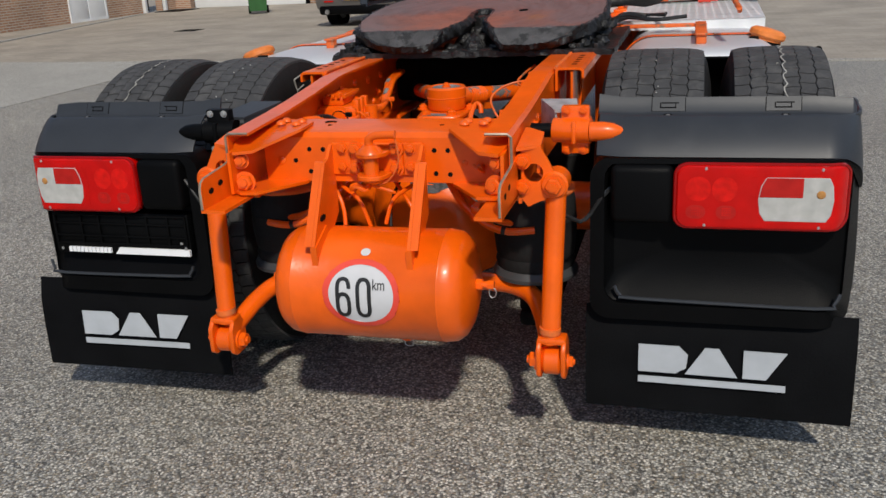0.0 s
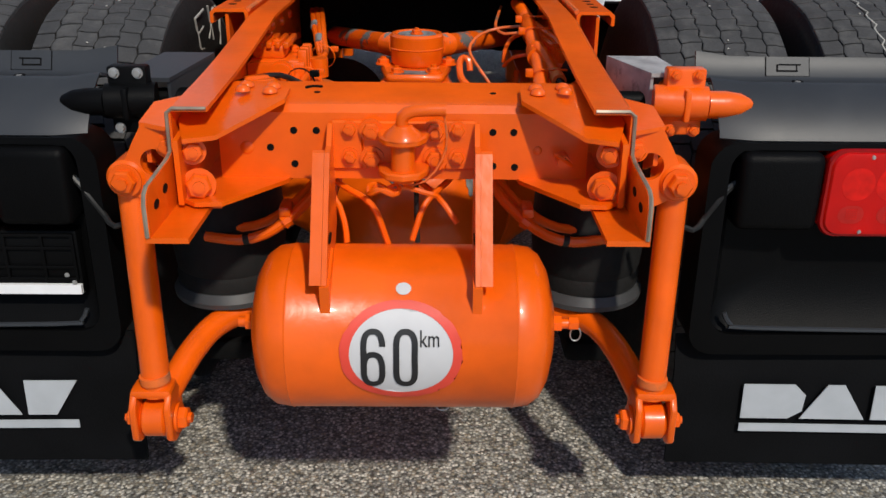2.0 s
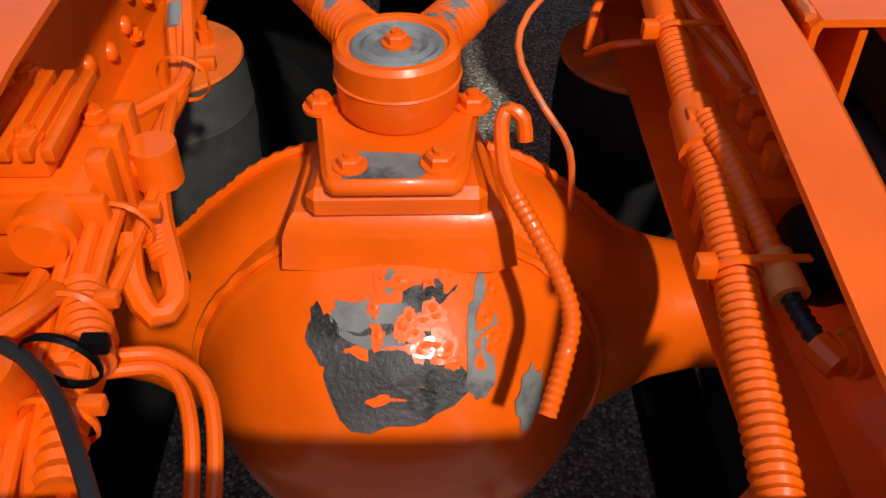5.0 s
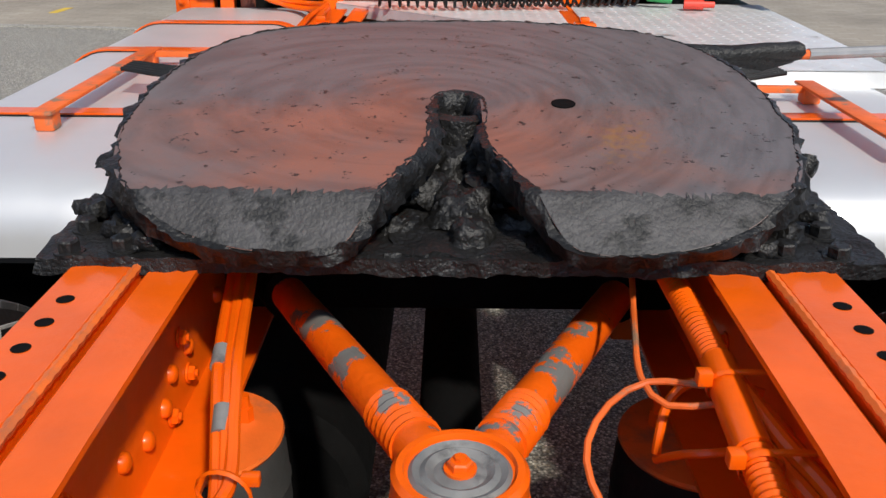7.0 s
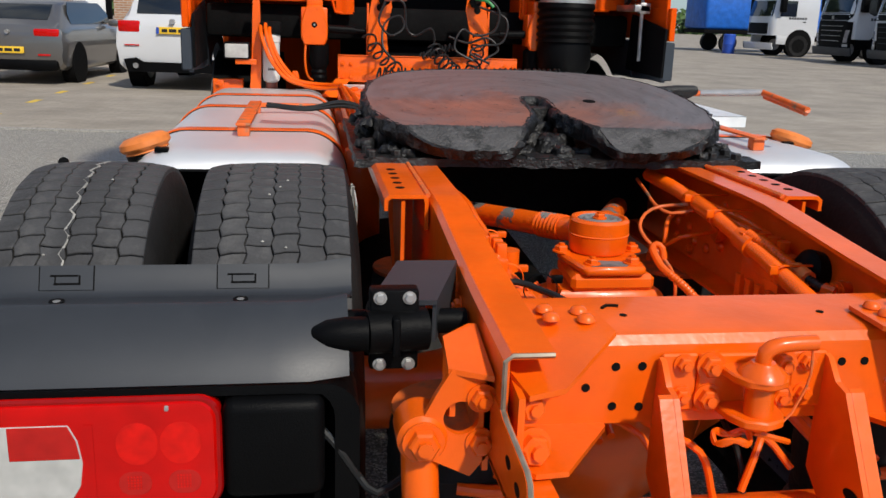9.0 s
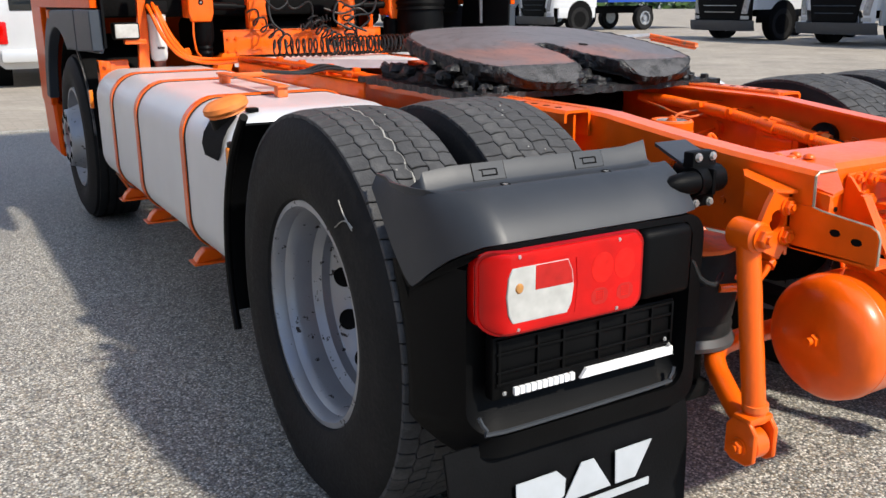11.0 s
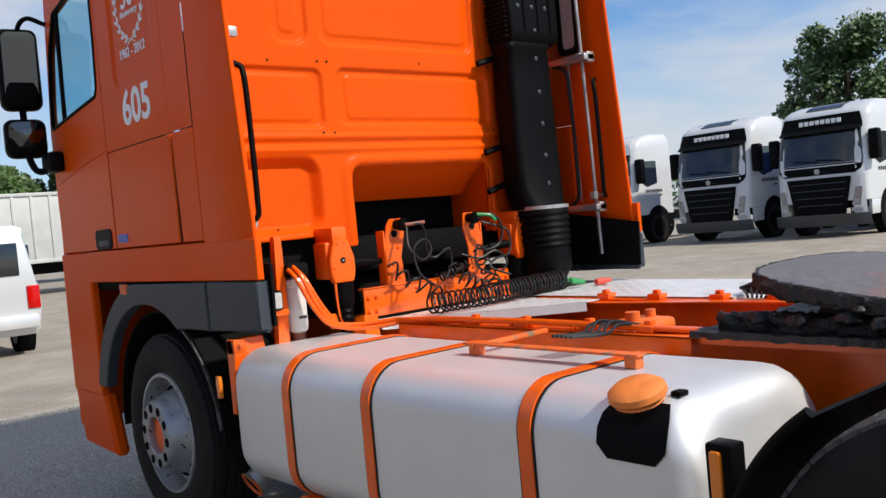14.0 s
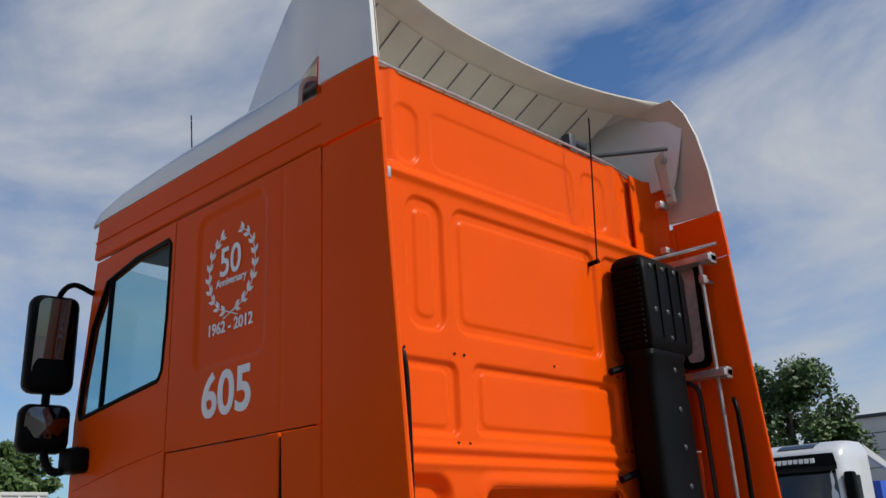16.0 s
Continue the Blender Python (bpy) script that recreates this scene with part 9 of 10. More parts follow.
for sg in (-1, 1):
    for k in range(9):
        a = radians(-78 + 17 * k)
        px, pz = sg * 0.165 * math.cos(a) * (1.0 if k < 7 else 0.95), 0.645 * 0 + 0.17 * math.sin(a)
        for d in (-1, 1):
            t = a + math.pi / 2 * 1 + d * 0.55
            ux, uz = sg * math.cos(t), math.sin(t)
            c = Vector((px + ux * 0.021, pz + uz * 0.021))
            u, w = Vector((ux, uz)) * 0.021, Vector((-uz, ux)) * 0.009
            pts = [c - u, c + w, c + u, c - w]
            wreath.append(prism([(3.69 - q.x, 2.63 + q.y) for q in pts], "x", -CX + 0.0045, -CX + 0.009))
    wreath.append(tube([(-CX + 0.008, 3.69 - sg * 0.165 * math.cos(radians(a)), 2.63 + 0.17 * math.sin(radians(a))) for a in range(-80, 75, 8)] , 0.0022, 4, False))
    wreath.append(tube([(-CX + 0.008, 3.69 - sg * 0.03, 2.463), (-CX + 0.008, 3.69 + sg * 0.05, 2.435)], 0.003, 4, False))
part("wreath", joined(*wreath), "white_letter", TRUCK, "white laurel wreath emblem")


# ---- valves, hoses and cables between the rails ----
vb = part("valve_block", box(-0.383, -0.262, -0.205, -0.055, 0.80, 0.905, 0.008), "orange", TRUCK, "orange-painted brake valve block")
part("valve_cover", box(-0.375, -0.30, -0.19, -0.07, 0.905, 0.935, 0.006), "orange", vb)
for k in range(3):
    part("valve_rib", box(-0.27, -0.248, -0.19 + 0.04 * k, -0.165 + 0.04 * k, 0.83, 0.925, 0.004), "orange", vb)
for k in range(4):
    part("cover_fin", box(-0.36 + 0.02 * k, -0.348 + 0.02 * k, -0.198, -0.06, 0.93, 0.944, 0.002), "orange", vb)
part("valve_flange", joined(box(-0.385, -0.25, -0.215, -0.20, 0.86, 0.90, 0.004), rod((-0.30, -0.205, 0.88), (-0.30, -0.255, 0.88), 0.024, 16), rod((-0.30, -0.225, 0.88), (-0.30, -0.245, 0.88), 0.030, 16)), "orange", vb)
part("valve_port", joined(rod((-0.262, -0.12, 0.875), (-0.225, -0.12, 0.875), 0.020, 14), rod((-0.23, -0.12, 0.895), (-0.23, -0.12, 0.85), 0.024, 14)), "orange", vb)
for x, y, z in ((-0.355, -0.06, 0.936), (-0.32, -0.17, 0.936), (-0.29, -0.09, 0.906)):
    bolt(vb, (x, y, z), (0, 0, 1), 0.9)
lv = part("lower_valve", joined(box(-0.385, -0.26, -0.40, -0.24, 0.745, 0.83, 0.012), lathe([(0.05, 0.0), (0.055, 0.02), (0.05, 0.07), (0.03, 0.085)], (-0.32, -0.40, 0.82), (0, 0, 1), 20), box(-0.38, -0.24, -0.46, -0.42, 0.80, 0.83, 0.005)), "orange", TRUCK, "orange-painted relay valve")
bolt(lv, (-0.29, -0.44, 0.83), (0, 0, 1), 1.1)
bolt(lv, (-0.35, -0.29, 0.83), (0, 0, 1), 0.9)
hoses = [
    ([(-0.29, 0.46, 0.93), (-0.262, 0.25, 0.925), (-0.249, 0.156, 0.90), (-0.235, 0.05, 0.87), (-0.265, 0.0, 0.865), (-0.30, -0.05, 0.87)], 0.0085),
    ([(-0.305, 0.46, 0.93), (-0.272, 0.25, 0.92), (-0.256, 0.15, 0.895), (-0.24, 0.045, 0.862), (-0.247, -0.05, 0.855), (-0.245, -0.12, 0.84)], 0.010),
    ([(-0.318, 0.46, 0.93), (-0.287, 0.25, 0.92), (-0.268, 0.15, 0.895), (-0.248, 0.05, 0.865), (-0.238, -0.04, 0.862), (-0.232, -0.15, 0.85), (-0.25, -0.30, 0.83)], 0.0075),
    ([(-0.235, -0.12, 0.845), (-0.222, -0.17, 0.835), (-0.205, -0.215, 0.82), (-0.198, -0.245, 0.805), (-0.215, -0.262, 0.80), (-0.235, -0.24, 0.82), (-0.245, -0.20, 0.845)], 0.013),
    ([(-0.27, -0.19, 0.87), (-0.268, -0.26, 0.86), (-0.262, -0.34, 0.85), (-0.25, -0.45, 0.84), (-0.22, -0.56, 0.83)], 0.010),
    ([(-0.25, -0.19, 0.87), (-0.252, -0.26, 0.858), (-0.244, -0.34, 0.85), (-0.228, -0.45, 0.84), (-0.20, -0.56, 0.83)], 0.008),
    ([(-0.285, -0.20, 0.86), (-0.285, -0.28, 0.852), (-0.278, -0.36, 0.845), (-0.268, -0.46, 0.84), (-0.25, -0.58, 0.83)], 0.008),
    ([(-0.35, -0.42, 0.90), (-0.31, -0.40, 0.90), (-0.28, -0.35, 0.89), (-0.275, -0.30, 0.87)], 0.011),
    ([(-0.36, -0.30, 0.85), (-0.33, -0.36, 0.86), (-0.30, -0.33, 0.87), (-0.30, -0.27, 0.86)], 0.009),
    ([(-0.28, -0.32, 0.80), (-0.24, -0.315, 0.805), (-0.19, -0.312, 0.80), (-0.15, -0.35, 0.785), (-0.14, -0.45, 0.74), (-0.15, -0.60, 0.70)], 0.007),
    ([(-0.28, -0.335, 0.795), (-0.24, -0.328, 0.80), (-0.19, -0.325, 0.795), (-0.165, -0.37, 0.775), (-0.16, -0.46, 0.73), (-0.17, -0.60, 0.69)], 0.007),
]
for pts, r in hoses:
    part("hose", tube(pts, r, 10, step=0.012), "orange", TRUCK, "orange overpainted hose")
for a, b, r in (((-0.262, -0.28, 0.852), (-0.235, -0.36, 0.845), 0.021), ((-0.228, -0.17, 0.835), (-0.21, -0.21, 0.82), 0.016), ((-0.255, -0.36, 0.842), (-0.225, -0.48, 0.838), 0.020)):
    A, B = Vector(a), Vector(b)
    part("conduit", tube([tuple(A.lerp(B, k / 16)) for k in range(17)], r, 14, False, ribs=0.0028), "orange", TRUCK, "orange corrugated conduit")
part("black_hose", tube([(-0.39, -0.40, 0.885), (-0.326, -0.394, 0.903), (-0.275, -0.394, 0.908), (-0.237, -0.42, 0.90), (-0.206, -0.466, 0.895), (-0.175, -0.53, 0.87), (-0.16, -0.60, 0.82)], 0.0065, 8), "hose", TRUCK, "black rubber hose")
for p in ((-0.238, 0.048, 0.868), (-0.246, -0.20, 0.858), (-0.258, -0.31, 0.852), (-0.24, -0.42, 0.85), (-0.232, -0.40, 0.895)):
    part("cable_tie", joined(lathe([(0.030, -0.004), (0.032, 0.0), (0.030, 0.004)], p, (0.15, 1, 0.1), 18, False), box(p[0] + 0.02, p[0] + 0.04, p[1] - 0.006, p[1] + 0.006, p[2] + 0.012, p[2] + 0.026, 0.002)), "orange" if p[2] < 0.88 else "black_plastic", TRUCK)
for p, q in (((-0.262, 0.16, 0.9), (-0.258, 0.125, 0.887)), ((-0.285, 0.26, 0.92), (-0.281, 0.225, 0.915))):
    part("bare_stretch", rod(p, q, 0.0118, 12), "grey_worn", TRUCK, "bare grey stretch of hose")
# right side conduit and loops
RC = [(0.300, 0.46, 0.955), (0.305, 0.30, 0.95), (0.309, 0.20, 0.942), (0.304, 0.09, 0.936), (0.303, 0.018, 0.93), (0.301, -0.112, 0.913), (0.300, -0.208, 0.90), (0.294, -0.30, 0.888), (0.285, -0.40, 0.877), (0.275, -0.52, 0.865), (0.265, -0.62, 0.85)]
part("main_conduit", tube(RC, 0.0185, 16, step=0.0045, ribs=0.0022), "orange", TRUCK, "thick corrugated orange conduit")
part("conduit_sleeve", tube([(0.3095, 0.20, 0.942), (0.3045, 0.10, 0.937), (0.303, 0.04, 0.932)], 0.0205, 16), "orange", TRUCK)
part("tee_piece", joined(rod((0.301, -0.10, 0.915), (0.300, -0.16, 0.906), 0.024, 16), box(0.285, 0.317, -0.14, -0.12, 0.90, 0.934, 0.004)), "orange", TRUCK)
part("branch_conduit", tube([(0.302, -0.135, 0.93), (0.312, -0.19, 0.922), (0.322, -0.25, 0.905), (0.328, -0.30, 0.895)], 0.0125, 12, step=0.004, ribs=0.002), "orange", TRUCK, "thin corrugated conduit")
part("branch_sleeve", rod((0.327, -0.295, 0.896), (0.332, -0.335, 0.888), 0.0165, 14), "cap", TRUCK)
part("branch_tail", joined(tube([(0.332, -0.335, 0.888), (0.337, -0.36, 0.884), (0.345, -0.385, 0.88)], 0.009, 10, step=0.004, ribs=0.0015)), "hose", TRUCK, "black corrugated cable")
part("sensor_plug", joined(rod((0.340, -0.378, 0.88), (0.352, -0.40, 0.878), 0.014, 10), rod((0.352, -0.39, 0.88), (0.388, -0.385, 0.88), 0.017, 14), rod((0.36, -0.389, 0.88), (0.372, -0.387, 0.88), 0.021, 14)), "orange", TRUCK)
part("black_cap", lathe([(0.040, 0.0), (0.043, 0.01), (0.043, 0.035), (0.03, 0.042), (0.01, 0.043)], (0.386, -0.285, 0.885), (-1, -0.1, 0.25), 28), "black_plastic", TRUCK, "black ribbed valve cap")
rv = part("right_valve", joined(box(0.335, 0.386, -0.22, -0.05, 0.80, 0.90, 0.008), box(0.33, 0.37, -0.20, -0.08, 0.84, 0.87, 0.004)), "orange", TRUCK, "orange-painted valve on the rail")
for k in range(4):
    part("valve_port", rod((0.36, -0.06 - 0.04 * k, 0.88), (0.36, -0.06 - 0.04 * k, 0.925), 0.014, 10), "orange", rv)
    part("valve_foot", box(0.325, 0.345, -0.21 + 0.045 * k, -0.185 + 0.045 * k, 0.765, 0.82, 0.004), "orange", rv)
for k, (dx, dz) in enumerate(((0.0, 0.0), (0.012, 0.012), (0.024, 0.004))):
    part("hose", tube([(0.31 + dx * 0.5, 0.20, 0.93 + dz), (0.325 + dx, 0.05, 0.925 + dz), (0.345 + dx, -0.02, 0.918 + dz), (0.365 + dx * 0.6, -0.08, 0.908 + dz * 0.5), (0.375, -0.13, 0.895)], 0.0095, 10), "orange", TRUCK, "orange overpainted hose")
for p in ((0.303, 0.015, 0.93), (0.293, -0.31, 0.888), (0.306, 0.15, 0.94)):
    part("cable_tie", joined(lathe([(0.0225, -0.005), (0.0235, 0.0), (0.0225, 0.005)], p, (0.05, 1, 0.12), 20, False), box(p[0] - 0.035, p[0] - 0.018, p[1] - 0.008, p[1] + 0.008, p[2] + 0.004, p[2] + 0.022, 0.002), box(p[0], p[0] + 0.085, p[1] - 0.004, p[1] + 0.004, p[2] + 0.018, p[2] + 0.022, 0.001)), "orange", TRUCK)
part("spring_hose", tube([(0.215, 0.01, 0.70), (0.205, 0.01, 0.79), (0.173, 0.025, 0.84), (0.149, 0.07, 0.87), (0.150, 0.115, 0.89), (0.179, 0.16, 0.91), (0.229, 0.19, 0.922), (0.292, 0.165, 0.932)], 0.0042, 8), "rust_orange", TRUCK, "thin worn air hose in a loop")
part("spring_hose", tube([(0.25, 0.42, 0.95), (0.232, 0.30, 0.938), (0.222, 0.20, 0.922), (0.245, 0.155, 0.912), (0.30, 0.145, 0.922)], 0.0042, 8), "rust_orange", TRUCK, "thin worn air hose in a loop")
part("spring_hose", tube([(0.245, 0.18, 0.83), (0.248, 0.185, 0.86), (0.262, 0.21, 0.885), (0.29, 0.225, 0.90), (0.33, 0.22, 0.905), (0.37, 0.20, 0.90)], 0.0062, 8), "orange", TRUCK)
part("spring_hose", tube([(0.245, 0.18, 0.82), (0.27, 0.15, 0.85), (0.31, 0.14, 0.86), (0.36, 0.15, 0.865)], 0.0055, 8), "orange", TRUCK)
part("hose_union", joined(rod((0.36, 0.15, 0.865), (0.387, 0.15, 0.865), 0.022, 12), rod((0.365, 0.15, 0.865), (0.375, 0.15, 0.865), 0.028, 6)), "orange", TRUCK)
# hose on the axle
part("axle_hose", tube([(0.143, -0.062, 0.855), (0.14, -0.055, 0.878), (0.127, -0.05, 0.886), (0.117, -0.058, 0.875), (0.118, -0.114, 0.852), (0.128, -0.145, 0.842)], 0.0085, 10), "orange", TRUCK)
part("axle_conduit", tube([(0.128, -0.145, 0.842), (0.146, -0.18, 0.826), (0.166, -0.215, 0.802), (0.176, -0.25, 0.778), (0.166, -0.285, 0.755), (0.15, -0.32, 0.72)], 0.0098, 12, step=0.004, ribs=0.0016), "orange", TRUCK, "orange corrugated axle hose")
part("sensor_stub", rod((-0.262, -0.085, 0.690), (-0.238, -0.105, 0.702), 0.009, 10), "hose", TRUCK)


# bare and blistered paint on the axle cover
def on_cover(x, z_off):
    """A point on the domed rear cover of the axle."""
    prof = [(0.252, 0.012), (0.238, 0.032), (0.215, 0.075), (0.185, 0.115), (0.14, 0.15), (0.09, 0.172), (0.02, 0.182), (0.0, 0.182)]
    r = math.hypot(x, z_off)
    for (r0, h0), (r1, h1) in zip(prof, prof[1:]):
        if r1 <= r <= r0:
            return (x, -0.095 - (h0 + (h1 - h0) * (r0 - r) / (r0 - r1)) - 0.003, 0.512 + z_off)
    return (x, -0.11, 0.512 + z_off)


def blotch(cx, cz, w, h, seed, mat, name, label, lift=0.0):
    rn = random.Random(seed)
    ring = []
    for k in range(26):
        a = math.tau * k / 26
        q = 1 + 0.35 * noise.noise(Vector((math.cos(a) * 1.7 + seed, math.sin(a) * 1.7, 0))) + 0.1 * rn.uniform(-1, 1)
        p = on_cover(cx + w * q * math.cos(a), cz + h * q * math.sin(a))
        ring.append((p[0], p[1] - lift, p[2]))
    c = on_cover(cx, cz)
    mid = [tuple((np.array(p) * 0.5 + np.array(on_cover(cx + (p[0] - cx) * 0.5, cz + (p[2] - 0.512 - cz) * 0.5)) * 0.5)) for p in ring]
    return part(name, loft([ring, mid, [(c[0] + 0.002 * math.cos(math.tau * k / 26), c[1] - lift, c[2] + 0.002 * math.sin(math.tau * k / 26)) for k in range(26)]]), mat, axle, label)


blotch(0.0, 0.155, 0.066, 0.050, 2, "grease_dull", "bare_patch", "dark oily bare patch")
blotch(-0.02, 0.200, 0.055, 0.016, 3, "grey_worn", "bare_patch", "bare grey metal patch")
blotch(0.095, 0.170, 0.016, 0.045, 4, "grey_worn", "bare_patch", "bare grey metal patch")
blotch(-0.075, 0.185, 0.016, 0.020, 5, "grease_dull", "bare_patch", "dark bare patch")
blotch(0.038, 0.216, 0.030, 0.009, 6, "grease_dull", "bare_patch", "dark bare patch")
blotch(-0.005, 0.226, 0.014, 0.006, 8, "grey_worn", "bare_patch", "bare grey metal patch")
blotch(0.15, 0.10, 0.016, 0.030, 9, "grey_worn", "bare_patch", "bare grey metal patch")
for k in range(26):
    rn = random.Random(40 + k)
    blotch(0.045 + rn.uniform(-0.07, 0.07), 0.20 + rn.uniform(-0.035, 0.03), rn.uniform(0.006, 0.016), rn.uniform(0.004, 0.010), 50 + k, "orange", "blister", "blistered paint", 0.001)
# hoses under the cross member, seen above the air tank
for pts, r in (([(-0.20, -0.60, 0.79), (-0.12, -0.70, 0.765), (-0.06, -0.74, 0.74), (-0.03, -0.74, 0.66)], 0.006), ([(-0.22, -0.62, 0.775), (-0.14, -0.70, 0.75), (-0.115, -0.72, 0.70), (-0.11, -0.73, 0.66)], 0.006),
               ([(0.13, -0.55, 0.80), (0.09, -0.66, 0.77), (0.04, -0.73, 0.74), (0.015, -0.74, 0.67)], 0.006), ([(0.0, -0.60, 0.76), (0.06, -0.70, 0.745), (0.10, -0.73, 0.70)], 0.006)):
    part("brake_hose", tube(pts, r, 8), "orange", TRUCK)
part("brake_hose", tube([(0.02, -0.58, 0.77), (0.022, -0.70, 0.72), (0.025, -0.73, 0.66)], 0.005, 8), "hose", TRUCK, "black brake hose")
for s in (-1, 1):
    for dy, dz, r in ((0.0, 0.0, 0.011), (0.030, 0.016, 0.010)):
        part("brake_pipe", mx(tube([(0.15, -0.56 + dy, 0.755), (0.195, -0.60 + dy, 0.703 + dz), (0.232, -0.612 + dy, 0.668 + dz), (0.285, -0.625 + dy, 0.634 + dz), (0.34, -0.625 + dy, 0.620 + dz), (0.41, -0.61 + dy, 0.622 + dz)], r, 10), s), "orange", TRUCK)
    part("pipe_clip", mx(joined(rod((0.236, -0.613, 0.665), (0.250, -0.618, 0.656), 0.017, 10), box(0.232, 0.256, -0.63, -0.57, 0.672, 0.692, 0.004)), s), "orange", TRUCK)
    part("tape_band", mx(rod((0.318, -0.6255, 0.6245), (0.330, -0.6255, 0.6222), 0.0125, 10), s), "hose", TRUCK, "black tape round a pipe")

# ---- behind the cab: cab mounts, cross beam, hose stand, hoses ----
beam = part("hose_beam", joined(box(-0.49, 0.50, 3.02, 3.032, 1.005, 1.145, 0.002), box(-0.49, 0.50, 3.02, 3.07, 1.137, 1.147, 0.002)), "orange", TRUCK, "orange cross beam behind the cab")
for x in (-0.465, -0.42, 0.43, 0.475):
    for z in (1.03, 1.10):
        bolt(beam, (x, 3.02, z), (0, -1, 0), 0.8)
for x in (-0.16, 0.06, 0.17):
    bolt(beam, (x, 3.02, 1.115), (0, -1, 0), 0.6)
for s in (-1, 1):
    part("beam_leg", mx(loft([[(0.42, 3.02, 1.02), (0.50, 3.02, 1.02), (0.50, 3.09, 1.02), (0.42, 3.09, 1.02)], [(0.50, 2.90, 0.93), (0.58, 2.90, 0.93), (0.58, 3.0, 0.93), (0.50, 3.0, 0.93)]]), s), "orange", beam)
    cl = part("cab_mount", mx(joined(box(0.545, 0.685, 3.02, 3.13, 1.215, 1.39, 0.01), prism([(0.56, 1.195), (0.67, 1.195), (0.685, 1.24), (0.685, 1.31), (0.655, 1.40), (0.575, 1.40), (0.545, 1.31), (0.545, 1.24)], "y", 2.985, 3.02, 0.006), box(0.57, 0.655, 3.0, 3.16, 1.38, 1.46, 0.01)), s), "orange", TRUCK, "orange cab mounting casting")
    placed("bolt_hole", HOLE, Matrix.Translation((s * 0.615, 2.9845, 1.30)) @ turn_to((0, -1, 0)) @ Matrix.Diagonal((1.5, 1.5, 1, 1)), cl)
    bolt(cl, (s * 0.615, 2.985, 1.30), (0, -1, 0), 0.45, BOLT_ZINC)
    for x, z in ((0.565, 1.265), (0.665, 1.265), (0.60, 1.38), (0.64, 1.38)):
        bolt(cl, (s * x, 2.987, z), (0, -1, 0), 0.5)
    part("cab_air_spring", mx(lathe([(0.028, 0.95), (0.038, 0.98), (0.036, 1.0)] + [(0.044 if k % 2 else 0.038, 1.01 + 0.014 * k) for k in range(6)] + [(0.052, 1.10), (0.053, 1.19), (0.04, 1.205)], (0.59, 3.045, 0), seg=22), s), "black_plastic", TRUCK, "black cab air spring")
    part("damper", mx(joined(rod((0.54, 3.05, 1.28), (0.40, 3.06, 1.275), 0.022, 14), rod((0.41, 3.06, 1.275), (0.30, 3.07, 1.27), 0.014, 12)), s), "black_plastic", TRUCK, "black cab damper")
    up = part("hose_stand", mx(joined(prism([(0.215, 1.14), (0.33, 1.14), (0.335, 1.30), (0.31, 1.44), (0.285, 1.475), (0.21, 1.475), (0.20, 1.40), (0.23, 1.28)], "y", 3.03, 3.04, 0.002), box(0.325, 0.335, 3.03, 3.09, 1.15, 1.42, 0.002)), s), "orange", TRUCK, "orange hose stand plate")
    placed("bolt_hole", HOLE, Matrix.Translation((s * 0.265, 3.0295, 1.40)) @ turn_to((0, -1, 0)) @ Matrix.Diagonal((1.9, 1.9, 1, 1)), up)
    for x, z in ((0.25, 1.33), (0.285, 1.25), (0.25, 1.18), (0.235, 1.45)):
        bolt(up, (s * x, 3.03, z), (0, -1, 0), 0.6)
    part("plug_socket", mx(joined(rod((0.245, 3.03, 1.445), (0.245, 2.965, 1.44), 0.026, 16), rod((0.245, 2.99, 1.445), (0.245, 2.975, 1.44), 0.032, 16)), s), "black_plastic", up, "black hose socket")
    part("thin_pipe", mx(tube([(0.66, 3.0, 1.21), (0.665, 2.99, 1.12), (0.65, 3.0, 1.03), (0.60, 3.05, 1.0)], 0.006, 8), s), "orange", TRUCK)
    part("lug", mx(joined(prism([(0.70, 0.99), (0.735, 0.99), (0.74, 1.03), (0.73, 1.06), (0.705, 1.06), (0.695, 1.03)], "y", 2.95, 2.96, 0.003), rod((0.718, 2.95, 1.035), (0.718, 2.94, 1.035), 0.012, 12)), s), "orange", TRUCK)
# left upright with work lamp, filter and its hoses
post = part("lamp_post", loft([[(-0.965, 3.05, 0.86), (-0.905, 3.05, 0.86), (-0.905, 3.09, 0.86), (-0.965, 3.09, 0.86)], [(-0.945, 3.05, 1.16), (-0.895, 3.05, 1.16), (-0.895, 3.09, 1.16), (-0.945, 3.09, 1.16)], [(-0.935, 3.05, 1.44), (-0.90, 3.05, 1.44), (-0.90, 3.09, 1.44), (-0.935, 3.09, 1.44)]]), "orange", TRUCK, "orange upright post")
part("lamp_shelf", box(-1.03, -0.92, 3.0, 3.06, 1.085, 1.112, 0.003), "orange", post)
wlp = part("work_lamp", box(-1.09, -0.952, 2.985, 3.06, 1.11, 1.20, 0.012), "black_plastic", TRUCK, "rectangular work lamp with a pale lens")
part("lamp_glass", box(-1.081, -0.961, 2.979, 2.99, 1.119, 1.191, 0.006), "clear_lens", wlp, "pale ribbed lens")
fl = part("fuel_filter", lathe([(0.03, 0.99), (0.042, 1.0), (0.046, 1.02), (0.046, 1.20), (0.050, 1.205), (0.050, 1.235), (0.035, 1.245)], (-0.845, 3.06, 0), seg=28), "filter", TRUCK, "white fuel filter can with small dark print")
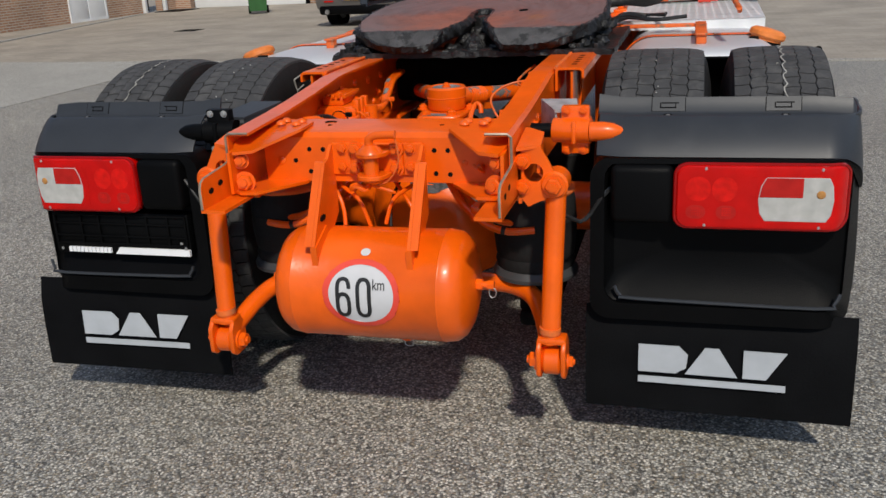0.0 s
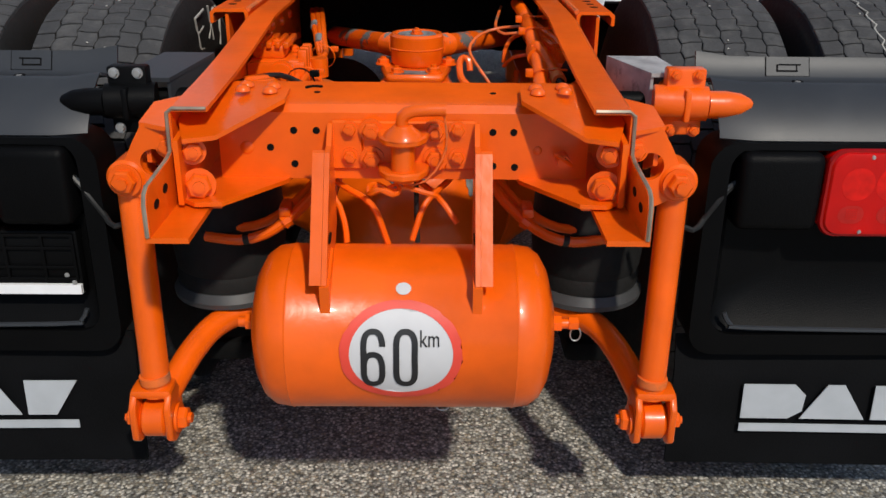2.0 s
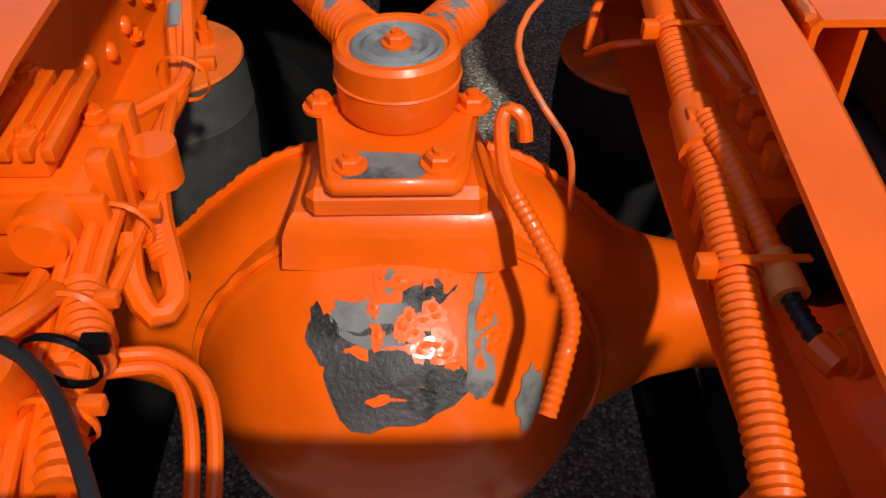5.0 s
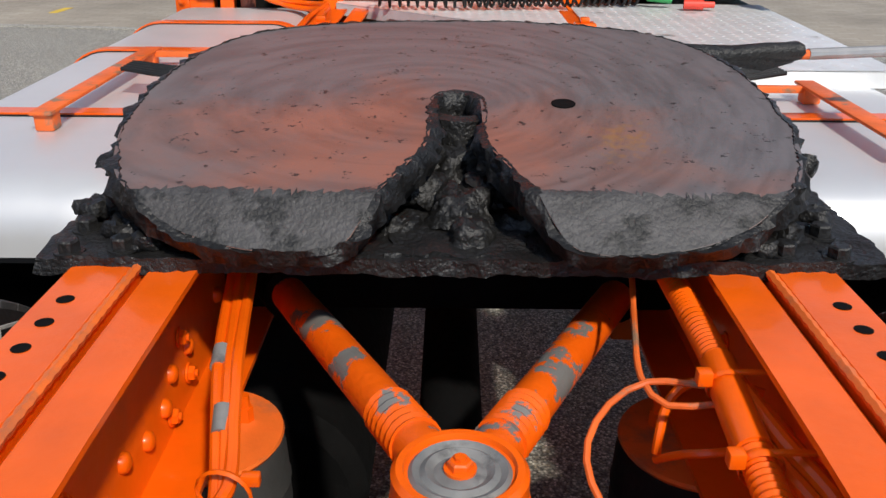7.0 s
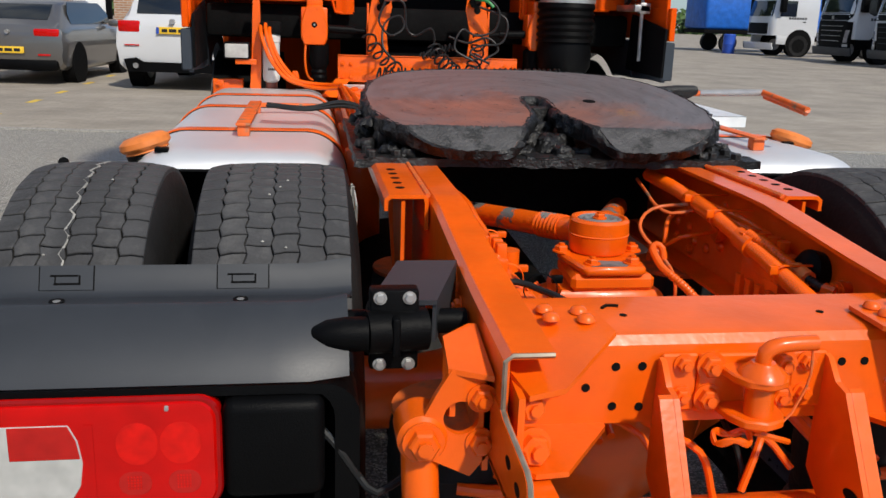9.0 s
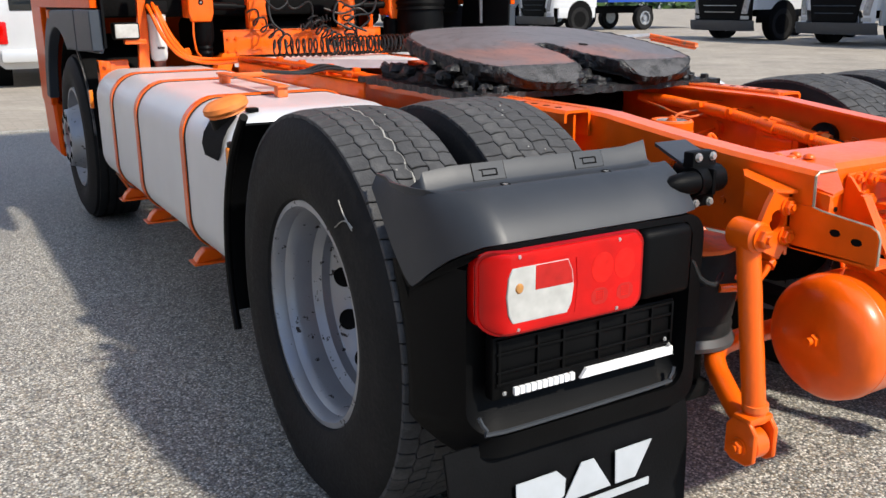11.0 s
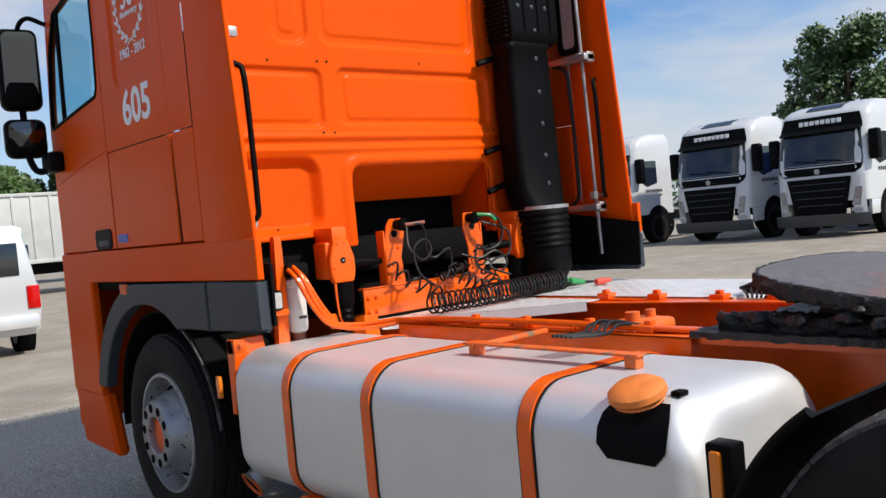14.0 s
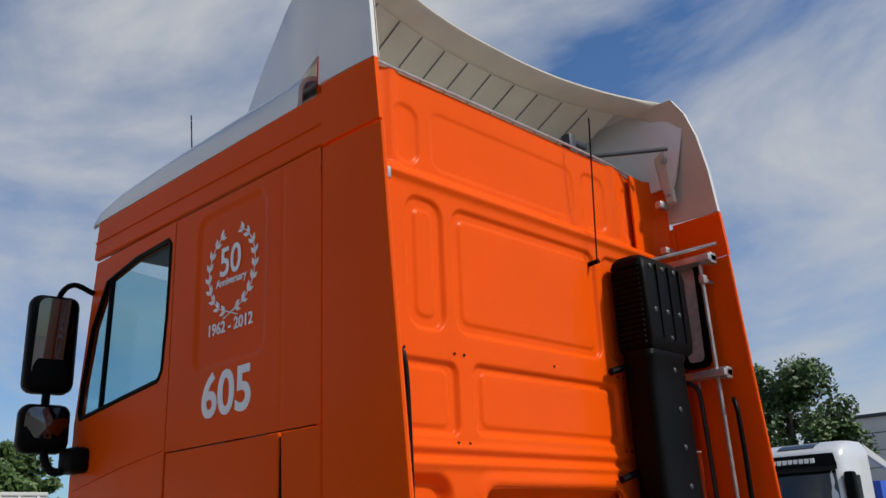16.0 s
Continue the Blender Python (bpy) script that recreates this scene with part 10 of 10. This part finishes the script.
part("print_bars", joined(*[prism([(-0.86 + 0.010 * k, 1.055), (-0.853 + 0.010 * k, 1.055), (-0.853 + 0.010 * k, 1.068), (-0.86 + 0.010 * k, 1.068)], "y", 3.0125, 3.02) for k in range(4)]), "black_ink", fl)
part("filter_head", box(-0.90, -0.79, 3.01, 3.10, 1.245, 1.31, 0.012), "dark", fl, "dark filter head")
part("filter_bowl", lathe([(0.02, 0.93), (0.03, 0.95), (0.032, 0.99)], (-0.845, 3.06, 0), seg=20), "rust_brown", fl, "amber-brown filter bowl")
for k, (dx, dz) in enumerate(((0.0, 0.0), (0.025, 0.012), (0.045, -0.006))):
    part("fuel_hose", tube([(-0.895 + dx, 3.02, 1.285 + dz), (-0.89 + dx, 2.96, 1.24 + dz), (-0.85 + dx, 2.93, 1.13), (-0.78 + dx, 2.93, 1.035), (-0.70 + dx * 0.5, 2.92, 0.995 + dz), (-0.58, 2.90 - 0.02 * k, 0.985 + dz), (-0.48, 2.78, 0.995 + dz)], 0.0105, 10), "orange", TRUCK, "orange fuel hose")
part("rail_hose", tube([(-0.48, 2.78, 0.995), (-0.46, 2.4, 1.01), (-0.45, 2.0, 1.015), (-0.44, 1.5, 1.01), (-0.42, 1.2, 1.0)], 0.013, 10), "orange", TRUCK)
part("rail_hose", tube([(-0.48, 2.78, 1.005), (-0.485, 2.4, 1.02), (-0.48, 2.0, 1.02), (-0.47, 1.5, 1.015), (-0.43, 1.15, 1.0)], 0.010, 10), "orange", TRUCK)
for s in (-1, 1):
    part("side_angle", mx(joined(box(0.40, 0.50, 1.18, 2.75, 0.985, 0.993, 0.002), box(0.492, 0.50, 1.18, 2.75, 0.93, 0.993, 0.002)), s), "orange", TRUCK, "orange angle along the rail")
    for y in (1.35, 1.62, 1.95, 2.25):
        part("rail_clip", mx(joined(box(0.405, 0.47, y, y + 0.07, 0.993, 1.018, 0.004), box(0.42, 0.45, y + 0.02, y + 0.05, 1.018, 1.035, 0.004)), s), "orange", TRUCK)
        bolt(TRUCK, (s * 0.46, y + 0.1, 0.993), (0, 0, 1), 0.9)
part("cross_plate", box(-0.32, 0.32, 1.25, 1.55, 0.90, 0.912, 0.003), "orange_dusty", TRUCK)
part("inner_valve", joined(box(-0.10, 0.10, 1.65, 1.85, 0.91, 0.97, 0.02), rod((-0.06, 1.75, 0.97), (-0.06, 1.75, 1.005), 0.03, 14), rod((0.06, 1.75, 0.97), (0.06, 1.75, 1.0), 0.022, 14)), "orange_dusty", TRUCK)
# front of the tank: bracket, front step, exhaust stub
part("tank_front_bracket", joined(prism([(3.14, 0.66), (3.17, 0.66), (3.17, 1.0), (3.12, 1.0), (3.10, 0.93)], "x", -1.16, -1.0, 0.004), box(-1.16, -1.10, 3.10, 3.17, 0.93, 1.0, 0.006)), "orange", TRUCK, "orange bracket before the tank")
bolt(TRUCK, (-1.13, 3.098, 0.97), (0, -1, 0), 0.9)
part("side_repeater", box(-1.215, -1.195, 3.17, 3.20, 0.74, 0.84, 0.005), "amber", TRUCK, "amber side marker lamp")
part("exhaust_stub", joined(tube([(-0.70, 3.25, 0.42), (-0.95, 3.22, 0.37), (-1.06, 3.23, 0.31)], 0.058, 20)), "steel", TRUCK, "dull steel exhaust stub")
part("exhaust_lip", lathe([(0.066, 0.0), (0.068, 0.01), (0.060, 0.012), (0.056, 0.0)], (-1.065, 3.23, 0.306), (-0.86, 0.05, -0.5), 24, False), "rust_orange", TRUCK)
# near-black disc paints the shade inside the pipe
part("exhaust_mouth", lathe([(0.054, 0.0), (0.054, 0.002)], (-1.064, 3.23, 0.307), (-0.86, 0.05, -0.5), 20), "dark", TRUCK)
part("inner_clutter", joined(box(-1.10, -0.70, 3.18, 3.45, 0.5, 0.85, 0.03), box(-1.05, -0.8, 3.2, 3.3, 0.35, 0.5, 0.02)), "dark", TRUCK, "near-black parts and shaded hollows before the tank")


# coiled air hoses resting on the deck
def coil(a, b, r, turns, thick, squash=1.0, sag=0.0, seed=1):
    A, B = Vector(a), Vector(b)
    d = (B - A).normalized()
    u = Vector((0, 0, 1))
    w = d.cross(u).normalized()
    u = w.cross(d)
    pts = []
    n = int(turns * 14)
    for k in range(n + 1):
        t = k / n
        q = 2 * math.pi * turns * t
        j = 1 + 0.12 * noise.noise(Vector((t * 9 + seed, seed, 0)))
        pts.append(A.lerp(B, t) + r * j * (math.cos(q) * w * squash + math.sin(q) * u) + Vector((0, 0, -sag * 4 * t * (1 - t))) + d * 0.012 * noise.noise(Vector((t * 17, seed, 4))))
    return tube([tuple(p) for p in pts], thick, 6, False)


part("coiled_hose", coil((-0.30, 2.76, 1.052), (0.05, 2.74, 1.05), 0.047, 10, 0.0056, 1.0, 0.0, 1.0), "hose", TRUCK, "black coiled air hose on the deck")
part("coiled_hose", coil((0.05, 2.76, 1.052), (0.70, 2.80, 1.06), 0.050, 24, 0.0056, 1.0, 0.0, 2.0), "hose", TRUCK, "black coiled air hose on the deck")
part("coiled_hose", coil((-0.33, 3.0, 1.24), (-0.18, 2.78, 1.08), 0.036, 5, 0.0058, 1.0, 0.02, 3.0), "hose", TRUCK, "black coiled air hose hanging down")
part("coiled_hose", coil((0.02, 2.95, 1.20), (0.12, 2.78, 1.08), 0.038, 6, 0.0058, 1.0, 0.02, 4.0), "hose", TRUCK, "black coiled air hose hanging down")
part("coiled_hose", coil((-0.05, 2.96, 1.15), (0.12, 2.93, 1.21), 0.018, 9, 0.0045, 1.0, 0.0, 5.0), "hose", TRUCK, "black coiled cable")
part("coiled_hose", coil((0.28, 3.0, 1.26), (0.20, 2.80, 1.08), 0.036, 5, 0.0058, 1.0, 0.03, 6.0), "hose", TRUCK, "black coiled air hose hanging down")
for pts in ([(-0.245, 2.96, 1.44), (-0.15, 2.94, 1.43), (-0.13, 2.95, 1.30), (-0.08, 2.95, 1.26), (0.0, 2.93, 1.30), (0.02, 2.94, 1.22), (-0.04, 2.92, 1.15)],
            [(-0.245, 2.95, 1.43), (-0.28, 2.90, 1.33), (-0.22, 2.88, 1.26), (-0.15, 2.89, 1.30), (-0.17, 2.90, 1.36), (-0.25, 2.90, 1.32), (-0.26, 2.86, 1.20), (-0.20, 2.82, 1.13)],
            [(0.245, 2.96, 1.44), (0.30, 2.92, 1.46), (0.36, 2.90, 1.40), (0.34, 2.90, 1.30), (0.24, 2.90, 1.27), (0.16, 2.88, 1.30), (0.12, 2.86, 1.20), (0.22, 2.84, 1.14)],
            [(0.26, 2.95, 1.42), (0.40, 2.90, 1.36), (0.38, 2.88, 1.24), (0.26, 2.86, 1.22), (0.20, 2.84, 1.18), (0.30, 2.80, 1.13)],
            [(0.10, 2.95, 1.26), (0.20, 2.92, 1.23), (0.30, 2.90, 1.26), (0.36, 2.88, 1.20), (0.28, 2.84, 1.15)]):
    part("loose_hose", tube(pts, 0.0062, 8), "hose", TRUCK, "black loose air hose")
part("hose_cap", rod((-0.25, 2.955, 1.44), (-0.13, 2.95, 1.445), 0.009, 10), "rust_brown", TRUCK, "dull yellow-brown hose sleeve")
part("green_coupling", joined(rod((0.74, 2.78, 1.045), (0.83, 2.76, 1.03), 0.020, 14, 0.012), rod((0.70, 2.785, 1.055), (0.75, 2.78, 1.045), 0.014, 12)), "green", TRUCK, "green hose coupling")
part("green_sleeve", tube([(0.24, 2.955, 1.46), (0.30, 2.92, 1.45), (0.33, 2.91, 1.42)], 0.009, 8), "green", TRUCK)
part("red_coupling", joined(rod((0.86, 2.70, 1.025), (0.93, 2.69, 1.025), 0.018, 12), rod((0.93, 2.69, 1.025), (0.97, 2.69, 1.025), 0.012, 10)), "sticker_red", TRUCK, "red hose coupling")
# lead bundle on the right rail
for k in range(5):
    part("cable", tube([(0.42 + 0.01 * k, 1.2, 1.01), (0.50, 1.5 + 0.02 * k, 1.02 + 0.012 * (k % 3)), (0.58 + 0.02 * k, 1.62, 1.03), (0.70, 1.55 + 0.03 * k, 1.03)], 0.007, 6), "hose", TRUCK, "black cable along the rail")
